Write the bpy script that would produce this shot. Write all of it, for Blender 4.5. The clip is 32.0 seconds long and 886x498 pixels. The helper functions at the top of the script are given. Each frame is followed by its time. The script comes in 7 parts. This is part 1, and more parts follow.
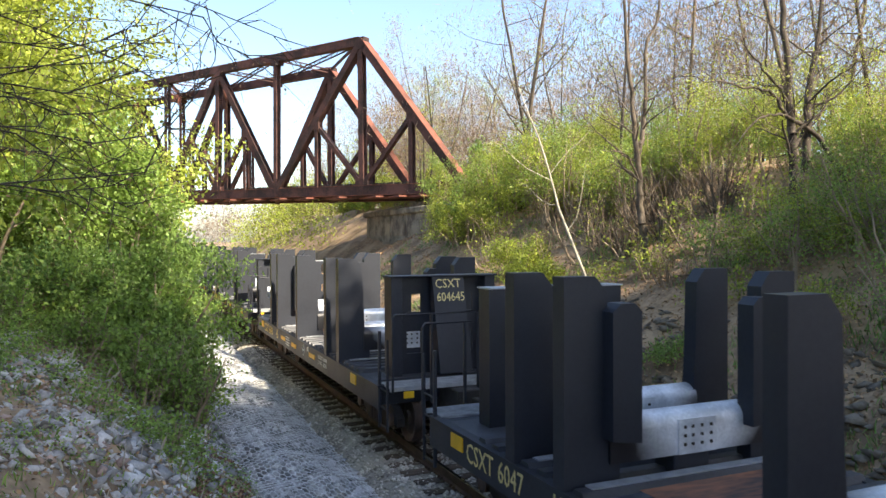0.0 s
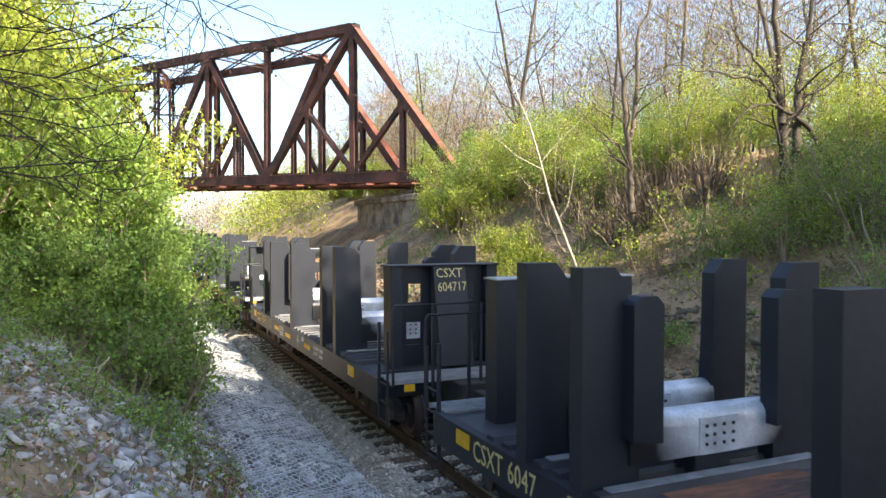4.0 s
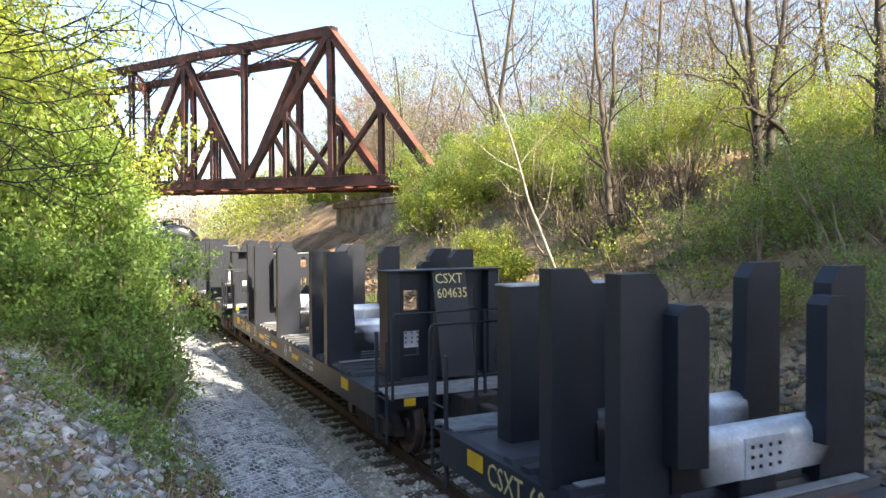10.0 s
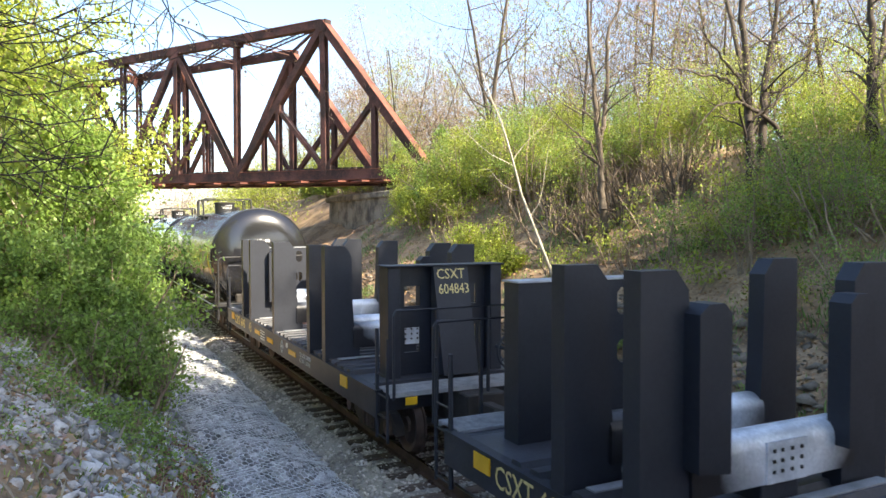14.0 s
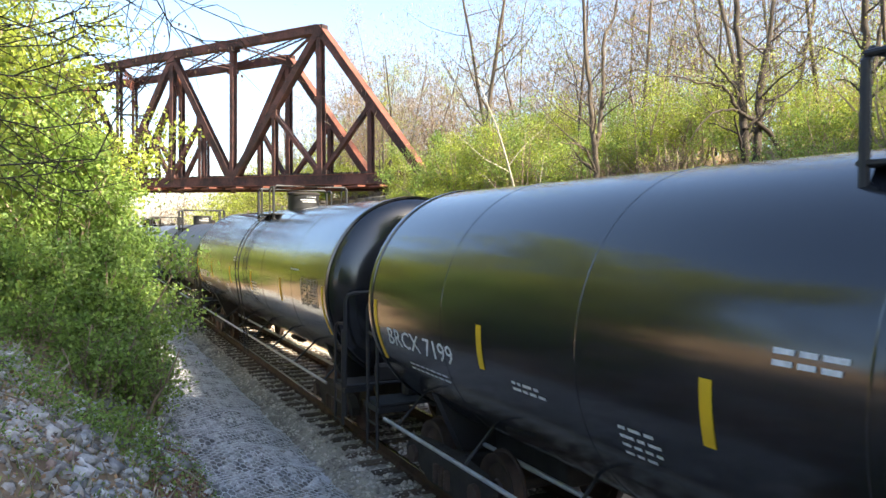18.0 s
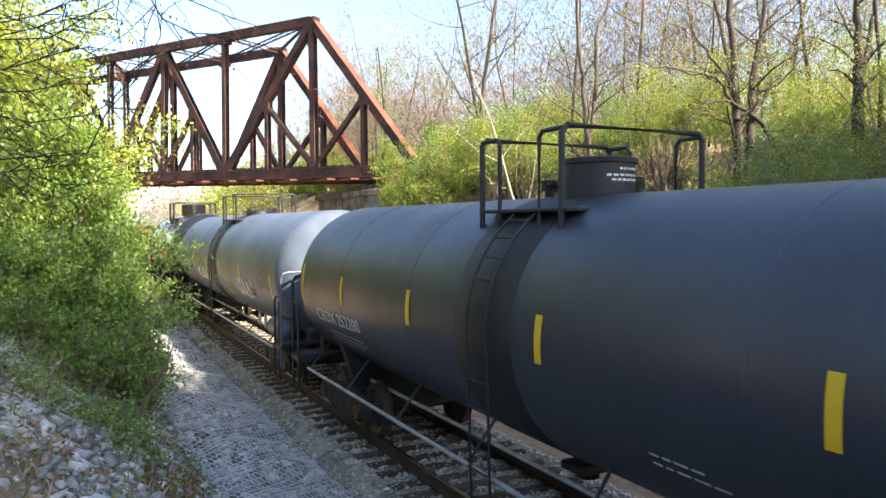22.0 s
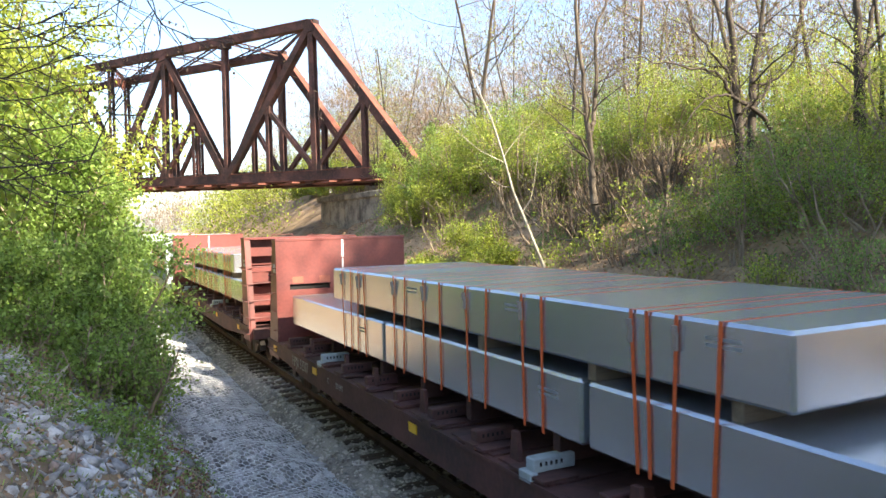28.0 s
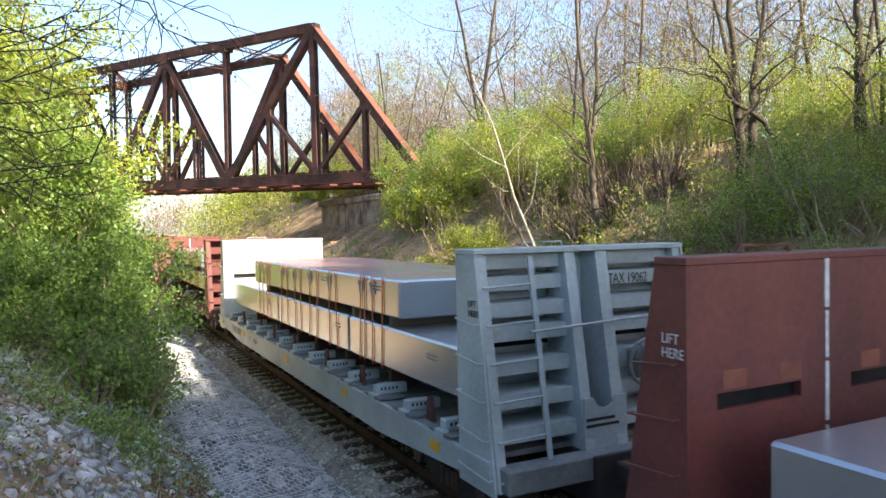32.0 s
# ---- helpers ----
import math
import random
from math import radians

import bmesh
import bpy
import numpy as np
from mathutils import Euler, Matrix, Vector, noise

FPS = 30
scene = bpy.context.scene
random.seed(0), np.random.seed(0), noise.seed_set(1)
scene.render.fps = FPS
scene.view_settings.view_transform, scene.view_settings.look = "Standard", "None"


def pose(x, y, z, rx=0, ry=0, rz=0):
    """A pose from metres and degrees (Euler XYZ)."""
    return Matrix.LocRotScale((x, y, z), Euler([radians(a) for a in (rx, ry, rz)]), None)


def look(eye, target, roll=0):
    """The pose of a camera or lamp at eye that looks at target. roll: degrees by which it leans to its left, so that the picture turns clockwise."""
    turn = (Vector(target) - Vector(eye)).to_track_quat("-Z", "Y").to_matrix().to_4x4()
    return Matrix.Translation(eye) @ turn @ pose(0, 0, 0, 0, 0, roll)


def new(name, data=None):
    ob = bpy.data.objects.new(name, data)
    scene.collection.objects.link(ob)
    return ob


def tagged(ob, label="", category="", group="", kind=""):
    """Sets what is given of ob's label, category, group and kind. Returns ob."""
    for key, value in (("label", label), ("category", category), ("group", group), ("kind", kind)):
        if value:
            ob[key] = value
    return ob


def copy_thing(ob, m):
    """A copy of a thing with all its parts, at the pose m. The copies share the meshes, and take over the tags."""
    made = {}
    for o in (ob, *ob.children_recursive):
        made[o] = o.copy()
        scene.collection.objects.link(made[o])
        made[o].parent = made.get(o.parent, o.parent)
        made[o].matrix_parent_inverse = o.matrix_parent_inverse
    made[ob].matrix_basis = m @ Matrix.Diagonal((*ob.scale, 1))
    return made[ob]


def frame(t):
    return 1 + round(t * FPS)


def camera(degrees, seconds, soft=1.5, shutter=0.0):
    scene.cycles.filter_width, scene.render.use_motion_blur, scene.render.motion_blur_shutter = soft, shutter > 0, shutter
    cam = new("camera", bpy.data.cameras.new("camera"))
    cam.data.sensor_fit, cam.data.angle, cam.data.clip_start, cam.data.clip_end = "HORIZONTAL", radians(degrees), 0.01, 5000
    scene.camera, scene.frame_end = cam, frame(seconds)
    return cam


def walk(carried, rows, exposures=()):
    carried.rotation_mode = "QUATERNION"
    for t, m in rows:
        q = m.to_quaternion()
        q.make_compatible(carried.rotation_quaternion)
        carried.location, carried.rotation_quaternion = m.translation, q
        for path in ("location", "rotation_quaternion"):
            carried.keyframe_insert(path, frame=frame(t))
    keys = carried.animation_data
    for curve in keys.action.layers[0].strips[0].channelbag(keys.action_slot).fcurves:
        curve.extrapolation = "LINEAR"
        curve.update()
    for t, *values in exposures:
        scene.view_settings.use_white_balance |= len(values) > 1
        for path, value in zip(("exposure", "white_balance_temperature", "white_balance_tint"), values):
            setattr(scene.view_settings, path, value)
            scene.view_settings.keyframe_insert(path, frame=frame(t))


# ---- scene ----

# ---- camera: held by hand beside the track, turning slowly ----
cam = camera(62.6, 32.0, soft=1.5, shutter=0.08)
EYE = (-5.28, -0.04, 3.55)
TURNS = (
    (0, 89.361, 0.220, -23.277),
    (0.5, 89.422, 0.220, -23.735),
    (1, 89.683, 0.088, -23.911),
    (1.5, 89.639, -0.059, -24.351),
    (2, 89.314, 0.089, -24.365),
    (2.5, 89.070, 0.120, -24.125),
    (3, 88.836, 0.031, -23.954),
    (3.5, 88.565, -0.044, -23.918),
    (5.5, 88.268, 0.108, -24.603),
    (6, 88.378, 0.122, -24.774),
    (6.5, 88.416, 0.103, -24.974),
    (7, 88.358, 0.117, -25.093),
    (7.5, 88.299, 0.208, -25.163),
    (8, 88.253, 0.118, -25.303),
    (8.5, 88.236, 0.147, -25.381),
    (9, 88.307, 0.210, -25.491),
    (9.5, 88.507, 0.229, -25.563),
    (10, 88.648, 0.319, -25.632),
    (10.5, 88.736, 0.389, -25.654),
    (11, 88.752, 0.477, -25.774),
    (11.5, 88.594, 0.560, -25.844),
    (12, 88.534, 0.598, -25.689),
    (12.5, 88.456, 0.582, -25.742),
    (13, 88.457, 0.359, -25.672),
    (13.5, 88.330, 0.216, -25.890),
    (14, 88.191, 0.153, -26.171),
    (14.5, 88.201, 0.124, -26.455),
    (16.5, 88.359, -0.189, -26.541),
    (17, 88.486, -0.279, -26.494),
    (17.5, 88.547, -0.319, -26.540),
    (18, 88.617, -0.136, -26.514),
    (18.5, 88.707, -0.228, -26.367),
    (19, 88.766, -0.161, -26.318),
    (19.5, 88.735, -0.087, -26.403),
    (20, 88.482, -0.060, -26.504),
    (20.5, 88.434, -0.108, -26.626),
    (21, 88.304, -0.095, -26.768),
    (21.5, 88.031, 0.013, -26.921),
    (22, 88.027, 0.189, -26.995),
    (22.5, 87.958, 0.251, -27.087),
    (23, 87.957, 0.393, -27.113),
    (23.5, 88.063, 0.529, -27.011),
    (24, 88.066, 0.740, -27.035),
    (24.5, 88.126, 0.909, -26.977),
    (25, 88.104, 1.038, -26.952),
    (25.5, 88.167, 1.123, -26.956),
    (27.5, 88.006, 1.202, -26.851),
    (28, 88.022, 1.282, -26.783),
    (28.5, 88.134, 1.348, -26.783),
    (29, 88.407, 1.452, -26.753),
    (29.5, 88.600, 1.417, -26.848),
    (30, 88.734, 1.321, -26.923),
    (30.5, 88.780, 1.215, -26.893),
    (31, 88.668, 1.147, -26.896),
    (31.5, 88.562, 1.133, -26.826),
    (32, 88.339, 1.094, -26.750),
)
walk(cam, [(t, pose(*EYE, rx, ry, rz)) for t, rx, ry, rz in TURNS],
     exposures=[(0, 1.80), (2, 1.84), (5, 2.10), (28, 2.10), (30, 1.94), (32, 1.88)])

# ---- light: clear spring sky, sun behind the camera, a little to its right ----
SUN_TO = Vector((0.34, -0.68, 0.65)).normalized()
world = bpy.data.worlds.new("sky")
scene.world = world
world.use_nodes = True
wn = world.node_tree.nodes
sky = wn.new("ShaderNodeTexSky")
sky.sky_type = "NISHITA"
sky.sun_disc = False
sky.sun_elevation = math.asin(SUN_TO.z)
sky.sun_rotation = math.atan2(SUN_TO.x, SUN_TO.y)
sky.air_density, sky.dust_density, sky.ozone_density = 1.0, 1.3, 1.4
wn["Background"].inputs["Strength"].default_value = 0.105
world.node_tree.links.new(sky.outputs[0], wn["Background"].inputs["Color"])
sun = new("sun", bpy.data.lights.new("sun", "SUN"))
sun.data.energy, sun.data.angle, sun.data.color = 4.9, radians(0.6), (1.0, 0.875, 0.67)
sun.matrix_world = look((0, 0, 60), Vector((0, 0, 60)) - SUN_TO)

# ---- materials ----
def material(name, base, rough=0.8, metal=0.0, dark=None, scale=3.0, fine=60.0, amount=0.5, bump=0.3, bump_scale=None,
             coat=0.0, island=0.0, each=0.0, trans=0.0, stretch=(1, 1, 1), spec=None):
    """Two scales of noise between two colours, with fine relief; island and each vary the value piece by piece."""
    m = bpy.data.materials.new(name)
    m.use_nodes = True
    n, l = m.node_tree.nodes, m.node_tree.links
    b = n["Principled BSDF"]
    co = n.new("ShaderNodeTexCoord")
    mp = n.new("ShaderNodeMapping")
    mp.inputs["Scale"].default_value = stretch
    l.new(co.outputs["Object"], mp.inputs["Vector"])
    big, small = n.new("ShaderNodeTexNoise"), n.new("ShaderNodeTexNoise")
    for tex, sc, det in ((big, scale, 5), (small, fine, 3)):
        tex.inputs["Scale"].default_value, tex.inputs["Detail"].default_value = sc, det
        l.new(mp.outputs[0], tex.inputs["Vector"])
    add = n.new("ShaderNodeMath")
    add.operation = "MULTIPLY_ADD"
    l.new(small.outputs["Fac"], add.inputs[0])
    add.inputs[1].default_value = 0.45
    l.new(big.outputs["Fac"], add.inputs[2])
    ramp = n.new("ShaderNodeMapRange")
    l.new(add.outputs[0], ramp.inputs["Value"])
    ramp.inputs["From Min"].default_value, ramp.inputs["From Max"].default_value = 0.72 - 0.25 / max(amount, 0.05) * 0.5, 0.72 + 0.25 / max(amount, 0.05) * 0.5
    mix = n.new("ShaderNodeMix")
    mix.data_type = "RGBA"
    l.new(ramp.outputs[0], mix.inputs["Factor"])
    mix.inputs["A"].default_value = (*(dark or [c * 0.55 for c in base]), 1)
    mix.inputs["B"].default_value = (*base, 1)
    colour = mix.outputs["Result"]
    for amt, node, out in ((island, "ShaderNodeNewGeometry", "Random Per Island"), (each, "ShaderNodeObjectInfo", "Random")):
        if amt:
            src, hsv, mr = n.new(node), n.new("ShaderNodeHueSaturation"), n.new("ShaderNodeMapRange")
            l.new(src.outputs[out], mr.inputs["Value"])
            mr.inputs["To Min"].default_value, mr.inputs["To Max"].default_value = 1 - amt, 1 + amt
            l.new(mr.outputs[0], hsv.inputs["Value"])
            l.new(colour, hsv.inputs["Color"])
            colour = hsv.outputs[0]
    l.new(colour, b.inputs["Base Color"])
    rr = n.new("ShaderNodeMapRange")
    l.new(add.outputs[0], rr.inputs["Value"])
    rr.inputs["From Min"].default_value, rr.inputs["From Max"].default_value = 0.4, 1.05
    rr.inputs["To Min"].default_value, rr.inputs["To Max"].default_value = min(rough * 1.15, 1), rough * 0.85
    l.new(rr.outputs[0], b.inputs["Roughness"])
    b.inputs["Metallic"].default_value = metal
    b.inputs["Coat Weight"].default_value = coat
    b.inputs["Coat Roughness"].default_value = 0.12
    if spec is not None:
        b.inputs["Specular IOR Level"].default_value = spec
    if bump:
        bp = n.new("ShaderNodeBump")
        bp.inputs["Strength"].default_value, bp.inputs["Distance"].default_value = bump, 0.02
        src = small
        if bump_scale:
            src = n.new("ShaderNodeTexNoise")
            src.inputs["Scale"].default_value, src.inputs["Detail"].default_value = bump_scale, 4
            l.new(mp.outputs[0], src.inputs["Vector"])
        l.new(src.outputs["Fac"], bp.inputs["Height"])
        l.new(bp.outputs[0], b.inputs["Normal"])
    if trans:
        tr, sh = n.new("ShaderNodeBsdfTranslucent"), n.new("ShaderNodeMixShader")
        l.new(colour, tr.inputs["Color"])
        sh.inputs[0].default_value = trans
        l.new(b.outputs[0], sh.inputs[1])
        l.new(tr.outputs[0], sh.inputs[2])
        l.new(sh.outputs[0], n["Material Output"].inputs["Surface"])
    return m


M_SOIL = material("leaf_litter_soil", (0.40, 0.28, 0.17), 0.95, dark=(0.15, 0.10, 0.06), scale=0.7, fine=9, amount=0.9, bump=0.8, bump_scale=7)
M_BALLAST = material("ballast_bed", (0.35, 0.32, 0.28), 0.95, dark=(0.15, 0.135, 0.12), scale=1.0, fine=30, amount=1.0, bump=1.0, bump_scale=26)
M_STONE = material("ballast_stone", (0.56, 0.52, 0.46), 0.9, dark=(0.24, 0.215, 0.185), scale=4, fine=40, island=0.45, bump=0.3)
M_LIME = material("limestone_rubble", (0.54, 0.515, 0.495), 0.9, dark=(0.25, 0.22, 0.205), scale=5, fine=40, island=0.4, bump=0.4)
M_GABION = material("gabion_stone", (0.50, 0.50, 0.51), 0.9, dark=(0.17, 0.17, 0.175), scale=4, fine=30, island=0.6, bump=0.5)
M_PINK = material("pinkish_stone", (0.50, 0.36, 0.30), 0.9, dark=(0.26, 0.18, 0.15), scale=5, fine=40, island=0.4, bump=0.4)
M_ROCK = material("bank_rock", (0.23, 0.19, 0.145), 0.95, dark=(0.08, 0.065, 0.05), scale=2.5, fine=18, island=0.3, bump=0.9, bump_scale=9)
M_WIRE = material("galvanised_wire", (0.78, 0.80, 0.83), 0.5, 0.2, scale=5, bump=0)
M_RAIL = material("rusty_rail", (0.105, 0.062, 0.042), 0.75, 0.3, dark=(0.055, 0.035, 0.026), scale=4, bump=0.2)
M_HEAD = material("polished_rail_head", (0.55, 0.52, 0.48), 0.28, 1.0, scale=3, amount=0.3, bump=0.05, stretch=(1, 0.05, 1))
M_TIE = material("creosoted_tie", (0.105, 0.075, 0.055), 0.9, dark=(0.035, 0.027, 0.022), scale=3, fine=30, each=0.35, bump=0.6, stretch=(0.3, 3, 3))
M_CARBLACK = material("black_car_paint", (0.026, 0.029, 0.039), 0.50, dark=(0.018, 0.020, 0.028), scale=1.6, fine=22, bump=0.06, spec=0.35)
M_DECK = material("worn_deck_steel", (0.052, 0.056, 0.072), 0.5, dark=(0.022, 0.022, 0.026), scale=1.3, fine=30, bump=0.12)
M_RUSTDECK = material("rusted_deck_steel", (0.26, 0.10, 0.045), 0.75, dark=(0.05, 0.035, 0.03), scale=1.2, fine=12, amount=1.0, bump=0.2, stretch=(0.4, 1.6, 1))
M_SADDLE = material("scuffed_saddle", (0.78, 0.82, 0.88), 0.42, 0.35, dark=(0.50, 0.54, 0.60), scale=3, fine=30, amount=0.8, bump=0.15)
M_YELLOW = material("yellow_reflector", (0.85, 0.50, 0.015), 0.5, dark=(0.6, 0.33, 0.01), scale=6, amount=0.3, bump=0)
M_STRIPE = material("yellow_tank_stripe", (0.88, 0.56, 0.02), 0.5, dark=(0.75, 0.45, 0.02), scale=6, amount=0.3, bump=0)
M_GOLD = material("stencil_gold", (0.74, 0.60, 0.26), 0.6, dark=(0.55, 0.44, 0.19), scale=20, bump=0)
M_WHITE = material("stencil_white", (0.86, 0.86, 0.85), 0.6, dark=(0.5, 0.5, 0.5), scale=20, bump=0)
M_GRATE = material("galvanised_grating", (0.50, 0.52, 0.55), 0.5, 0.55, dark=(0.3, 0.31, 0.33), scale=6, fine=80, bump=0.4)
M_UNDER = material("grimy_running_gear", (0.040, 0.034, 0.030), 0.8, dark=(0.02, 0.017, 0.015), scale=3, bump=0.3)
M_WHEEL = material("wheel_steel", (0.13, 0.09, 0.07), 0.6, 0.5, dark=(0.06, 0.045, 0.04), scale=5, bump=0.1)
M_GLOSS = material("gloss_black_tank", (0.012, 0.012, 0.015), 0.17, dark=(0.017, 0.017, 0.019), scale=0.8, fine=14, amount=0.7, bump=0.006, bump_scale=1.2, coat=0.58)
M_GLOSS.node_tree.nodes["Principled BSDF"].inputs["Coat IOR"].default_value = 1.55
M_CHAR = material("charcoal_tank", (0.046, 0.051, 0.069), 0.40, dark=(0.031, 0.035, 0.047), scale=0.9, fine=14, bump=0.02)
M_BLUEGREY = material("faded_slate_tank", (0.118, 0.148, 0.215), 0.46, dark=(0.075, 0.094, 0.135), scale=0.7, fine=12, bump=0.02)
M_BANDBLK = material("matt_black_band", (0.022, 0.022, 0.024), 0.6, scale=1.2, bump=0.05)
M_MAROON = material("weathered_maroon_paint", (0.21, 0.056, 0.048), 0.5, dark=(0.095, 0.032, 0.030), scale=1.1, fine=16, amount=0.55, bump=0.1)
M_MAROONDK = material("grimy_maroon_deck", (0.11, 0.042, 0.036), 0.75, dark=(0.045, 0.026, 0.024), scale=1.5, fine=14, bump=0.2)
M_GREYCAR = material("pale_blue_grey_paint", (0.46, 0.52, 0.54), 0.55, dark=(0.28, 0.32, 0.33), scale=1.1, fine=16, amount=0.5, bump=0.1)
M_GREYDK = material("grimy_blue_grey_deck", (0.24, 0.25, 0.25), 0.75, dark=(0.12, 0.12, 0.12), scale=1.6, fine=14, bump=0.2)
M_SPRAY = material("faded_spray_paint", (0.42, 0.40, 0.26), 0.7, dark=(0.22, 0.24, 0.18), scale=5, bump=0)
M_BLUEGREYLT = material("pale_spray_paint", (0.36, 0.40, 0.44), 0.7, dark=(0.2, 0.23, 0.26), scale=5, bump=0)
M_STENCIL = material("dirty_stencil", (0.40, 0.37, 0.34), 0.7, dark=(0.2, 0.17, 0.15), scale=8, fine=30, bump=0)
M_PRIMER = material("orange_primer_patch", (0.30, 0.10, 0.06), 0.7, dark=(0.19, 0.06, 0.045), scale=4, bump=0)
M_SLOT = material("dark_slot", (0.012, 0.010, 0.010), 0.9, bump=0)
M_BLOCK = material("steel_slab_side", (0.62, 0.65, 0.69), 0.24, 0.78, dark=(0.53, 0.56, 0.60), scale=0.5, fine=5, amount=0.5, bump=0.012, stretch=(1, 0.6, 2))
M_STRAP = material("orange_strap", (0.72, 0.12, 0.025), 0.6, dark=(0.5, 0.09, 0.02), scale=20, bump=0)
M_RATCHET = material("ratchet_steel", (0.40, 0.36, 0.34), 0.5, 0.5, bump=0)
M_FAINT = material("faint_stencil", (0.33, 0.35, 0.36), 0.5, 0.3, dark=(0.25, 0.27, 0.28), scale=10, bump=0)
M_TIMBER = material("dunnage_timber", (0.26, 0.20, 0.13), 0.85, dark=(0.13, 0.10, 0.07), scale=3, fine=30, stretch=(0.2, 3, 3))
# one rust in two tones: darker for shaded webs, brighter with sunlight painted in
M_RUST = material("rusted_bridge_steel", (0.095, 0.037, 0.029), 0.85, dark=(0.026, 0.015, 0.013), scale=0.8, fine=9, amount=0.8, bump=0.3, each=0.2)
M_RUSTLIT = material("sun_brightened_rust", (0.215, 0.066, 0.040), 0.8, dark=(0.085, 0.033, 0.024), scale=0.9, fine=8, amount=0.7, bump=0.25, each=0.15)
M_CONC = material("old_concrete", (0.25, 0.215, 0.165), 0.95, dark=(0.085, 0.07, 0.055), scale=1.2, fine=12, amount=1.0, bump=0.6, bump_scale=10)
M_BARK = material("grey_brown_bark", (0.165, 0.130, 0.098), 0.95, dark=(0.055, 0.043, 0.033), scale=3, fine=25, bump=0.8, stretch=(3, 3, 0.6))
M_BARKDK = material("dark_bark", (0.095, 0.072, 0.055), 0.95, dark=(0.03, 0.024, 0.02), scale=3, fine=25, bump=0.8, stretch=(3, 3, 0.6))
M_BIRCH = material("pale_bark", (0.50, 0.46, 0.38), 0.9, dark=(0.26, 0.22, 0.17), scale=3, fine=25, bump=0.5, stretch=(3, 3, 0.6))
M_TWIG = material("bare_twig", (0.38, 0.295, 0.21), 0.95, dark=(0.17, 0.125, 0.09), scale=3, bump=0)
M_LEAFY = material("spring_leaf_yellow_green", (0.425, 0.47, 0.065), 0.5, dark=(0.245, 0.31, 0.055), scale=1.0, fine=6, island=0.5, bump=0, trans=0.5)
M_LEAFG = material("fresh_leaf_green", (0.30, 0.41, 0.085), 0.5, dark=(0.16, 0.255, 0.06), scale=0.8, fine=6, island=0.5, bump=0, trans=0.5)
M_LEAFD = material("shrub_leaf_green", (0.225, 0.335, 0.085), 0.55, dark=(0.115, 0.21, 0.065), scale=0.8, fine=6, island=0.4, bump=0, trans=0.4)
M_BUD = material("rusty_bud", (0.34, 0.21, 0.11), 0.8, dark=(0.22, 0.14, 0.08), scale=2, island=0.35, bump=0, trans=0.3)
M_WOODS = material("far_leafless_wood", (0.26, 0.195, 0.14), 0.9, dark=(0.15, 0.115, 0.085), scale=2, island=0.3, bump=0, trans=0.2)
M_DEADLEAF = material("dead_leaf", (0.42, 0.27, 0.14), 0.9, dark=(0.24, 0.14, 0.08), scale=4, island=0.45, bump=0)
M_VINE = material("dead_vine_leaf", (0.26, 0.13, 0.09), 0.9, dark=(0.13, 0.07, 0.05), scale=4, island=0.45, bump=0)
M_DANDY = material("yellow_petal", (0.85, 0.65, 0.02), 0.6, bump=0)


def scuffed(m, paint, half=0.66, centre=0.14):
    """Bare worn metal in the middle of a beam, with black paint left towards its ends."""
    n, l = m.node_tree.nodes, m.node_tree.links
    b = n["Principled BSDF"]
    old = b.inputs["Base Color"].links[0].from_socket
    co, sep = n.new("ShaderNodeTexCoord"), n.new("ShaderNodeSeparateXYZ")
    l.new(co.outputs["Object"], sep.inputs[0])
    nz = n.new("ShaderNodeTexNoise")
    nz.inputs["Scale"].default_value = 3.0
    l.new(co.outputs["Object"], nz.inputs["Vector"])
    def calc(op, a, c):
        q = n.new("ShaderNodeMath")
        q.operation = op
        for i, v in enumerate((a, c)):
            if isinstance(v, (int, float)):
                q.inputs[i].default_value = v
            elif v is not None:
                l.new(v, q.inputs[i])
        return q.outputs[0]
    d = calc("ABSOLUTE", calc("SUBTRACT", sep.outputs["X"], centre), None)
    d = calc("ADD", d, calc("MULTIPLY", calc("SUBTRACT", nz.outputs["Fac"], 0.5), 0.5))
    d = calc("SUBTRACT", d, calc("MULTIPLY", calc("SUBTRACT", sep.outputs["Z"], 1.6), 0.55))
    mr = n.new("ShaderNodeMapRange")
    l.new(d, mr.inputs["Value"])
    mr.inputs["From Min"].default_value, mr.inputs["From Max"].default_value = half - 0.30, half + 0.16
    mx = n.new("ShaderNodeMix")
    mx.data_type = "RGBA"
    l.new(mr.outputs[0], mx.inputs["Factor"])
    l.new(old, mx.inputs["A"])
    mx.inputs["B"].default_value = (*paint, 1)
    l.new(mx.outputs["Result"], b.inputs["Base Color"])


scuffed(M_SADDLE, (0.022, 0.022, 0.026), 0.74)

# ---- shape helpers ----
def mesh_of(name, verts, faces, mat, smooth=False):
    me = bpy.data.meshes.new(name)
    me.from_pydata([tuple(v) for v in verts], [], faces)
    for mm in (mat if isinstance(mat, (list, tuple)) else [mat]):
        me.materials.append(mm)
    if smooth:
        me.shade_smooth()
    return me


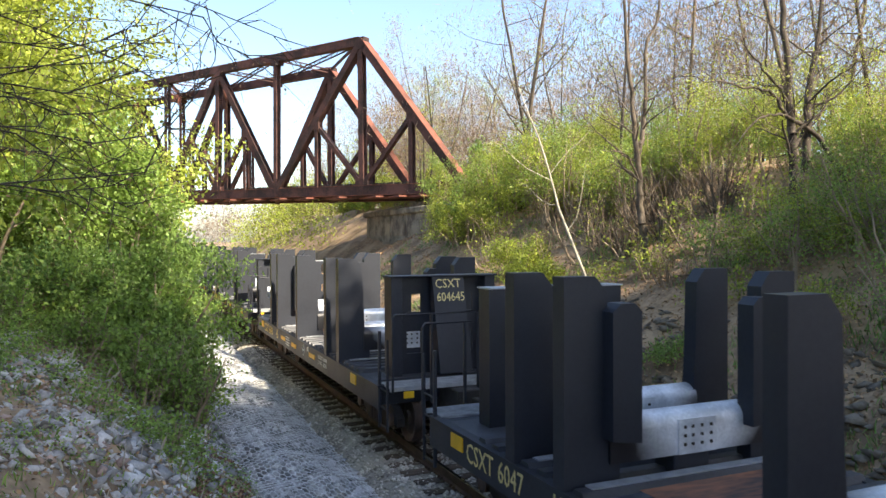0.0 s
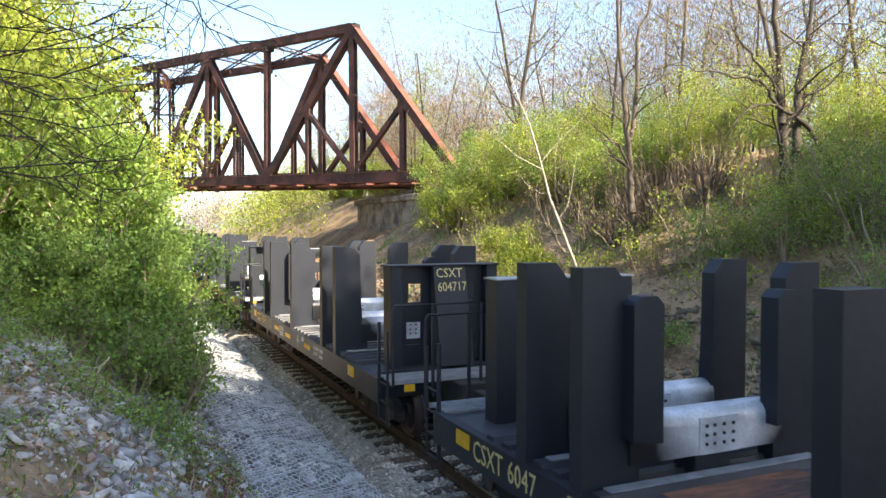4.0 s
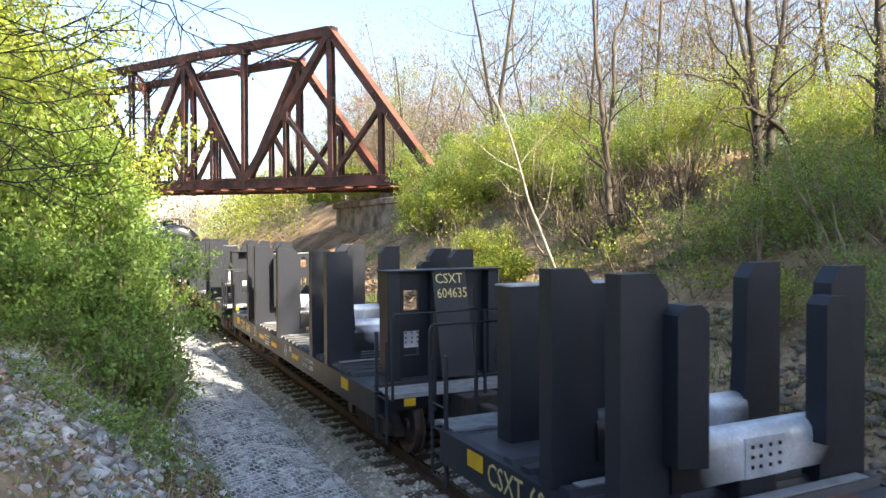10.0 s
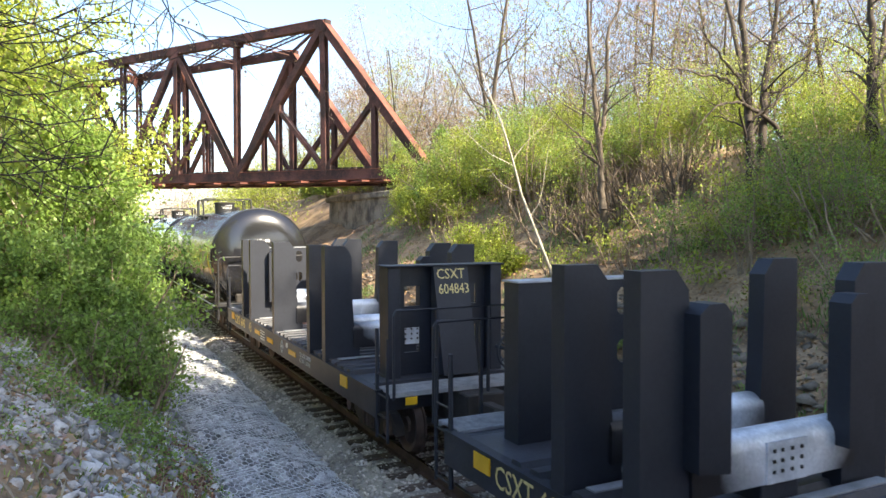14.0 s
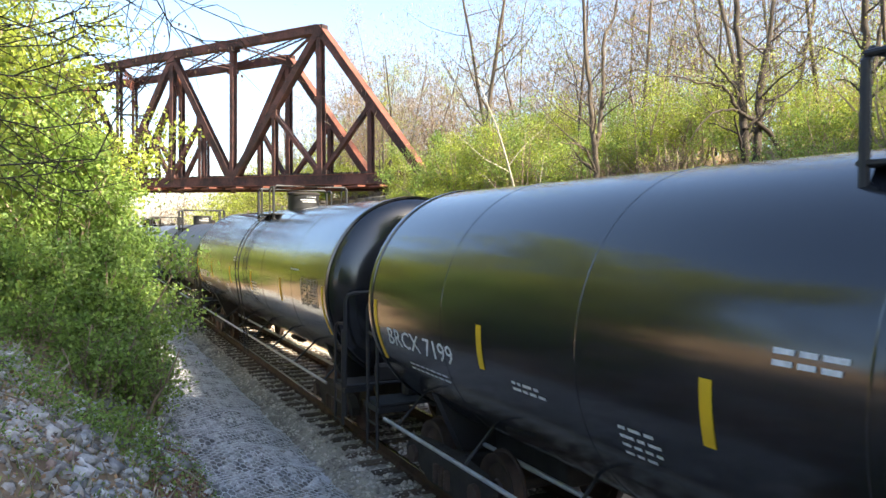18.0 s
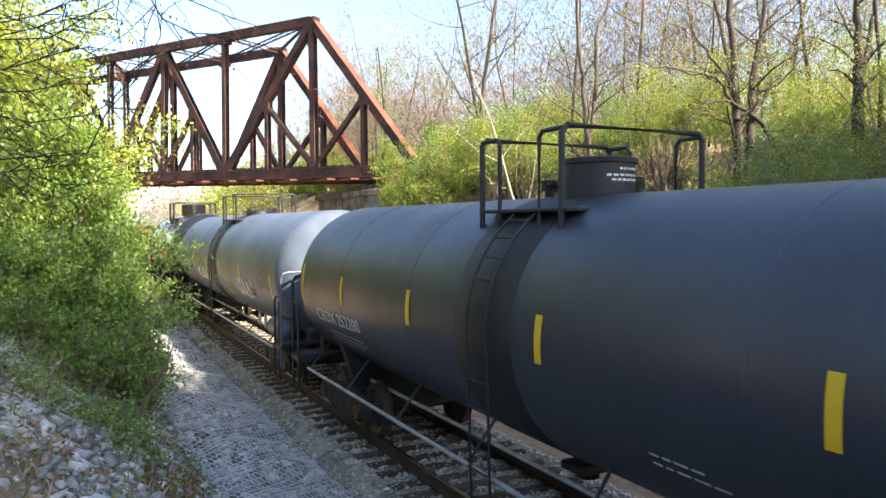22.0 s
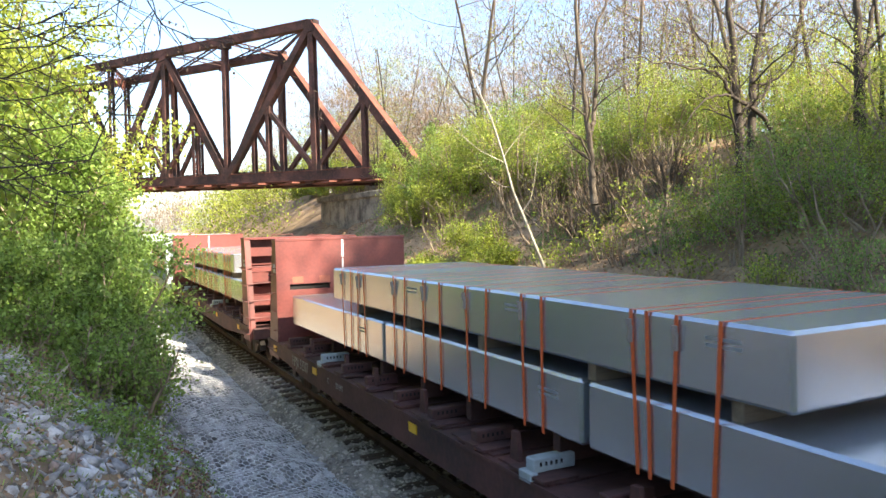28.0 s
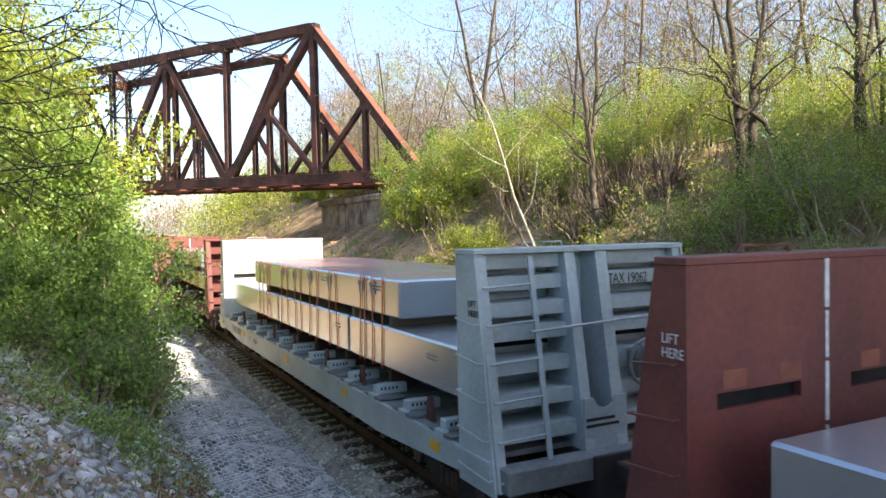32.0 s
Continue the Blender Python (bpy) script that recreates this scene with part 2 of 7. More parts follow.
def mesh_np(name, verts, faces, mat, smooth=False):
    """A mesh from arrays: verts (n, 3), faces (m, k) with k corners each."""
    me = bpy.data.meshes.new(name)
    m, k = faces.shape
    me.vertices.add(len(verts))
    me.vertices.foreach_set("co", np.ascontiguousarray(verts, dtype=np.float32).ravel())
    me.loops.add(m * k)
    me.loops.foreach_set("vertex_index", np.ascontiguousarray(faces, dtype=np.int32).ravel())
    me.polygons.add(m)
    me.polygons.foreach_set("loop_start", np.arange(0, m * k, k, dtype=np.int32))
    me.materials.append(mat)
    me.update(calc_edges=True)
    if smooth:
        me.shade_smooth()
    return me


class Shape:
    """Gathers boxes, tubes, prisms and rings into one mesh."""

    def __init__(self):
        self.v, self.f = [], []

    def add(self, verts, faces):
        o = len(self.v)
        self.v += [tuple(p) for p in verts]
        self.f += [tuple(i + o for i in f) for f in faces]
        return self

    def box(self, x0, x1, y0, y1, z0, z1, c=0.0):
        if x1 < x0: x0, x1 = x1, x0
        if y1 < y0: y0, y1 = y1, y0
        if z1 < z0: z0, z1 = z1, z0
        if not c:
            v = [(x, y, z) for z in (z0, z1) for y in (y0, y1) for x in (x0, x1)]
            return self.add(v, [(0, 2, 3, 1), (4, 5, 7, 6), (0, 1, 5, 4), (2, 6, 7, 3), (0, 4, 6, 2), (1, 3, 7, 5)])
        c = min(c, (x1 - x0) * 0.45, (y1 - y0) * 0.45, (z1 - z0) * 0.45)
        v = []
        for z, i in ((z0, c), (z0 + c, 0), (z1 - c, 0), (z1, c)):
            v += [(x0 + c, y0 + i, z), (x1 - c, y0 + i, z), (x1 - i, y0 + c, z), (x1 - i, y1 - c, z), (x1 - c, y1 - i, z), (x0 + c, y1 - i, z), (x0 + i, y1 - c, z), (x0 + i, y0 + c, z)]
        f = [tuple(range(7, -1, -1)), tuple(range(24, 32))]
        for k in range(3):
            f += [(k * 8 + i, k * 8 + (i + 1) % 8, k * 8 + 8 + (i + 1) % 8, k * 8 + 8 + i) for i in range(8)]
        return self.add(v, f)

    def bar(self, a, b, w, h=None, up=(0, 0, 1)):
        """A straight bar of section w by h from a to b."""
        a, b = Vector(a), Vector(b)
        h = h or w
        d = (b - a).normalized()
        u = Vector(up)
        if abs(d.dot(u)) > 0.98:
            u = Vector((0, 1, 0)) if abs(d.y) < 0.9 else Vector((1, 0, 0))
        s = d.cross(u).normalized() * w / 2
        t = s.cross(d).normalized() * h / 2
        v = [p + i * s + j * t for p in (a, b) for i, j in ((-1, -1), (1, -1), (1, 1), (-1, 1))]
        return self.add(v, [(0, 1, 2, 3), (7, 6, 5, 4), (0, 4, 5, 1), (1, 5, 6, 2), (2, 6, 7, 3), (3, 7, 4, 0)])

    def tube(self, pts, r, n=6, r1=None):
        """A round tube along the points, tapering from r to r1."""
        pts = [Vector(p) for p in pts]
        r1 = r if r1 is None else r1
        rings, ref = [], None
        for i, p in enumerate(pts):
            d = (pts[min(i + 1, len(pts) - 1)] - pts[max(i - 1, 0)]).normalized()
            if ref is None:
                ref = Vector((0, 0, 1)) if abs(d.z) < 0.9 else Vector((1, 0, 0))
            s = d.cross(ref)
            s = s.normalized() if s.length > 1e-4 else d.orthogonal().normalized()
            t = s.cross(d)
            rr = r + (r1 - r) * i / max(1, len(pts) - 1)
            rings += [p + (s * math.cos(a) + t * math.sin(a)) * rr for a in (2 * math.pi * j / n for j in range(n))]
        f = [(i * n + j, i * n + (j + 1) % n, (i + 1) * n + (j + 1) % n, (i + 1) * n + j) for i in range(len(pts) - 1) for j in range(n)]
        f += [tuple(range(n - 1, -1, -1)), tuple(range((len(pts) - 1) * n, len(pts) * n))]
        return self.add(rings, f)

    def prism(self, outline, axis, a0, a1):
        """A flat outline (pairs) pushed along an axis: 'x' takes (y, z), 'y' takes (x, z), 'z' takes (x, y)."""
        put = {"x": lambda p, a: (a, p[0], p[1]), "y": lambda p, a: (p[0], a, p[1]), "z": lambda p, a: (p[0], p[1], a)}[axis]
        n = len(outline)
        v = [put(p, a) for a in (a0, a1) for p in outline]
        return self.add(v, [tuple(range(n)), tuple(range(2 * n - 1, n - 1, -1))] + [(i, (i + 1) % n + 0, (i + 1) % n + n, i + n) for i in range(n)])

    def lathe(self, profile, n=48, centre=(0, 0, 0), a0=0.0, a1=2 * math.pi, flip=False):
        """Turns (radius, y) round the y axis through centre."""
        full = abs(a1 - a0 - 2 * math.pi) < 1e-6
        m = n if full else n + 1
        v = [(centre[0] + r * math.sin(a), centre[1] + y, centre[2] + r * math.cos(a)) for r, y in profile for a in (a0 + (a1 - a0) * j / n for j in range(m))]
        f = [(i * m + j, i * m + (j + 1) % m, (i + 1) * m + (j + 1) % m, (i + 1) * m + j) for i in range(len(profile) - 1) for j in range(n)]
        return self.add(v, f)

    def mesh(self, name, mat, smooth=False):
        me = bpy.data.meshes.new(name)
        me.from_pydata(self.v, [], self.f)
        me.materials.append(mat)
        bm = bmesh.new()
        bm.from_mesh(me)
        bmesh.ops.recalc_face_normals(bm, faces=bm.faces)
        bm.to_mesh(me)
        bm.free()
        if smooth:
            me.shade_smooth()
            me.set_sharp_from_angle(angle=radians(40))
        return me


def part(name, shape, mat, parent, label="", smooth=False):
    """Links a shape (or a mesh) as one mesh object under a thing or a part."""
    me = shape.mesh(name, mat, smooth) if isinstance(shape, Shape) else shape
    ob = new(name, me)
    ob.parent = parent
    return tagged(ob, label)


def thing(name, label, category, group="", kind="", at=(0, 0, 0)):
    ob = new(name)
    ob.location = at
    return tagged(ob, label, category, group, kind)


def B(*a, c=0.0):
    return Shape().box(*a, c=c)


def lettering(text, size, m, mat, parent, name="lettering", squeeze=1.0, thick=0.002):
    """Raised stencilled writing as a mesh, left-aligned at the pose m, upright along its z and read along its x."""
    cu = bpy.data.curves.new("writing", "FONT")
    cu.body, cu.size, cu.extrude, cu.resolution_u = text, size * 1.38, thick, 2
    ob = bpy.data.objects.new("writing", cu)
    scene.collection.objects.link(ob)
    me = bpy.data.meshes.new_from_object(ob.evaluated_get(bpy.context.evaluated_depsgraph_get()))
    bpy.data.objects.remove(ob)
    bpy.data.curves.remove(cu)
    me.transform(m @ pose(0, 0, 0, 90, 0, 0) @ Matrix.Diagonal((squeeze, 1, 1, 1)))
    me.materials.clear()
    me.materials.append(mat)
    return part(name, me, mat, parent)


SIDE = pose(0, 0, 0, 0, 0, -90)       # writing on a face that looks towards -x
def on_side(x, y, z):
    return Matrix.Translation((x, y, z)) @ SIDE
def on_front(x, y, z):
    return Matrix.Translation((x, y, z))

# ---- ground: a railway cutting ----
def smooth_step(a, b, x):
    t = np.clip((x - a) / (b - a), 0, 1)
    return t * t * (3 - 2 * t)


def ground_height(x, y):
    """The height of the bare ground over the rail tops."""
    x, y = np.asarray(x, float), np.asarray(y, float)
    far = smooth_step(90, 170, y)
    wob = 0.45 * np.sin(y * 0.21 + 0.7) + 0.3 * np.sin(y * 0.53 + x * 0.3)
    right = np.clip(x - 3.4 - 0.25 * wob, 0, None)
    up = np.where(right < 10, right * 0.62, 6.2 + (right - 10) * 0.10)
    up = up * (1 + 0.05 * wob) + 0.5 * smooth_step(0, 1.2, right)
    up = np.minimum(up, 9.5) * (1 - 0.16 * np.exp(-((y - 46.0) / 6.5) ** 2))
    left = np.clip(-x - 3.7, 0, None)
    bank = 1.75 * smooth_step(0.0, 2.6, left) + np.clip(left - 2.0, 0, 14) * (0.18 + 0.30 * smooth_step(10, 30, y))
    z = np.where(x > 0, -0.62 + up, -0.50 + bank + 0.86 * smooth_step(3.2, 4.1, -x) * (1 - smooth_step(26, 34, y) * 0.6))
    bed = 1 - smooth_step(1.9, 2.6, np.abs(x))
    z = z * (1 - bed) + bed * -0.42
    rough = 0.06 * np.sin(x * 2.3 + y * 1.1) + 0.05 * np.sin(x * 4.1 - y * 2.7) + 0.12 * np.sin(x * 0.9 + y * 0.6)
    z = z + rough * smooth_step(2.6, 4.5, np.abs(x))
    return z * (1 - far * 0.75) - far * 0.4


def axis_steps(lo, hi, near0, near1, fine, grow=1.25):
    out = list(np.arange(near0, near1, fine))
    s, p = fine, near1
    while p < hi:
        out.append(p)
        s *= grow
        p += s
    out.append(hi)
    s, p = fine, near0 - fine
    while p > lo:
        out.insert(0, p)
        s *= grow
        p -= s
    out.insert(0, lo)
    return np.array(out)


gx, gy = axis_steps(-900, 900, -14, 22, 0.3), axis_steps(-600, 2500, -8, 60, 0.4)
GX, GY = np.meshgrid(gx, gy)
GZ = ground_height(GX, GY)
idx = np.arange(GX.size).reshape(GX.shape)
quads = np.stack([idx[:-1, :-1], idx[:-1, 1:], idx[1:, 1:], idx[1:, :-1]], -1).reshape(-1, 4)
ground = new("ground", mesh_np("ground", np.stack([GX, GY, GZ], -1).reshape(-1, 3), quads, M_SOIL, True))
tagged(ground, "brown leaf-littered earth banks of a railway cutting", "ground", kind="structure")

# ballast bed: a raised trapezoid of crushed stone
bed = Shape()
ys = np.arange(-30, 161, 2.0)
prof = [(-2.25, -0.62), (-1.75, -0.36), (-1.45, -0.205), (1.45, -0.205), (1.75, -0.36), (2.6, -0.75)]
bed.v = [(px + 0.05 * math.sin(y * 1.7 + px), y, pz) for y in ys for px, pz in prof]
np_ = len(prof)
bed.f = [(i * np_ + j, i * np_ + j + 1, (i + 1) * np_ + j + 1, (i + 1) * np_ + j) for i in range(len(ys) - 1) for j in range(np_ - 1)]
ballast = tagged(new("ballast", bed.mesh("ballast", M_BALLAST)), "grey crushed-stone ballast bed under the track", "ballast", kind="structure")


def stones(name, n, place, size, mat, seed, flat=0.7):
    """Many small broken stones in one mesh. place(rng, n) gives their feet."""
    rng = np.random.default_rng(seed)
    base = np.array([(1, 0.2, 0.1), (-0.9, 0.3, -0.1), (0.1, 1, 0), (-0.1, -0.9, 0.15), (0.15, 0.1, 1), (0, -0.2, -1)])
    tri = np.array([(0, 2, 4), (2, 1, 4), (1, 3, 4), (3, 0, 4), (2, 0, 5), (1, 2, 5), (3, 1, 5), (0, 3, 5)])
    p = place(rng, n)
    s = rng.uniform(size[0], size[1], n) * rng.uniform(0.7, 1.2, n)
    v = base[None] * rng.uniform(0.6, 1.25, (n, 6, 1)) + rng.normal(0, 0.15, (n, 6, 3))
    v *= s[:, None, None] * np.array([1, 1, flat])
    a, b = rng.uniform(0, 6.28, n), rng.normal(0, 0.35, n)
    ca, sa, cb, sb = np.cos(a), np.sin(a), np.cos(b), np.sin(b)
    x = v[..., 0] * ca[:, None] - v[..., 1] * sa[:, None]
    y = v[..., 0] * sa[:, None] + v[..., 1] * ca[:, None]
    z = v[..., 2] * cb[:, None] + x * sb[:, None]
    v = np.stack([x, y, z], -1) + p[:, None]
    f = (tri[None] + 6 * np.arange(n)[:, None, None]).reshape(-1, 3)
    return mesh_np(name, v.reshape(-1, 3), f, mat)


def bed_height(x):
    return np.interp(x, [q[0] for q in prof], [q[1] for q in prof])


def near_y(rng, n, lo, hi, bias=2.0):
    return lo + (hi - lo) * rng.random(n) ** bias


def on_ballast(rng, n):
    y, x = near_y(rng, n, 4, 60, 1.7), rng.uniform(-2.2, 2.1, n)
    return np.stack([x, y, bed_height(x) + 0.005], -1)


tagged(new("ballast_stones", stones("ballast_stones", 36000, on_ballast, (0.026, 0.058), M_STONE, 3)),
       "loose grey crushed stones between and beside the ties", "ballast", kind="stuff")

# the track
track = thing("railway_track", "single railway track with dark wooden ties", "track", kind="structure")
for side in (-1, 1):
    x = side * 0.755
    web = Shape().prism([(-0.07, -0.172), (0.07, -0.172), (0.07, -0.160), (0.012, -0.145), (0.010, -0.045), (0.034, -0.035), (0.034, -0.006), (-0.034, -0.006), (-0.034, -0.035), (-0.010, -0.045), (-0.012, -0.145), (-0.07, -0.160)], "y", -30, 160)
    web.v = [(p[0] + x, p[1], p[2]) for p in web.v]
    rail = part("rail", web, M_RAIL, track, "brown rusted steel rail")
    part("rail_head", B(x - 0.030, x + 0.030, -30, 160, -0.0065, 0.0, c=0.003), M_HEAD, rail, "bright worn running surface")
tie_rng = random.Random(5)
tie_mesh = [B(-1.3, 1.3, -0.115, 0.115, -0.36, -0.172, c=0.012).mesh("tie", M_TIE) for _ in range(1)]
plate_mesh = Shape().box(-0.855, -0.655, -0.09, 0.09, -0.172, -0.160).box(0.655, 0.855, -0.09, 0.09, -0.172, -0.160).box(-0.86, -0.83, -0.07, -0.04, -0.172, -0.13).box(-0.86, -0.83, 0.04, 0.07, -0.172, -0.13).mesh("tie_plates", M_RAIL)
for i in range(190):
    t = part("tie", tie_mesh[0], M_TIE, track)
    t.location = (tie_rng.uniform(-0.05, 0.05), -2 + i * 0.497 + tie_rng.uniform(-0.03, 0.03), tie_rng.uniform(-0.012, 0.004))
    t.rotation_euler = (0, 0, tie_rng.uniform(-0.012, 0.012))
    if i < 90:
        p = part("tie_plates", plate_mesh, M_RAIL, track)
        p.location = (0, t.location.y, 0)

# ---- the train ----
SPEED = 7.4          # metres a second, towards the camera
MOVING = []          # (thing, place of its origin along the track at 0 s)


def mirrored(shape):
    s = Shape()
    s.v = [(-x, y, z) for x, y, z in shape.v]
    s.f = list(shape.f)
    return s


def wheel_mesh():
    s = Shape().lathe([(0.0, -0.06), (0.10, -0.06), (0.12, -0.02), (0.30, 0.0), (0.36, -0.05), (0.42, -0.055), (0.425, 0.07), (0.46, 0.075), (0.46, 0.10), (0.36, 0.10), (0.30, 0.04), (0.1, 0.05), (0.0, 0.05)], 28)
    s.v = [(y, x, z) for x, y, z in s.v]
    return s.mesh("wheel", M_WHEEL, True)


WHEEL = None


def bogie(parent, u):
    """A two-axle truck with cast side frames, under a car at u."""
    global WHEEL
    if WHEEL is None:
        WHEEL = wheel_mesh()
    bolster = part("bogie_bolster", B(-1.1, 1.1, u - 0.18, u + 0.18, 0.45, 0.66, c=0.03), M_UNDER, parent)
    for side in (-1, 1):
        x = side * 1.03
        fr = Shape().prism([(-1.15, 0.50), (-0.95, 0.66), (-0.40, 0.72), (0.40, 0.72), (0.95, 0.66), (1.15, 0.50), (1.15, 0.36), (0.85, 0.40), (0.45, 0.20), (-0.45, 0.20), (-0.85, 0.40), (-1.15, 0.36)], "x", x - 0.07, x + 0.07)
        fr.v = [(px, py + u, pz) for px, py, pz in fr.v]
        f = part("side_frame", fr, M_UNDER, bolster)
        sp = Shape()
        for k in (-0.16, 0, 0.16):
            sp.tube([(x + side * 0.08, u + k, 0.26), (x + side * 0.08, u + k, 0.5)], 0.055, 8)
        part("spring", sp, M_WHEEL, bolster)
        for k in (-0.88, 0.88):
            bx = Shape().tube([(x, u + k, 0.44), (x + side * 0.13, u + k, 0.44)], 0.12, 12)
            part("bearing_cap", bx, M_WHEEL, bolster)
            w = part("wheel", WHEEL, M_WHEEL, bolster, "steel railway wheel")
            w.matrix_basis = Matrix.Translation((side * 0.77, u + k, 0.455)) @ Matrix.Diagonal((side * -1.0, 1, 1, 1))
    for k in (-0.88, 0.88):
        part("axle", Shape().tube([(-0.8, u + k, 0.455), (0.8, u + k, 0.455)], 0.075, 8), M_UNDER, bolster)


def coupler(parent, u, d):
    s = Shape().box(-0.09, 0.09, u, u + d * 0.75, 0.74, 0.96, c=0.02)
    s.box(-0.19, 0.19, u - d * 0.02, u + d * 0.25, 0.70, 1.0, c=0.05)
    part("coupler", s, M_UNDER, parent, "grimy knuckle coupler")
    hose = [(0.35, u + d * 0.5, 0.75), (0.36, u + d * 0.35, 0.55), (0.30, u + d * 0.15, 0.38), (0.22, u - d * 0.03, 0.42)]
    part("air_hose", Shape().tube(hose, 0.025, 6), M_UNDER, parent)


def rail_hoop(pts, r=0.02, n=6):
    return Shape().tube(pts, r, n)


BOLT = []
FLAT_POSTS = (3.84, 4.84, 7.70, 10.26, 11.24)
FLAT_LEN = 14.55


def flat_post(u, wide):
    """A tall box stanchion with a cut-off inner shoulder and a wide foot; its outer side at x = -1.5."""
    out = [(-1.50, 1.13), (-1.50, 3.20), (-1.14, 3.20), (-1.01, 3.04), (-0.99, 2.2), (-0.96, 1.75), (-0.86, 1.70), (-0.86, 1.13)]
    return Shape().prism(out, "y", u, u + wide)


def flat_car_body(car):
    part("deck", B(-1.42, 1.42, 1.9, 13.3, 1.08, 1.13), M_DECK, car, "dark steel deck plate")
    # corrugations run across the deck and end as scallops at its edges
    ridges = Shape()
    u = 2.75
    while u < 12.35:
        ridges.prism([(u - 0.11, 1.129), (u - 0.07, 1.20), (u + 0.07, 1.20), (u + 0.11, 1.129)], "x", -1.44, 1.44)
        u += 0.335
    part("deck_ribs", ridges, M_DECK, car, "corrugated dark steel ribs")
    for s in (-1, 1):
        sill = Shape().box(s * 1.50, s * 1.44, 1.35, 13.65, 0.74, 1.15, c=0.008)
        sill.box(s * 1.50, s * 1.38, 1.35, 13.65, 0.74, 0.77).box(s * 1.515, s * 1.38, 1.35, 13.65, 1.12, 1.15)
        part("side_sill", sill, M_CARBLACK, car, "black side sill with stencilled data")
    part("centre_sill", B(-0.33, 0.33, 0.7, 13.8, 0.55, 1.08, c=0.02), M_UNDER, car)
    for k in (3.9, 5.2, 6.8, 8.4, 10.0, 11.0):
        part("cross_bearer", B(-1.42, 1.42, k - 0.06, k + 0.06, 0.78, 1.08), M_UNDER, car)
    for i, u in enumerate(FLAT_POSTS):
        left = flat_post(u, 0.20)
        part("post", left, M_CARBLACK, car, "tall black steel stanchion")
        part("post", mirrored(left), M_CARBLACK, car, "tall black steel stanchion")
        if i in (1, 3):
            liner = Shape().prism([(-1.06, 1.62), (-1.06, 2.86), (-0.96, 2.94), (-0.80, 2.94), (-0.72, 2.86), (-0.72, 1.58)], "y", u - 0.17, u + 0.05)
            part("liner_post", liner, M_CARBLACK, car, "shorter black inner post")
            part("liner_post", mirrored(liner), M_CARBLACK, car, "shorter black inner post")
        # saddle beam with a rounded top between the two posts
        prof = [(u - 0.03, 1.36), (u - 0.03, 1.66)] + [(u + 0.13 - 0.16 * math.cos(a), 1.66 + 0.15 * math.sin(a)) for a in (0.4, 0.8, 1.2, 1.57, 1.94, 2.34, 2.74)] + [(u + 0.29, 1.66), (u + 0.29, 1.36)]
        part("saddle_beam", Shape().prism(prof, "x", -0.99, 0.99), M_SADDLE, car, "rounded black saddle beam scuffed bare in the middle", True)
        plate = Shape().box(-0.16, 0.34, u - 0.045, u - 0.028, 1.36, 1.72)
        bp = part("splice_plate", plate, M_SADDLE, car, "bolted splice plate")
        for bx in (-0.08, 0.02, 0.14, 0.26):
            for bz in (1.46, 1.55, 1.64):
                if len(BOLT) == 0:
                    BOLT.append(Shape().box(-0.016, 0.016, -0.06, -0.044, -0.016, 0.016, c=0.004).mesh("bolt", M_UNDER))
                part("bolt", BOLT[0], M_UNDER, bp).location = (bx, u, bz)
        part("saddle_foot", B(-0.20, 0.26, u - 0.02, u + 0.28, 1.13, 1.37, c=0.01), M_CARBLACK, car)
        strip = Shape().box(-1.30, 1.30, u - 0.18, u - 0.05, 1.20, 1.215)
        part("wear_strip", strip, M_GRATE, car)
    for u in (4.14, 10.50):
        part("reflector", B(-1.01, -0.985, u - 0.02, u, 1.25, 1.55), M_YELLOW, car, "thin yellow strip")
    # rust patch of the deck between the posts
    part("rust_patch", B(-0.9, 0.75, 8.6, 9.9, 1.2, 1.204), M_RUSTDECK, car, "orange rusted deck plate")


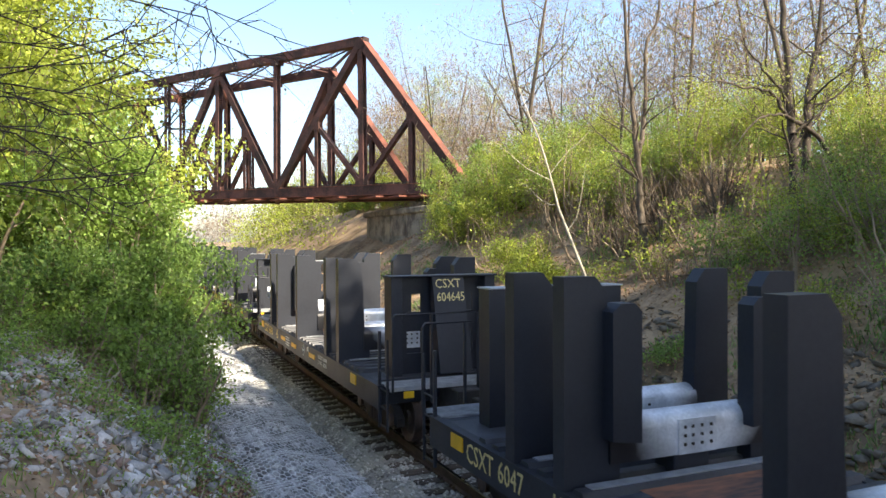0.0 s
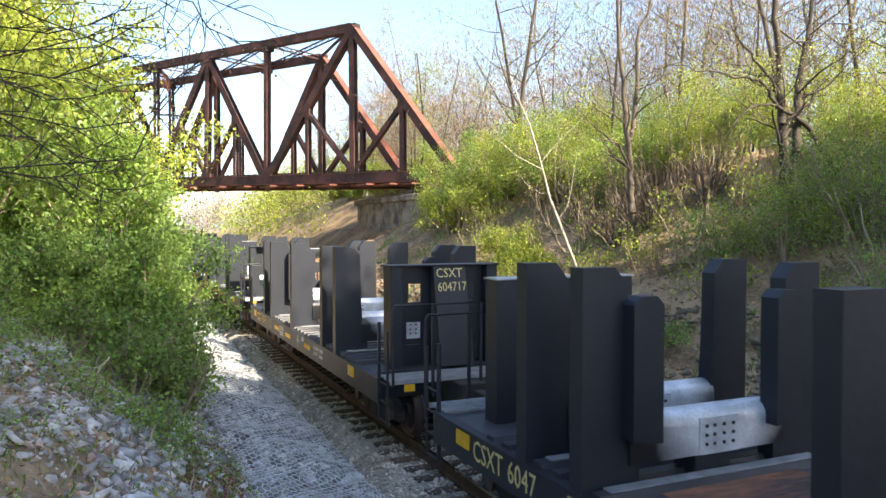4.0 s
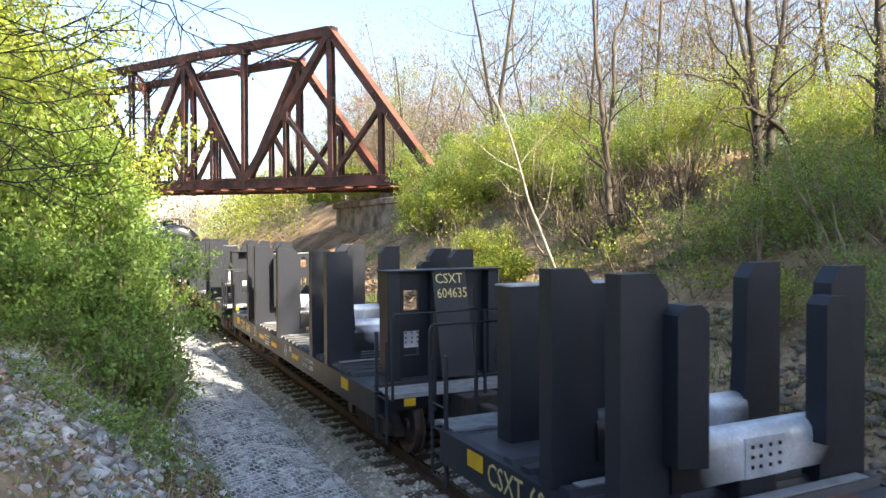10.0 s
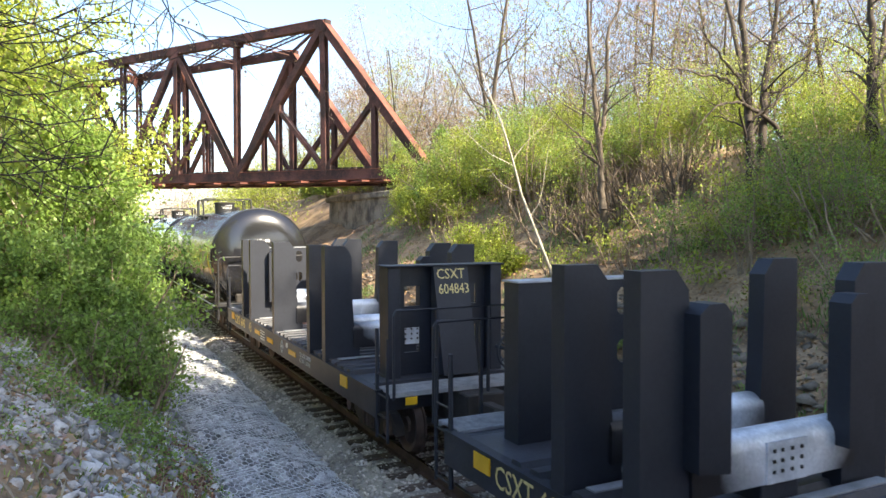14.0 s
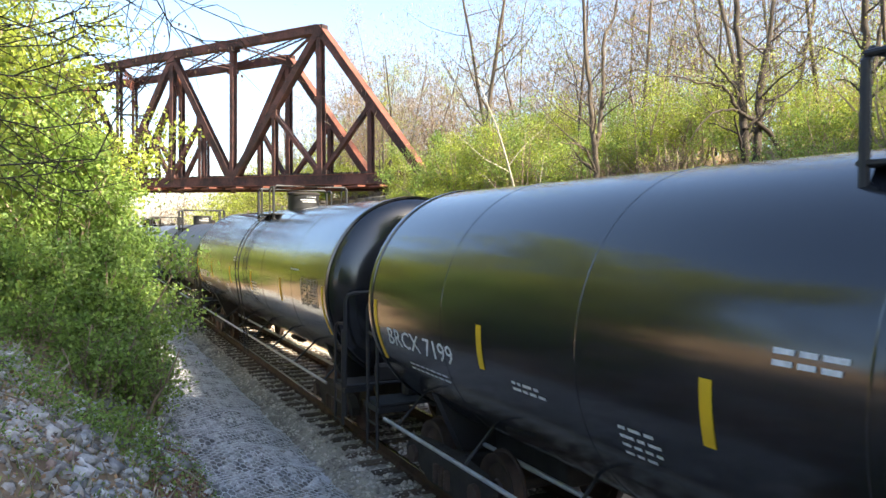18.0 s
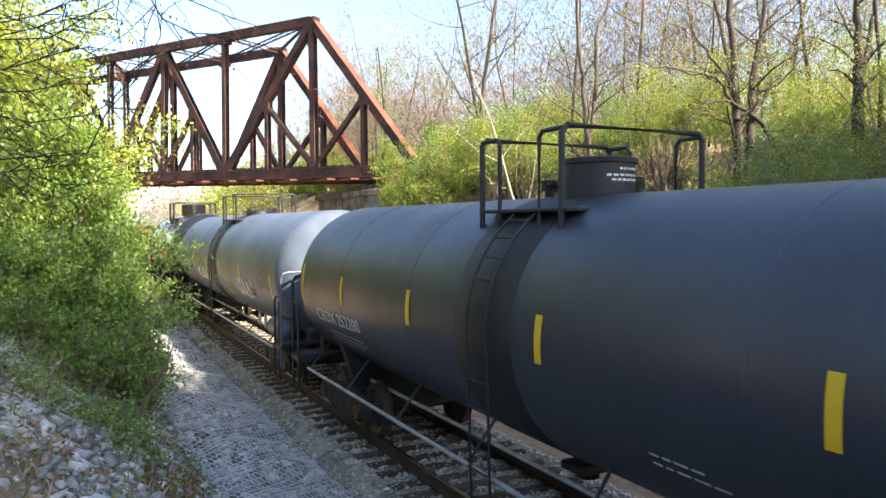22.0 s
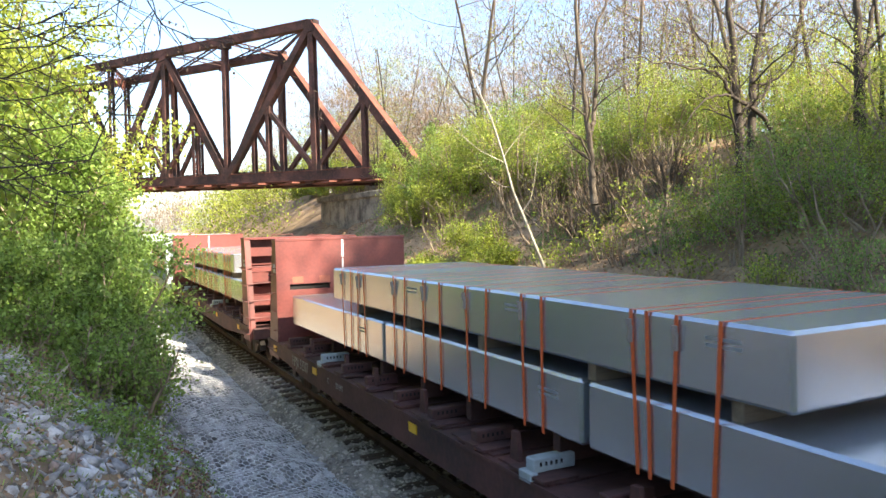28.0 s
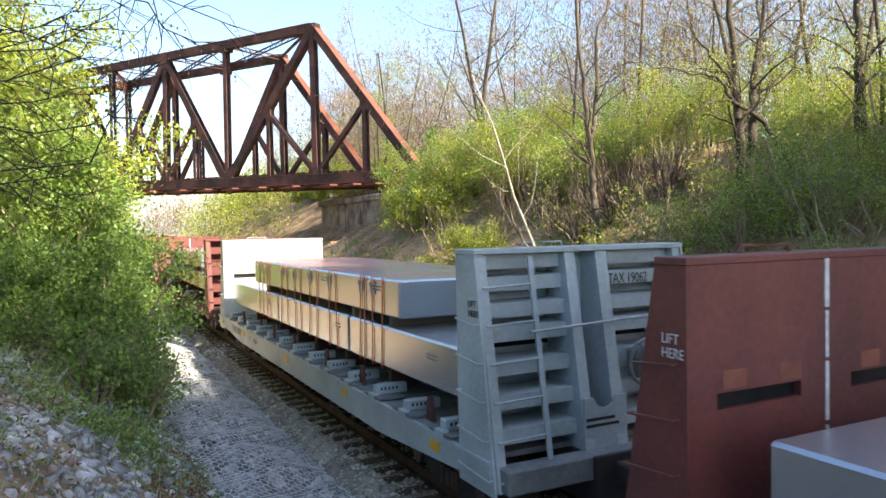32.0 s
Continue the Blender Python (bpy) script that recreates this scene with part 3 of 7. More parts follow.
def flat_car_ends(car):
    # front end panel: deep columns, a web with openings, a leaning number plate
    u = 2.05
    for s in (-1, 1):
        part("panel_column", B(s * 1.03, s * 0.82, u - 0.02, u + 0.36, 1.13, 2.90, c=0.008), M_CARBLACK, car)
    web = Shape()
    wy0, wy1 = u + 0.20, u + 0.24
    for x0, x1, z0, z1 in ((-0.82, 0.82, 2.72, 2.90), (-0.82, -0.66, 1.13, 2.72), (0.66, 0.82, 1.13, 2.72), (-0.38, 0.38, 1.13, 2.72), (-0.66, -0.38, 1.13, 1.50), (0.38, 0.66, 1.13, 1.50), (-0.66, -0.38, 1.90, 2.25), (0.38, 0.66, 1.90, 2.25), (-0.66, -0.38, 2.58, 2.72), (0.38, 0.66, 2.58, 2.72)):
        web.box(x0, x1, wy0, wy1, z0, z1)
    part("end_panel", web, M_CARBLACK, car, "black end panel with four openings")
    part("panel_cap", B(-1.06, 1.06, u - 0.06, u + 0.40, 2.90, 2.925, c=0.006), M_CARBLACK, car)
    part("number_plate_web", Shape().prism([(u + 0.05, 2.90), (u - 0.03, 2.90), (u - 0.42, 1.2), (u + 0.05, 1.2)], "x", -0.25, 0.37), M_CARBLACK, car, "leaning black plate with the car number")
    # rear end wall seen from inside, with four square holes
    u = 12.75
    wall = Shape()
    for x0, x1 in ((-1.03, -0.52), (-0.34, 0.34), (0.52, 1.03)):
        wall.box(x0, x1, u, u + 0.03, 1.13, 2.92)
    for x0, x1 in ((-0.52, -0.34), (0.34, 0.52)):
        for z0, z1 in ((1.13, 1.93), (2.20, 2.50), (2.82, 2.92)):
            wall.box(x0, x1, u, u + 0.03, z0, z1)
        for z0, d in ((1.93, 1), (2.20, -1), (2.50, 1), (2.82, -1)):
            for xc, e in ((x0, 1), (x1, -1)):
                wall.prism([(xc, z0), (xc + e * 0.05, z0), (xc, z0 + d * 0.05)], "y", u, u + 0.03)
    part("end_wall", wall, M_CARBLACK, car, "black end wall with four rounded slots")
    for s in (-1, 1):
        part("wall_side", B(s * 1.03, s * 1.0, u + 0.03, u + 0.30, 1.13, 2.92), M_CARBLACK, car)
    part("panel_cap", B(-1.05, 1.05, u - 0.02, u + 0.32, 2.92, 2.94), M_GRATE, car)
    for u0, u1, ur, d in ((1.0, 1.5, 0.85, 1), (13.45, 13.95, 14.10, -1)):
        part("end_sill", B(-1.5, 1.5, u1 if d > 0 else u0 - 0.15, (u1 + 0.15) if d > 0 else u0, 0.78, 1.13, c=0.01), M_CARBLACK, car)
        grate = Shape()
        k = u0
        while k < u1:
            grate.box(-1.40, 1.40, k, k + 0.012, 1.13, 1.165)
            k += 0.045
        grate.box(-1.42, 1.42, u0 - 0.02, u0, 1.10, 1.17).box(-1.42, 1.42, u1, u1 + 0.02, 1.10, 1.17)
        for x in np.arange(-1.35, 1.4, 0.15):
            grate.box(x, x + 0.01, u0, u1, 1.135, 1.16)
        part("crossover_platform", grate, M_GRATE, car, "galvanised grated crossover platform")
        for x in (-1.1, 1.1):
            part("reflector", B(x - 0.09, x + 0.09, u0 - 0.035 if d > 0 else u1 + 0.02, u0 - 0.02 if d > 0 else u1 + 0.035, 0.98, 1.09), M_YELLOW, car, "yellow reflector")
        part("handrail", rail_hoop([(-1.42, ur, 1.1), (-1.42, ur, 2.30), (-1.38, ur, 2.36), (1.30, ur, 2.36), (1.36, ur, 2.30), (1.36, ur, 1.1)], 0.022), M_CARBLACK, car, "black tubular handrail")
        for x in (-0.75, 0.1, 0.75):
            part("rail_post", B(x - 0.02, x + 0.02, ur - 0.02, ur + 0.02, 0.9, 2.35), M_CARBLACK, car)
        for s in (-1, 1):
            xo = s * 1.46
            lad = Shape().tube([(xo, ur + d * 0.15, 0.45), (xo, ur + d * 0.15, 1.95)], 0.022).tube([(xo, ur + d * 0.55, 0.45), (xo, ur + d * 0.55, 2.05)], 0.03)
            for z in (0.5, 0.8, 1.1, 1.4):
                lad.tube([(xo, ur + d * 0.15, z), (xo, ur + d * 0.55, z)], 0.014)
            part("step_ladder", lad, M_CARBLACK, car)
    wheel = Shape()
    ring = [(0.62 + 0.27 * math.cos(a), 1.0, 1.62 + 0.27 * math.sin(a)) for a in np.linspace(0, 2 * math.pi, 25)]
    wheel.tube(ring, 0.02)
    for k in range(5):
        a = k * 2 * math.pi / 5
        wheel.tube([(0.62, 1.02, 1.62), (0.62 + 0.27 * math.cos(a), 1.0, 1.62 + 0.27 * math.sin(a))], 0.012)
    wheel.tube([(0.62, 1.02, 1.62), (0.62, 1.5, 1.62)], 0.03)
    part("brake_wheel", wheel, M_CARBLACK, car, "black spoked brake wheel")
    bogie(car, 2.7)
    bogie(car, 11.85)
    coupler(car, 0.0, 1)
    coupler(car, FLAT_LEN, -1)
    for u in (2.81, 12.72):
        part("reflector", B(-1.518, -1.50, u - 0.17, u + 0.17, 0.92, 1.10), M_YELLOW, car, "yellow reflector plate")
    for u, z0 in ((6.14, 0.90), (8.14, 0.88), (9.5, 0.90)):
        part("reflector", B(-1.512, -1.50, u - 0.28, u + 0.28, z0, z0 + 0.10), M_YELLOW, car, "yellow reflector strip")
    sq = Shape()
    for a in range(4):
        p = [(0, 0.13), (0.11, 0), (0, -0.13), (-0.11, 0)]
        (y0, z0), (y1, z1) = p[a], p[(a + 1) % 4]
        sq.bar((-1.507, 7.0 + y0, 0.97 + z0), (-1.507, 7.0 + y1, 0.97 + z1), 0.012)
    sq.box(-1.512, -1.505, 6.95, 7.05, 0.95, 0.99)
    part("test_mark", sq, M_WHITE, car, "white diamond stencil")
    part("data_card", B(-1.512, -1.50, 6.49, 6.63, 1.0, 1.1), M_WHITE, car)
    small = Shape()
    for z in (1.03, 0.97, 0.90, 0.84):
        small.box(-1.508, -1.50, 8.7, 9.15, z, z + 0.022)
    part("fine_print", small, M_WHITE, car)
    chain = Shape()
    chain.tube([(-0.98, 10.40, 1.62), (-0.9, 10.38, 1.58), (-0.84, 10.38, 1.63)], 0.01)
    part("chain", chain, M_UNDER, car)


FLAT_NUMBERS = ("604713", "604645", "604758", "604717", "604642", "604711", "604635", "604639", "604843")
FLAT_FIRST = 8.24 - 12.65


def flat_cars():
    first = None
    for i, number in enumerate(FLAT_NUMBERS):
        if first is None:
            car = first = thing("flat_car", "black stake flat car with tall posts and scuffed saddle beams", "railway car", "stake flat cars of the freight train")
            flat_car_body(car)
            flat_car_ends(car)
        else:
            car = copy_thing(first, pose(0, 0, 0))
        cars.append((car, FLAT_FIRST + FLAT_LEN * i, number))
        MOVING.append((car, FLAT_FIRST + FLAT_LEN * i))
    for car, _, number in cars:
        lettering("CSXT", 0.17, on_front(-0.21, 1.966, 2.70) @ pose(0, 0, 0, -12.9, 0, 0), M_GOLD, car, "number_lettering", 0.88)
        lettering(number, 0.17, on_front(-0.20, 1.911, 2.46) @ pose(0, 0, 0, -12.9, 0, 0), M_GOLD, car, "number_lettering", 0.80)
        lettering("CSXT", 0.25, on_side(-1.506, 12.45, 0.85), M_GOLD, car, "side_lettering", 0.85)
        lettering(number[:4], 0.25, on_side(-1.506, 11.62, 0.85), M_GOLD, car, "side_lettering", 0.85)
        lettering(number[4:], 0.25, on_side(-1.506, 10.50, 0.85), M_GOLD, car, "side_lettering", 0.85)
        lettering("LD LMT 218900", 0.085, on_side(-1.506, 5.55, 0.99), M_WHITE, car, "data_lettering")
        lettering("LT WT   67700", 0.085, on_side(-1.506, 5.55, 0.87), M_WHITE, car, "data_lettering")


cars = []
flat_cars()


# ---- tank cars ----
def tank_shell(r, zc, u0, u1, mat, car, head=0.62, label="", rim=True, n=72):
    body = Shape().lathe([(r, u0), (r, u0 + 0.02)] + [(r, u) for u in np.linspace(u0 + 0.3, u1 - 0.3, 9)] + [(r, u1 - 0.02), (r, u1)], n, (0, 0, zc))
    part("tank_shell", body, mat, car, label, True)
    for u, d in ((u0, -1), (u1, 1)):
        prof = [(r * (0.985 if rim else 1.0), u)] + [(r * math.cos(a) ** 0.62 * (0.985 if rim else 1.0), u + d * head * math.sin(a)) for a in np.linspace(0.06, math.pi / 2 - 0.02, 14)] + [(0.0, u + d * head)]
        part("tank_head", Shape().lathe(prof, n, (0, 0, zc)), mat, car, "dished tank end", True)
        if rim:
            part("end_ring", Shape().lathe([(r * 0.985, u + d * 0.06), (r + 0.015, u + d * 0.05), (r + 0.02, u), (r + 0.015, u - d * 0.05), (r, u - d * 0.055)], n, (0, 0, zc)), mat, car, "", True)


def tank_top(car, u, r, zc, dy=0.85, dx=0.95, h=0.52, style="drum"):
    """Manway, valves, the standing planks, and a safety portal across each end of them with short returns."""
    top = zc + r
    def skin(x):
        return zc + math.sqrt(r * r - x * x) - 0.02
    if style == "drum":
        rad, tall, at = 0.40, 0.40, u - 0.18
        drum = Shape().lathe([(0.0, tall + 0.01), (rad - 0.05, tall), (rad, tall - 0.04), (rad, -0.08)], 32)
        drum.v = [(x, z + at, y + top) for x, y, z in drum.v]
        part("manway", drum, M_BANDBLK, car, "round black manway housing", True)
        lid = Shape().lathe([(rad, tall - 0.07), (rad + 0.025, tall - 0.06), (rad + 0.025, tall - 0.01), (rad - 0.03, tall + 0.006)], 32)
        lid.v = [(x, z + at, y + top) for x, y, z in lid.v]
        part("manway_rim", lid, M_UNDER, car, "", True)
        prints = Shape()
        for z, w in ((0.27, 0.30), (0.20, 0.46), (0.15, 0.40)):
            for k in range(6):
                a0 = -0.62 + k * w / 2.4
                p, q = [(-(rad + 0.004) * math.sin(a), at - (rad + 0.004) * math.cos(a)) for a in (a0, a0 + w / 3.4)]
                prints.bar((p[0], p[1], top + z), (q[0], q[1], top + z), 0.004, 0.024)
        tagged(part("fine_print", prints, M_WHITE, car), kind="stuff")
        part("manway_bracket", Shape().prism([(at + 0.30, top - 0.02), (at + 0.62, top - 0.02), (at + 0.36, top + 0.26)], "x", -0.06, 0.06), M_UNDER, car)
    else:
        hatch = Shape().lathe([(0.0, 0.13), (0.36, 0.12), (0.40, 0.07), (0.40, -0.05)], 28)
        hatch.v = [(x, z + u - 0.1, y + top) for x, y, z in hatch.v]
        part("manway", hatch, M_BANDBLK, car, "low round black hatch", True)
        for k in range(6):
            a = k * math.pi / 3
            part("hatch_bolt", Shape().tube([(0.37 * math.cos(a), u - 0.1 + 0.37 * math.sin(a), top + 0.05), (0.37 * math.cos(a), u - 0.1 + 0.37 * math.sin(a), top + 0.19)], 0.022, 6), M_UNDER, car)
    for x, y in ((0.48, -0.25), (0.56, 0.05), (0.45, 0.35), (-0.1, 0.62)):
        part("valve", Shape().tube([(x, u + y, skin(x)), (x, u + y, top + 0.10)], 0.06, 8).box(x - 0.09, x + 0.09, u + y - 0.05, u + y + 0.05, top + 0.07, top + 0.14).tube([(x, u + y, top + 0.14), (x, u + y, top + 0.20)], 0.10, 10), M_UNDER, car)
    hi = top + h
    for s in (-1, 1):
        part("walkway", B(s * 0.48, s * (dx + 0.02), u - dy - 0.1, u + dy + 0.05, top - 0.20, top - 0.16, c=0.01), M_BANDBLK, car, "black walkway plank")
        y = u + s * dy
        part("safety_rail", rail_hoop([(-dx, y, skin(dx)), (-dx, y, hi - 0.07), (-dx + 0.06, y, hi), (dx - 0.06, y, hi), (dx, y, hi - 0.07), (dx, y, skin(dx))], 0.034, 8), M_BANDBLK, car, "black tubular safety rail")
        for x in (-dx, dx):
            y2 = y - s * min(0.42, dy * 0.5)
            part("rail_return", rail_hoop([(x, y, hi - 0.03), (x, y2 + s * 0.06, hi - 0.03), (x, y2, hi - 0.09), (x, y2, skin(dx))], 0.026, 8), M_BANDBLK, car)


def tank_ladder(car, u, r, zc, mat):
    for s in (-1, 1):
        lad = Shape()
        for k in (-0.2, 0.2):
            pts = [(s * (r + 0.10) * math.sin(a), u + k, zc + (r + 0.10) * math.cos(a)) for a in np.linspace(0.62, 1.75, 12)] + [(s * 1.50, u + k, 0.95), (s * 1.48, u + k, 0.45)]
            lad.tube(pts, 0.016, 6)
        for a in np.linspace(0.72, 1.7, 7):
            p = (s * (r + 0.10) * math.sin(a), zc + (r + 0.10) * math.cos(a))
            lad.tube([(p[0], u - 0.2, p[1]), (p[0], u + 0.2, p[1])], 0.014, 5)
        for z in (1.9, 1.6, 1.3, 0.95, 0.65):
            lad.tube([(s * 1.53, u - 0.2, z), (s * 1.53, u + 0.2, z)], 0.014, 5)
        part("ladder", lad, mat, car, "steel side ladder")


def tank_car(name, label, length, u0, u1, r, zc, mat, group, steps=True, band=None, head=0.62, rim=True, tank_u=None, top=(0.85, 0.95, 0.52, "drum")):
    car = thing(name, label, "tank car", group)
    tank_shell(r, zc, u0, u1, mat, car, head, "", rim)
    mid = tank_u or (u0 + u1) / 2
    if band:
        part("centre_band", Shape().lathe([(r, mid - 0.62), (r + 0.012, mid - 0.60), (r + 0.012, mid + 0.55), (r, mid + 0.57)], 72, (0, 0, zc)), band, car, "matt black band round the middle", True)
    for u in np.linspace(u0 + 2.2, u1 - 2.2, 5):
        part("weld_seam", Shape().lathe([(r - 0.002, u - 0.014), (r + 0.004, u), (r - 0.002, u + 0.014)], 72, (0, 0, zc)), mat, car, "", True)
    tank_top(car, mid, r, zc, *top)
    tank_ladder(car, mid - 0.1, r, zc, M_BANDBLK)
    # underframe: stub sills, saddles, long side handrails, outlet valve
    for sa, sb in ((0.7, u0 + 2.9), (u1 - 2.9, length - 0.7)):
        part("stub_sill", B(-0.35, 0.35, sa, sb, 0.62, zc - r + 0.14, c=0.02), M_UNDER, car)
    for us in (u0 + 1.25, u1 - 1.25):
        sad = Shape()
        out = [((r + 0.01) * math.sin(a), zc - (r + 0.01) * math.cos(a)) for a in np.linspace(-0.85, 0.85, 13)]
        sad.prism(out + [(0.85, 0.70), (-0.85, 0.70)], "y", us - 0.09, us + 0.09)
        part("bolster_saddle", sad, M_BANDBLK, car)
        bogie(car, us)
    for s in (-1, 1):
        part("side_handrail", Shape().tube([(s * 1.47, 1.35, 0.92), (s * 1.47, length - 1.35, 0.92)], 0.026, 8), M_GRATE, car, "long pale side handrail")
        for u in np.linspace(u0 + 0.6, u1 - 0.6, 8):
            part("handrail_bracket", Shape().tube([(s * 1.47, u, 0.92), (s * 1.0, u + 0.12, zc - math.sqrt(r * r - 1.0) + 0.02)], 0.02, 6), M_BANDBLK, car)
        pipe = Shape().tube([(s * 0.62, u0 + 1.5, 0.80), (s * 0.62, u1 - 1.5, 0.80)], 0.03, 6)
        part("brake_pipe", pipe, M_GRATE, car)
    part("outlet_valve", Shape().tube([(0, mid, zc - r + 0.03), (0, mid, 0.62)], 0.14, 12).box(-0.25, 0.25, mid - 0.2, mid + 0.2, 0.70, 0.80, c=0.02), M_UNDER, car)
    # ends: platform, hoop rails, ladder, brake wheel
    for ue, d, uh in ((u0, -1, u0 - 0.56), (u1, 1, u1 + 0.56)):
        part("end_platform", B(-1.45, 1.45, ue + d * 0.05, ue + d * 0.62, 1.02, 1.07, c=0.01), M_BANDBLK, car)
        hz = 2.55
        part("end_handrail", rail_hoop([(-1.45, uh, 0.55), (-1.45, uh, hz - 0.14), (-1.40, uh, hz - 0.03), (-1.30, uh, hz), (1.30, uh, hz + 0.02), (1.40, uh, hz - 0.03), (1.45, uh, hz - 0.14), (1.45, uh, 0.55)], 0.03, 8), mat if mat is M_BLUEGREY else M_BANDBLK, car, "bent tubular end handrail")
        for s in (-1, 1):
            lad = Shape().tube([(s * 1.47, ue + d * 0.12, 0.4), (s * 1.47, ue + d * 0.12, 1.95), (s * 1.45, ue + d * 0.2, 2.03), (s * 1.45, ue + d * 0.5, 2.05)], 0.024, 6).tube([(s * 1.47, ue + d * 0.5, 0.4), (s * 1.47, ue + d * 0.5, 1.95)], 0.024, 6)
            for z in (0.45, 0.75):
                lad.tube([(s * 1.47, ue + d * 0.12, z), (s * 1.47, ue + d * 0.5, z)], 0.016, 6)
            lad.box(s * 1.48, s * 1.0, ue + d * 0.05, ue + d * 0.62, 0.94, 1.02)
            part("corner_ladder", lad, M_BANDBLK, car)
        part("valve_box", B(-0.9, -0.3, ue + d * 0.4, ue + d * 0.6, 1.05, 1.35, c=0.04), M_UNDER, car)
        part("brake_cylinder", Shape().tube([(0.55, ue + d * 0.45, 1.3), (0.95, ue + d * 0.45, 1.3)], 0.16, 12), M_UNDER, car)
    bw = Shape()
    bw.tube([(0.70 + 0.29 * math.cos(a), u0 - 0.66, 1.78 + 0.29 * math.sin(a)) for a in np.linspace(0, 2 * math.pi, 25)], 0.022)
    for k in range(6):
        a = k * math.pi / 3
        bw.tube([(0.70, u0 - 0.64, 1.78), (0.70 + 0.29 * math.cos(a), u0 - 0.66, 1.78 + 0.29 * math.sin(a))], 0.013)
    bw.box(0.55, 0.85, u0 - 0.62, u0 - 0.46, 1.6, 1.95, c=0.03).box(0.64, 0.76, u0 - 0.6, u0 - 0.5, 1.07, 1.6)
    part("brake_wheel", bw, M_BANDBLK, car, "spoked brake wheel")
    coupler(car, 0.0, 1)
    coupler(car, length, -1)
    return car


def side_stripe(car, u, r, zc, a0, a1, mat=None, wide=0.10):
    """A reflective stripe wrapped on the tank's side between two angles from the top."""
    s = Shape()
    n = 10
    for j in range(n + 1):
        a = a0 + (a1 - a0) * j / n
        for k in (0, wide):
            s.v.append((-(r + 0.006) * math.sin(a), u + k, zc + (r + 0.006) * math.cos(a)))
    s.f = [(2 * j, 2 * j + 1, 2 * j + 3, 2 * j + 2) for j in range(n)]
    part("reflective_stripe", s, mat or M_STRIPE, car, "bright yellow reflective stripe")


def on_tank(r, zc, drop, u, lift=0.008):
    """A pose on the tank's near side, drop metres below its middle line."""
    a = math.asin(max(-1, min(1, drop / r)))
    return Matrix.Translation((-(r + lift) * math.cos(a), u, zc - (r + lift) * math.sin(a))) @ SIDE @ pose(0, 0, 0, -math.degrees(a), 0, 0)


def tank_text(car, text, size, r, zc, u, z, wide, mat=None, name="side_lettering"):
    """Writing bent round the tank's near side: its foot at height z, from u down to u - wide."""
    ob = lettering(text, size, on_side(0, 0, 0), mat or M_WHITE, car, name)
    ys = [v.co.y for v in ob.data.vertices]
    k = wide / (max(ys) - min(ys))
    for v in ob.data.vertices:
        a = math.asin((zc - z) / r) - v.co.z / r
        rad = r + 0.006 - v.co.x
        v.co = (-rad * math.cos(a), u + (v.co.y - max(ys)) * k, zc - rad * math.sin(a))
    return ob


def data_table(car, r, zc, u, wide, rows, top, mat):
    """A ruled grid of unreadable small print, bent round the tank."""
    g = Shape()
    for i in range(rows + 1):
        a = math.asin((top + i * 0.062) / r)
        x, z = -(r + 0.008) * math.cos(a), zc - (r + 0.008) * math.sin(a)
        g.bar((x, u, z), (x, u + wide, z), 0.005)
        if i < rows:
            for k in range(6):
                if (i * 7 + k * 3) % 5:
                    a2 = math.asin((top + i * 0.062 + 0.03) / r)
                    x2, z2 = -(r + 0.008) * math.cos(a2), zc - (r + 0.008) * math.sin(a2)
                    g.bar((x2, u + 0.03 + k * wide / 6, z2), (x2, u + 0.03 + k * wide / 6 + wide * (0.09 + 0.02 * ((i + k) % 3)), z2), 0.004, 0.02)
    for k in (0, wide * 0.17, wide * 0.35, wide * 0.62, wide):
        for i in range(rows):
            a, b = math.asin((top + i * 0.062) / r), math.asin((top + (i + 1) * 0.062) / r)
            g.bar((-(r + 0.008) * math.cos(a), u + k, zc - (r + 0.008) * math.sin(a)), (-(r + 0.008) * math.cos(b), u + k, zc - (r + 0.008) * math.sin(b)), 0.006)
    part("data_table", g, mat, car, "white ruled table of small print")


def print_lines(car, r, zc, u, drops, wide, mat, size=0.03):
    """Rows of unreadable small words on the shell."""
    g = Shape()
    rng = random.Random(int(u * 100) + len(drops))
    for d in drops:
        k, end = u + wide, u + wide * rng.uniform(0.0, 0.25)
        while k > end:
            w = rng.uniform(0.06, 0.16)
            a0, a1 = math.asin(d / r) - size / 2 / r, math.asin(d / r) + size / 2 / r
            rad = r + 0.006
            o = len(g.v)
            g.v += [(-rad * math.cos(a), y, zc - rad * math.sin(a)) for a in (a0, a1) for y in (k, k - w)]
            g.f.append((o, o + 1, o + 3, o + 2))
            k -= w + 0.035
    tagged(part("fine_print", g, mat, car), kind="stuff")


def scribble(car, r, zc, u, drop, wide, high, mat, seed, r_line=0.012):
    """Loose loops of spray paint on the tank's side."""
    rng = random.Random(seed)
    s = Shape()
    for k in range(4):
        cx, cz = u + wide * (k + 0.5) / 4, drop + rng.uniform(-0.1, 0.1) * high
        pts, ph = [], rng.uniform(0, 6)
        for t in np.linspace(0, rng.uniform(4.5, 7.5), 22):
            yy = cx + wide * 0.16 * math.sin(t + ph) + 0.03 * t
            dd = cz + high * 0.45 * math.cos(t * 1.1 + ph) * (1 - 0.05 * t)
            a = math.asin(max(-0.99, min(0.99, dd / r)))
            pts.append((-(r + 0.005) * math.cos(a), yy, zc - (r + 0.005) * math.sin(a)))
        s.tube(pts, r_line, 5)
    part("graffiti", s, mat, car, "pale sprayed scribble")


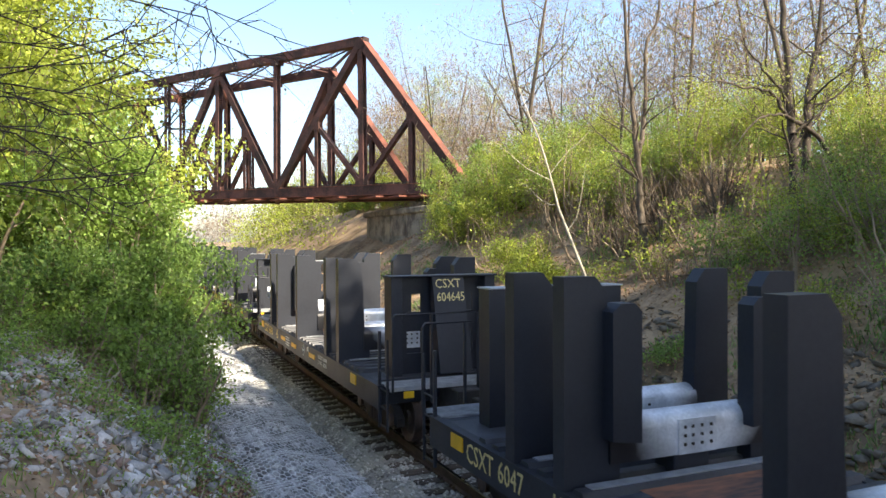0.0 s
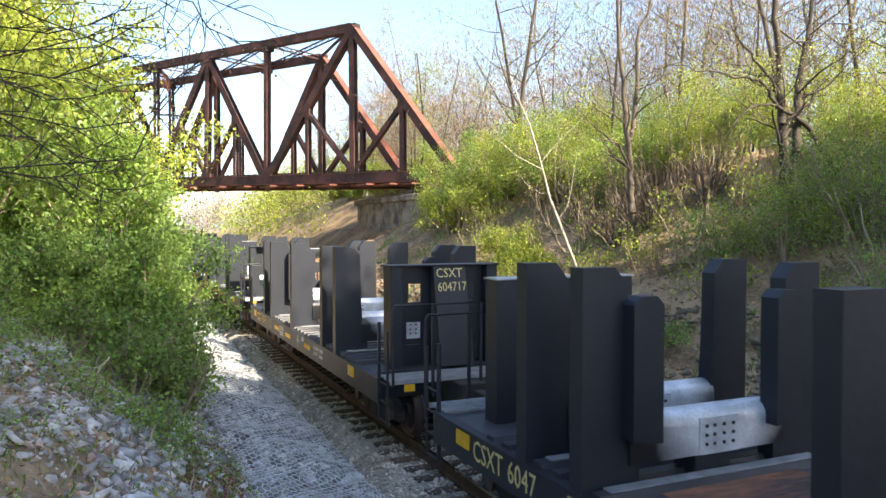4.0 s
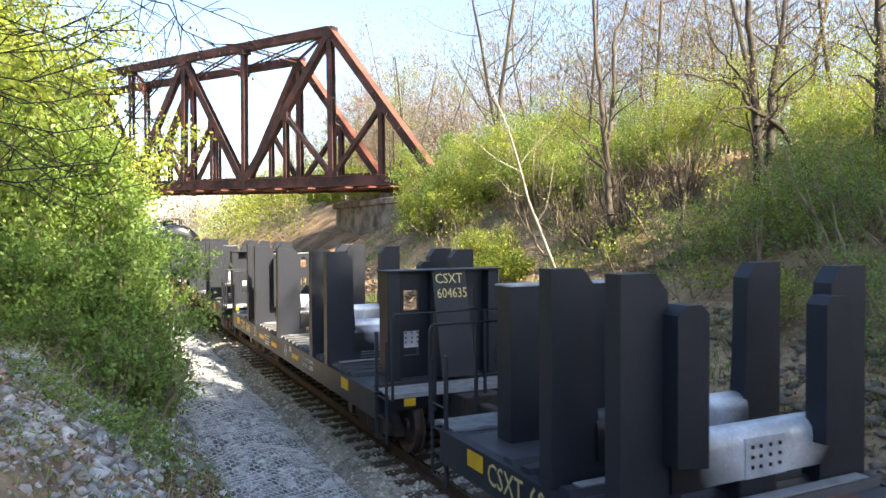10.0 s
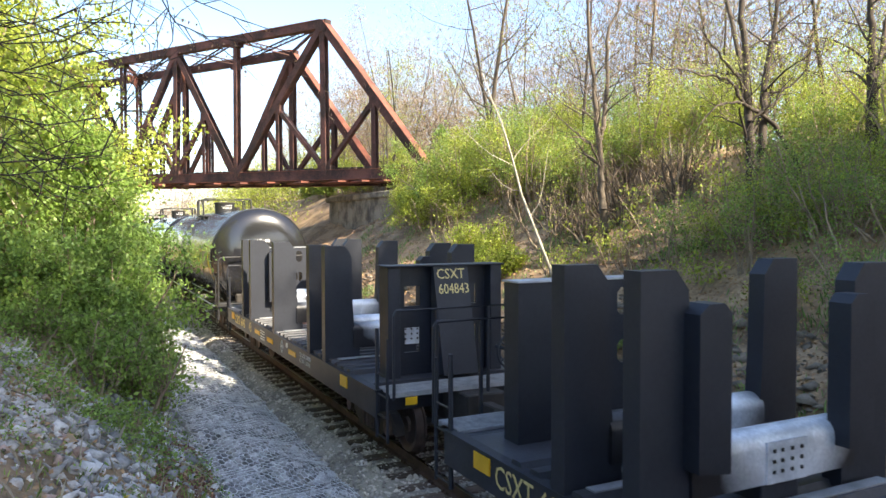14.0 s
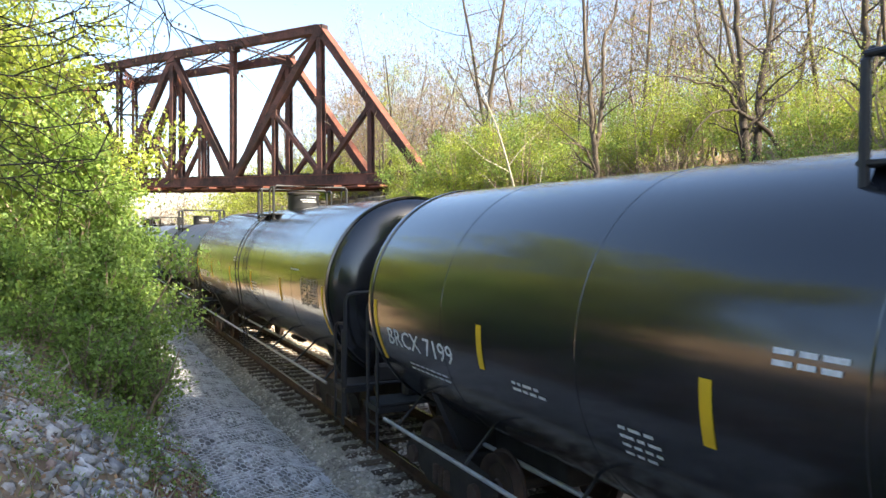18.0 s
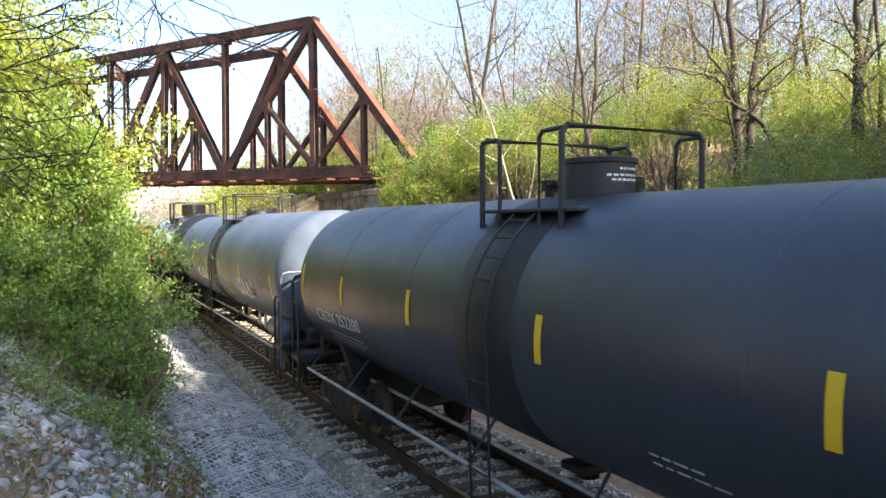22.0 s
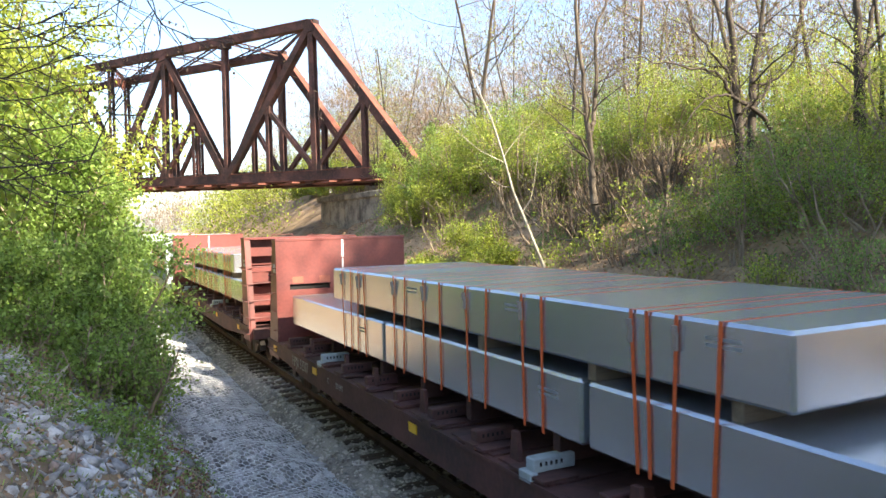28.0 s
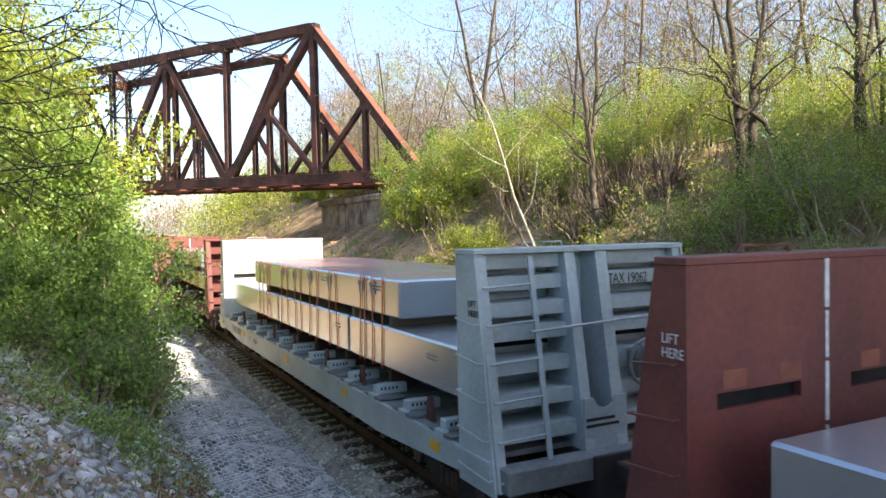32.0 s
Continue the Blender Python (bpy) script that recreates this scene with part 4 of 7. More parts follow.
def head_text(car, lines, x0, u0, r, zc, head, sizes, z0, rim=True, inset=0.10):
    """Writing laid on the dished front end, each line bent to its curve."""
    z = z0
    rr = r * (0.985 if rim else 1.0)
    for i, (text, size) in enumerate(zip(lines, sizes)):
        ob = lettering(text, size, on_front(x0 + (inset if i else 0.0), 0, z), M_WHITE, car, "end_lettering", 0.92, 0.003)
        for v in ob.data.vertices:
            rho = min(0.999, math.hypot(v.co.x, v.co.z - zc) / rr)
            v.co.y += u0 - head * math.sin(math.acos(rho ** (1 / 0.62))) - 0.022
        z -= (sizes[i + 1] if i + 1 < len(sizes) else size) + 0.055


def tank_train():
    r, zc = 1.615, 2.54
    for number, start, L, ua, ub in (("7199", 126.9, 16.95, 1.28, 15.75), ("7206", 143.85, 16.65, 0.95, 15.75)):
        car = tank_car("tank_car", "glossy black tank car with a ringed dished end and top platform", L, ua, ub, r, zc, M_GLOSS, "tank cars of the freight train", head=0.42, tank_u=8.15)
        head_text(car, ("BRCX " + number, "CAPY 29330 US GAL", "CAPY 111030 L"), -0.58, ua, r, zc, 0.42, (0.135, 0.065, 0.065), 3.0)
        tank_text(car, "BRCX " + number, 0.235, r, zc, 15.2, 2.05, 1.88)
        print_lines(car, r, zc, 8.62, (-0.31, -0.24), 0.50, M_WHITE, 0.035)
        print_lines(car, r, zc, 11.6, (0.44, 0.50), 0.5, M_WHITE)
        print_lines(car, r, zc, 10.15, (0.50, 0.57, 0.64, 0.71), 0.42, M_WHITE)
        print_lines(car, r, zc, 13.4, (0.68, 0.74), 1.3, M_WHITE)
        print_lines(car, r, zc, 6.3, (0.20, 0.27, 0.34, 0.41, 0.48), 0.55, M_WHITE)
        print_lines(car, r, zc, 2.7, (-0.28,), 0.5, M_WHITE)
        near = 2.05 if number == "7199" else 1.42
        data_table(car, r, zc, near, 1.0, 8, -0.15, M_STENCIL)
        side_stripe(car, near - 0.33 if number == "7199" else 1.06, r, zc, 1.53, 2.06)
        side_stripe(car, 15.52, r, zc, 1.53, 2.06)
        for u in (3.95, 6.82, 9.56, 12.6):
            side_stripe(car, u, r, zc, 1.54, 1.83, wide=0.11)
        MOVING.append((car, start))
    # charcoal tank car
    r2, zc2 = 1.45, 2.42
    car = tank_car("tank_car", "matt charcoal tank car with white stencils and black ladder band", 16.8, 0.92, 15.95, r2, zc2, M_CHAR, "tank cars of the freight train", band=M_BANDBLK, rim=False, head=0.46, tank_u=9.2, top=(0.78, 0.95, 0.66, "drum"))
    head_text(car, ("CRDX 252200", "CAPY 25570 GAL", "96 793 L"), -0.95, 0.92, r2, zc2, 0.46, (0.15, 0.075, 0.075), 3.02, False, 0.22)
    tank_text(car, "CRDX 252200", 0.24, r2, zc2, 15.13, 1.86, 2.12)
    print_lines(car, r2, zc2, 13.0, (0.72, 0.79, 0.86), 1.8, M_WHITE, 0.025)
    print_lines(car, r2, zc2, 6.15, (0.66, 0.74), 0.65, M_WHITE, 0.025)
    data_table(car, r2, zc2, 2.1, 0.95, 10, 0.02, M_STENCIL)
    side_stripe(car, 1.38, r2, zc2, 1.42, 1.95)
    side_stripe(car, 15.75, r2, zc2, 1.30, 1.85)
    for u in (5.10, 8.05, 11.0, 13.6):
        side_stripe(car, u, r2, zc2, 1.375, 1.69, wide=0.11)
    MOVING.append((car, 160.5))
    # slate-blue tank car
    rr = r2
    car = tank_car("tank_car", "faded slate-blue tank car with pale graffiti along its flank", 17.3, 1.25, 16.38, rr, zc2, M_BLUEGREY, "tank cars of the freight train", band=M_BANDBLK, rim=False, head=0.50, tank_u=8.95, top=(1.0, 0.9, 0.60, "hatch"))
    head_text(car, ("BRCX 1045",), -0.60, 1.25, rr, zc2, 0.50, (0.125,), 3.0, False)
    for i, (w, o) in enumerate(((0.45, 0.1), (0.35, 0.18), (0.62, 0.12), (0.25, 0.16), (0.5, 0.16), (0.45, 0.16))):
        part("fine_print", B(-0.60 + o, -0.60 + o + w, 1.25 - 0.515, 1.25 - 0.44, 2.88 - i * 0.075, 2.915 - i * 0.075), M_WHITE, car)
    tank_text(car, "BRCX 1045", 0.25, rr, zc2, 15.28, 2.05, 1.53)
    print_lines(car, rr, zc2, 13.8, (0.44, 0.50), 1.35, M_WHITE, 0.03)
    data_table(car, rr, zc2, 1.82, 1.05, 9, -0.22, M_STENCIL)
    part("sign_panel", Shape().bar((-(rr + 0.004) * 0.943, 3.38, 1.92), (-(rr + 0.004) * 0.943, 3.78, 1.92), 0.006, 0.20, up=(-0.33, 0, 1)), M_BANDBLK, car, "small black sign with a white rim")
    side_stripe(car, 1.60, rr, zc2, 1.55, 2.05)
    side_stripe(car, 16.0, rr, zc2, 1.52, 2.08)
    for u in (4.90, 7.78, 10.13, 12.72):
        side_stripe(car, u, rr, zc2, 1.52, 1.81, wide=0.11)
    scribble(car, rr, zc2, 3.6, 0.50, 1.65, 0.50, M_WHITE, 3, 0.014)
    scribble(car, rr, zc2, 6.1, 0.62, 1.0, 0.34, M_SPRAY, 4, 0.018)
    scribble(car, rr, zc2, 7.2, 0.52, 1.4, 0.36, M_BLUEGREYLT, 5, 0.012)
    scribble(car, rr, zc2, 10.15, 0.46, 1.6, 0.42, M_WHITE, 6, 0.018)
    scribble(car, rr, zc2, 12.7, 0.60, 1.1, 0.40, M_BLUEGREYLT, 7, 0.009)
    part("air_tank", Shape().lathe([(0.0, -0.55), (0.14, -0.53), (0.24, -0.42), (0.25, 0.42), (0.14, 0.53), (0.0, 0.55)], 20, (-1.15, 1.75, 1.25)), M_BLUEGREY, car, "slate-blue air tank", True)
    for u in (2.2, 2.75):
        part("placard_holder", Shape().prism([(u, 1.60), (u + 0.14, 1.40), (u, 1.20), (u - 0.14, 1.40)], "x", -1.42, -1.40), M_BLUEGREY, car)
    MOVING.append((car, 177.25))
    # short gloss-black tank car
    r3, zc3 = 1.52, 2.50
    car = tank_car("tank_car", "short glossy black tank car with a large dome fitting", 11.75, 1.22, 10.3, r3, zc3, M_GLOSS, "tank cars of the freight train", tank_u=5.75, head=0.45, top=(0.85, 0.95, 0.58, "hatch"))
    head_text(car, ("CAOX 30035", "CAPY 16630 GAL", "CAPY 62 951 LITERS", "CAPY 13840 IMP"), -0.75, 1.22, r3, zc3, 0.45, (0.15, 0.07, 0.07, 0.07), 2.92)
    tank_text(car, "HYDROXIDE", 0.13, r3, zc3, 3.7, 2.28, 0.95)
    tank_text(car, "SOLUTION", 0.13, r3, zc3, 3.7, 2.08, 0.82)
    data_table(car, r3, zc3, 1.6, 1.1, 8, 0.0, M_STENCIL)
    side_stripe(car, 1.35, r3, zc3, 1.35, 2.1)
    side_stripe(car, 4.5, r3, zc3, 1.42, 1.75, wide=0.09)
    dome = part("dome", Shape().lathe([(0.0, 0.45), (0.52, 0.44), (0.56, 0.40), (0.56, -0.1)], 32), M_GLOSS, car, "round black dome housing", True)
    dome.matrix_basis = Matrix.Translation((0, 5.4, zc3 + r3 + 0.06)) @ pose(0, 0, 0, 90, 0, 0)
    MOVING.append((car, 194.6))


tank_train()


# ---- bulkhead flat cars with their loads ----
BULK_LEN = 18.02


def bulkhead(car, u_in, d, paint, dark):
    """An end bulkhead: smooth inner face at u_in, ribbed and braced on its outer side, d = -1 at the leading end."""
    zt, zb, w = 3.30, 1.08, 1.49
    y0, y1 = u_in, u_in + d * 0.05
    for x0, x1, z0, z1 in ((-w + 0.032, -1.2, zb, zt), (-1.2, -0.3, zb, 2.20), (-1.2, -0.3, 2.32, zt), (-0.3, 0.3, zb, zt), (0.3, 1.2, zb, 2.20), (0.3, 1.2, 2.32, zt), (1.2, w - 0.032, zb, zt)):
        part("face_panel", B(x0, x1, y0, y1, z0, z1), paint, car, "smooth weathered inner face plate")
    for z0, z1, half in ((1.7, 1.93, 0.014), (1.97, 2.44, 0.02), (2.47, 2.84, 0.017), (2.87, zt - 0.03, 0.024)):
        part("seam_strip", B(-half, half, u_in - d * 0.008, u_in, z0, z1), M_WHITE, car, "chipped white centre strip")
    depth = 0.40 if d < 0 else 0.29
    top = u_in + d * (depth + 0.02)
    for x0, x1 in ((-1.19, -0.31), (0.31, 1.19)):
        part("slot_back", B(x0, x1, u_in + d * 0.056, u_in + d * 0.066, 2.17, 2.35), M_SLOT, car)
    part("top_rail", B(-w - 0.01, w + 0.01, u_in - d * 0.01, top, zt - 0.05, zt + 0.01, c=0.008), paint, car)
    for s in (-1, 1):
        # tapering side plates: wider towards the deck
        sp = Shape().prism([(u_in, zb - 0.35), (u_in, zt - 0.05), (top, zt - 0.05), (u_in + d * 0.78, zb - 0.35)], "x", s * w, s * (w - 0.03))
        part("side_plate", sp, paint, car)
        for z in (0.95, 1.35, 1.75, 2.15, 2.55):
            ya, yb = u_in + d * 0.08, u_in + d * (0.42 + 0.36 * (zt - z) / (zt - zb)) - d * 0.06
            x = s * (w + 0.06)
            rungs = Shape().tube([(s * w, ya, z), (x, ya, z), (x, yb, z - 0.04), (s * w, yb, z - 0.04)], 0.011, 5)
            part("grab_iron", rungs, paint, car)
    # outer bracing: two pairs of sloping posts, corrugated horizontal ribs
    def outer(z):
        return u_in + d * (depth + 0.36 * (zt - z) / (zt - zb))
    for x0, x1 in ((-w + 0.034, -w + 0.15), (-0.30, -0.16), (0.14, 0.30), (w - 0.15, w - 0.034)):
        part("brace_post", Shape().prism([(u_in + d * 0.05, zb - 0.30), (u_in + d * 0.05, zt - 0.05), (outer(zt), zt - 0.05), (outer(zb - 0.3), zb - 0.30)], "x", x0, x1), paint, car)
    grey = paint is M_GREYCAR
    rail_top = 3.22 if grey else 2.60
    part("ladder_rail", Shape().bar((-0.80, outer(0.85) + d * 0.03, 0.85), (-0.80, outer(rail_top) + d * 0.03, rail_top), 0.06, 0.03), paint, car)
    # the grey cars have many shallow ribs, the maroon ones few deep beams
    for z, half in ((1.30, 0.08), (1.66, 0.08), (2.02, 0.08), (2.38, 0.08), (2.64, 0.08), (2.93, 0.08), (3.17, 0.08)) if grey else ((1.30, 0.10), (1.72, 0.12), (2.31, 0.13), (2.95, 0.11)):
        for x0, x1 in ((-w + 0.15, -0.30), (0.30, w - 0.15)):
            ro = outer(z) - d * 0.13
            part("rib", Shape().prism([(u_in + d * 0.072, z - half - 0.02), (ro, z - half - 0.01), (ro, z + half - 0.01), (u_in + d * 0.072, z + half)], "x", x0, x1), paint, car)
    part("recess_panel", B(-0.16, 0.14, u_in + d * 0.10, u_in + d * 0.13, zb, zt - 0.05), paint, car)
    if not grey:
        for z in (2.02, 2.62):
            part("stiffener", B(-w + 0.15, -0.30, u_in + d * 0.05, u_in + d * 0.12, z - 0.02, z + 0.02), paint, car)
    for z in (0.9, 1.3, 1.7, 2.1, 2.5, 2.9) if grey else (0.88, 1.30, 1.72, 2.15, 2.56):
        ladder = Shape().tube([(-w + 0.05, outer(z) + d * 0.05, z), (-0.82, outer(z) + d * 0.05, z + 0.02)], 0.014, 5)
        part("ladder_rung", ladder, paint, car)
    rz = 0.0 if grey else 0.16
    bar = outer(2.45 + rz) + d * 0.06
    part("end_handrail", Shape().tube([(-0.9, bar, 2.40 + rz), (0.5, bar, 2.46 + rz), (w - 0.1, bar, 2.46 + rz)], 0.017, 6), M_GRATE if grey else paint, car)
    part("gusset", Shape().prism([(-0.30, 1.05), (0.30, 1.05), (0.30, 1.62), (0.15, 1.62), (0.10, 1.53), (0.0, 1.49), (-0.12, 1.53), (-0.17, 1.62), (-0.30, 1.62)], "y", outer(1.3) - d * 0.01, outer(1.3) + d * 0.02), paint, car)
    part("roof_hoop", Shape().tube([(-0.75, u_in + d * 0.2, zt), (-0.72, u_in + d * 0.2, zt + 0.07), (-0.2, u_in + d * 0.2, zt + 0.07), (-0.17, u_in + d * 0.2, zt)], 0.012, 5), paint, car)
    end = Shape().box(-1.42, 1.42, u_in + d * 0.70, u_in + d * 0.95, 0.78, 1.05, c=0.02)
    part("end_sill", end, dark, car)
    if d < 0:
        bw = Shape()
        yb = outer(1.9) - 0.10
        bw.tube([(0.65 + 0.28 * math.cos(a), yb, 1.95 + 0.28 * math.sin(a)) for a in np.linspace(0, 2 * math.pi, 25)], 0.022)
        for k in range(6):
            a = k * math.pi / 3
            bw.tube([(0.65, yb + 0.02, 1.95), (0.65 + 0.28 * math.cos(a), yb, 1.95 + 0.28 * math.sin(a))], 0.013)
        bw.box(0.5, 0.8, yb + 0.05, yb + 0.22, 1.75, 2.1, c=0.03)
        part("brake_wheel", bw, M_BANDBLK if paint is M_MAROON else M_GREYDK, car, "spoked brake wheel")
    # bright primer rectangles by the slots
    for x in (-1.02, -0.42, 0.55):
        part("primer_patch", B(x - 0.12, x + 0.12, u_in - d * 0.003, u_in, 2.34, 2.48), M_PRIMER if paint is M_MAROON else M_GREYDK, car)


def stake_pocket(car, u, mat, pale):
    """A winch block and a pocket along the deck's near and far edge."""
    for s in (-1, 1):
        part("pocket_plate", B(s * 1.52, s * 1.12, u - 0.30, u + 0.30, 1.12, 1.15), mat, car)
        blk = Shape().box(s * 1.47, s * 0.98, u - 0.07, u + 0.07, 1.15, 1.29, c=0.012).box(s * 1.53, s * 1.44, u - 0.11, u + 0.11, 1.06, 1.17, c=0.01)
        ob = part("winch_block", blk, pale, car)
        dots = Shape()
        for k in range(5):
            dots.box(s * (1.40 - 0.06 * k), s * (1.375 - 0.06 * k), u - 0.0745, u - 0.069, 1.21, 1.25)
        tagged(part("bolt_holes", dots, M_SLOT, ob), kind="stuff")


def bulk_car(name, label, paint, dark, sill_paint, number, mark):
    car = thing(name, label, "railway car", "bulkhead flat cars of the freight train")
    part("deck", B(-1.5, 1.5, 1.2, 16.8, 1.04, 1.10), dark, car, "grimy deck with cross planks")
    rng = random.Random(len(number) + int(number))
    u = 1.6
    while u < 16.1:
        w = rng.uniform(0.28, 0.5)
        part("deck_plate", B(-1.46, 1.46, u, u + w, 1.10, 1.10 + rng.uniform(0.008, 0.025)), dark, car)
        u += w + rng.uniform(0.02, 0.3)
    for s in (-1, 1):
        sill = Shape().prism([(1.0, 1.10), (17.0, 1.10), (17.0, 0.86), (13.9, 0.66), (4.1, 0.66), (1.0, 0.86)], "x", s * 1.50, s * 1.45)
        sill.box(s * 1.53, s * 1.40, 1.0, 17.0, 1.06, 1.10)
        part("side_sill", sill, sill_paint, car, "deep painted side sill")
    part("centre_sill", B(-0.35, 0.35, 0.7, 17.3, 0.5, 1.04), M_UNDER, car)
    for k in range(13):
        stake_pocket(car, 2.15 + k * 1.1, dark, M_GREYCAR if (paint is M_GREYCAR or k % 6 == 4) else M_MAROONDK)
    bulkhead(car, 1.70, -1, paint, dark)
    bulkhead(car, 16.18, 1, paint, dark)
    for u in (2.7, 15.3):
        bogie(car, u)
    coupler(car, 0.0, 1)
    coupler(car, BULK_LEN, -1)
    for u in (2.3, 5.6, 9.2, 13.5, 16.4):
        part("reflector", B(-1.512, -1.50, u - 0.12, u + 0.12, 0.88, 1.0), M_YELLOW, car, "yellow reflector")
    ink = M_BANDBLK if paint is M_GREYCAR else M_WHITE
    lettering(mark + " " + number, 0.125, on_front(0.31, 1.70 - 0.40 - 0.36 * (3.30 - 2.93) / 2.22 + 0.13 - 0.005, 2.85), ink, car, "end_lettering", 0.74)
    bars = Shape()
    for z, w in ((1.56, 0.40), (1.49, 0.46)):
        bars.box(-0.28, -0.28 + w, 1.70 - 0.40 - 0.36 * 2.0 / 2.22 - 0.026, 1.70 - 0.40 - 0.36 * 2.0 / 2.22 - 0.022, z - 0.2, z - 0.165)
    tagged(part("fine_print", bars, ink, car), kind="stuff")
    lettering("LIFT", 0.076, on_side(-1.497, 1.42, 2.69), ink, car, "side_lettering", 0.9)
    lettering("HERE", 0.076, on_side(-1.497, 1.42, 2.585), ink, car, "side_lettering", 0.9)
    lettering("LIFT", 0.076, on_side(-1.497, 16.42, 2.69), ink, car, "side_lettering", 0.9)
    lettering("HERE", 0.076, on_side(-1.497, 16.42, 2.585), ink, car, "side_lettering", 0.9)
    lettering(mark + " " + number, 0.20, on_side(-1.508, 15.0, 0.82), M_STENCIL, car, "side_lettering", 0.8)
    lettering("LD LMT", 0.10, on_side(-1.508, 12.3, 0.86), M_STENCIL, car, "side_lettering", 0.8)
    lettering("C", 0.11, on_side(-1.508, 12.75, 0.86), M_STENCIL, car, "side_lettering", 0.8)
    return car


def slab(u0, u1, z0, z1, start, seed):
    """One long wrapped slab, its edges slightly rounded."""
    L = u1 - u0
    ob = new("slab", Shape().box(-1.29, 1.29, 0, L, 0, z1 - z0, c=0.028).mesh("slab", M_BLOCK))
    tagged(ob, "long dull grey steel-clad slab strapped to the flat car", "slab", "slabs on the flat cars")
    ob.location = (0, 0, z0)
    MOVING.append((ob, start + u0, z0))
    rng = random.Random(seed)
    pr = Shape()
    for k in range(int(L / 2.6)):
        y = 0.5 + k * 2.6 + rng.uniform(-0.2, 0.2)
        for zz in (0.40, 0.35):
            pr.box(-1.2935, -1.2905, y, y + 0.32, zz, zz + 0.025)
    part("stencil", pr, M_FAINT, ob, "faint grey stencil")
    return ob


def strap(u, lo, hi, start, tilt, ratchet):
    """A flat orange strap over the stack and down both sides."""
    s = Shape()
    for sd in (-1, 1):
        s.bar((sd * 1.305, tilt, 1.50), (sd * 1.305, 0, hi + 0.006), 0.034, 0.006, up=(1, 0, 0))
    s.box(-1.31, 1.31, -0.015, 0.015, hi + 0.0005, hi + 0.002)
    ob = new("strap", s.mesh("strap", M_STRAP))
    tagged(ob, "orange webbing strap tensioned over the slabs", "strap", "tie-down straps")
    if ratchet:
        part("ratchet", Shape().box(-1.33, -1.309, -0.024, 0.024, hi - 0.26, hi - 0.12, c=0.005).box(-1.345, -1.312, -0.016, 0.016, hi - 0.14, hi - 0.07), M_RATCHET, ob, "rusty strap ratchet")
    MOVING.append((ob, start + u, 0.0))


def load(start, seed):
    rng = random.Random(seed)
    slab(1.95, 5.88, 1.525, 2.125, start, seed)
    slab(5.97, 10.60, 1.525, 2.125, start, seed + 1)
    slab(10.68, 15.68, 1.525, 2.125, start, seed + 2)
    slab(3.80, 12.93, 2.285, 2.825, start, seed + 3)
    for u in (2.4, 4.6, 6.6, 8.4, 9.7, 11.2, 13.6):
        t = new("timber", B(-1.12, 1.12, -0.06, 0.06, 0, 0.345, c=0.008).mesh("timber", M_MAROONDK))
        tagged(t, "dark bearer under the slabs", "timber", "bearers under the load")
        t.location = (0, 0, 1.18)
        MOVING.append((t, start + u, 1.18))
    for u in (4.3, 5.9, 7.9, 9.9, 11.9):
        t = new("timber", B(-1.22, 1.22, -0.055, 0.055, 0, 0.16, c=0.006).mesh("timber", M_TIMBER))
        tagged(t, "pale timber spacer between the slab layers", "timber", "spacers in the load")
        MOVING.append((t, start + u, 2.125))
    for k, u in enumerate((4.36, 4.78, 5.10, 5.28, 6.55, 6.90, 7.60, 8.08, 8.75, 9.22, 9.80, 10.2, 11.4, 11.65, 11.98, 12.42)):
        strap(u, 1.14, 2.825, start, rng.uniform(-0.12, 0.12), k % 2 == 1)
    for u in (1.9, 2.75, 5.2, 7.0, 9.2, 10.9, 12.2, 14.2):
        w = Shape().prism([(u0, z0) for u0, z0 in ((-0.09, 0), (0.09, 0), (0.045, 0.30), (-0.045, 0.30))], "x", -1.36, -1.31)
        ob = new("stake", w.mesh("stake", M_MAROONDK))
        tagged(ob, "short dark steel stake holding the slab", "stake", "stakes beside the load")
        MOVING.append((ob, start + u, 1.12))


BULK_STARTS = ((206.35, "52307", "HPJX", M_MAROON), (224.45, "52293", "HPJX", M_MAROON), (242.38, "19062", "TTAX", M_GREYCAR), (260.40, "52301", "HPJX", M_MAROON), (278.42, "52288", "HPJX", M_MAROON))
for i, (start, number, mark, paint) in enumerate(BULK_STARTS):
    grey = paint is M_GREYCAR
    car = bulk_car("bulkhead_flat_car", ("pale blue-grey" if grey else "weathered maroon") + " bulkhead flat car with braced end walls, loaded with slabs",
                   paint, M_GREYDK if grey else M_MAROONDK, M_GREYCAR if grey else M_MAROONDK, number, mark)
    MOVING.append((car, start))
    load(start, 10 * i)

# ---- the truss bridge over the cutting ----
BR_O = Vector((8.52, 44.89, 0.0))                       # foot of the near truss's first tall post
BR_D = Vector((-0.492, 0.871, 0.022))                   # along the bridge, which climbs a little
BR_W = Vector((0.2, 8.8, 0.0))                          # from the near to the far truss: the ends are skewed
LOW = 6.80
# panel points of the near and the far truss, whose end panels differ by the skew
TOPS = ((0.1, 8.32, 15.0, 22.0, 28.9, 35.6, 43.8), (0.0, 6.2, 12.65, 19.3, 26.0, 32.8, 41.0))
FEET = ((-8.1, 0.02, 8.42, 15.35, 22.1, 29.0, 35.6, 43.9, 52.4), (-8.3, 0.0, 6.2, 12.65, 19.3, 26.0, 32.8, 41.0, 49.3))
TOP = 16.30


def at_bridge(s, z, w=0.0):
    p = BR_O + BR_D * s + BR_W * w
    return (p.x, p.y, z + p.z)


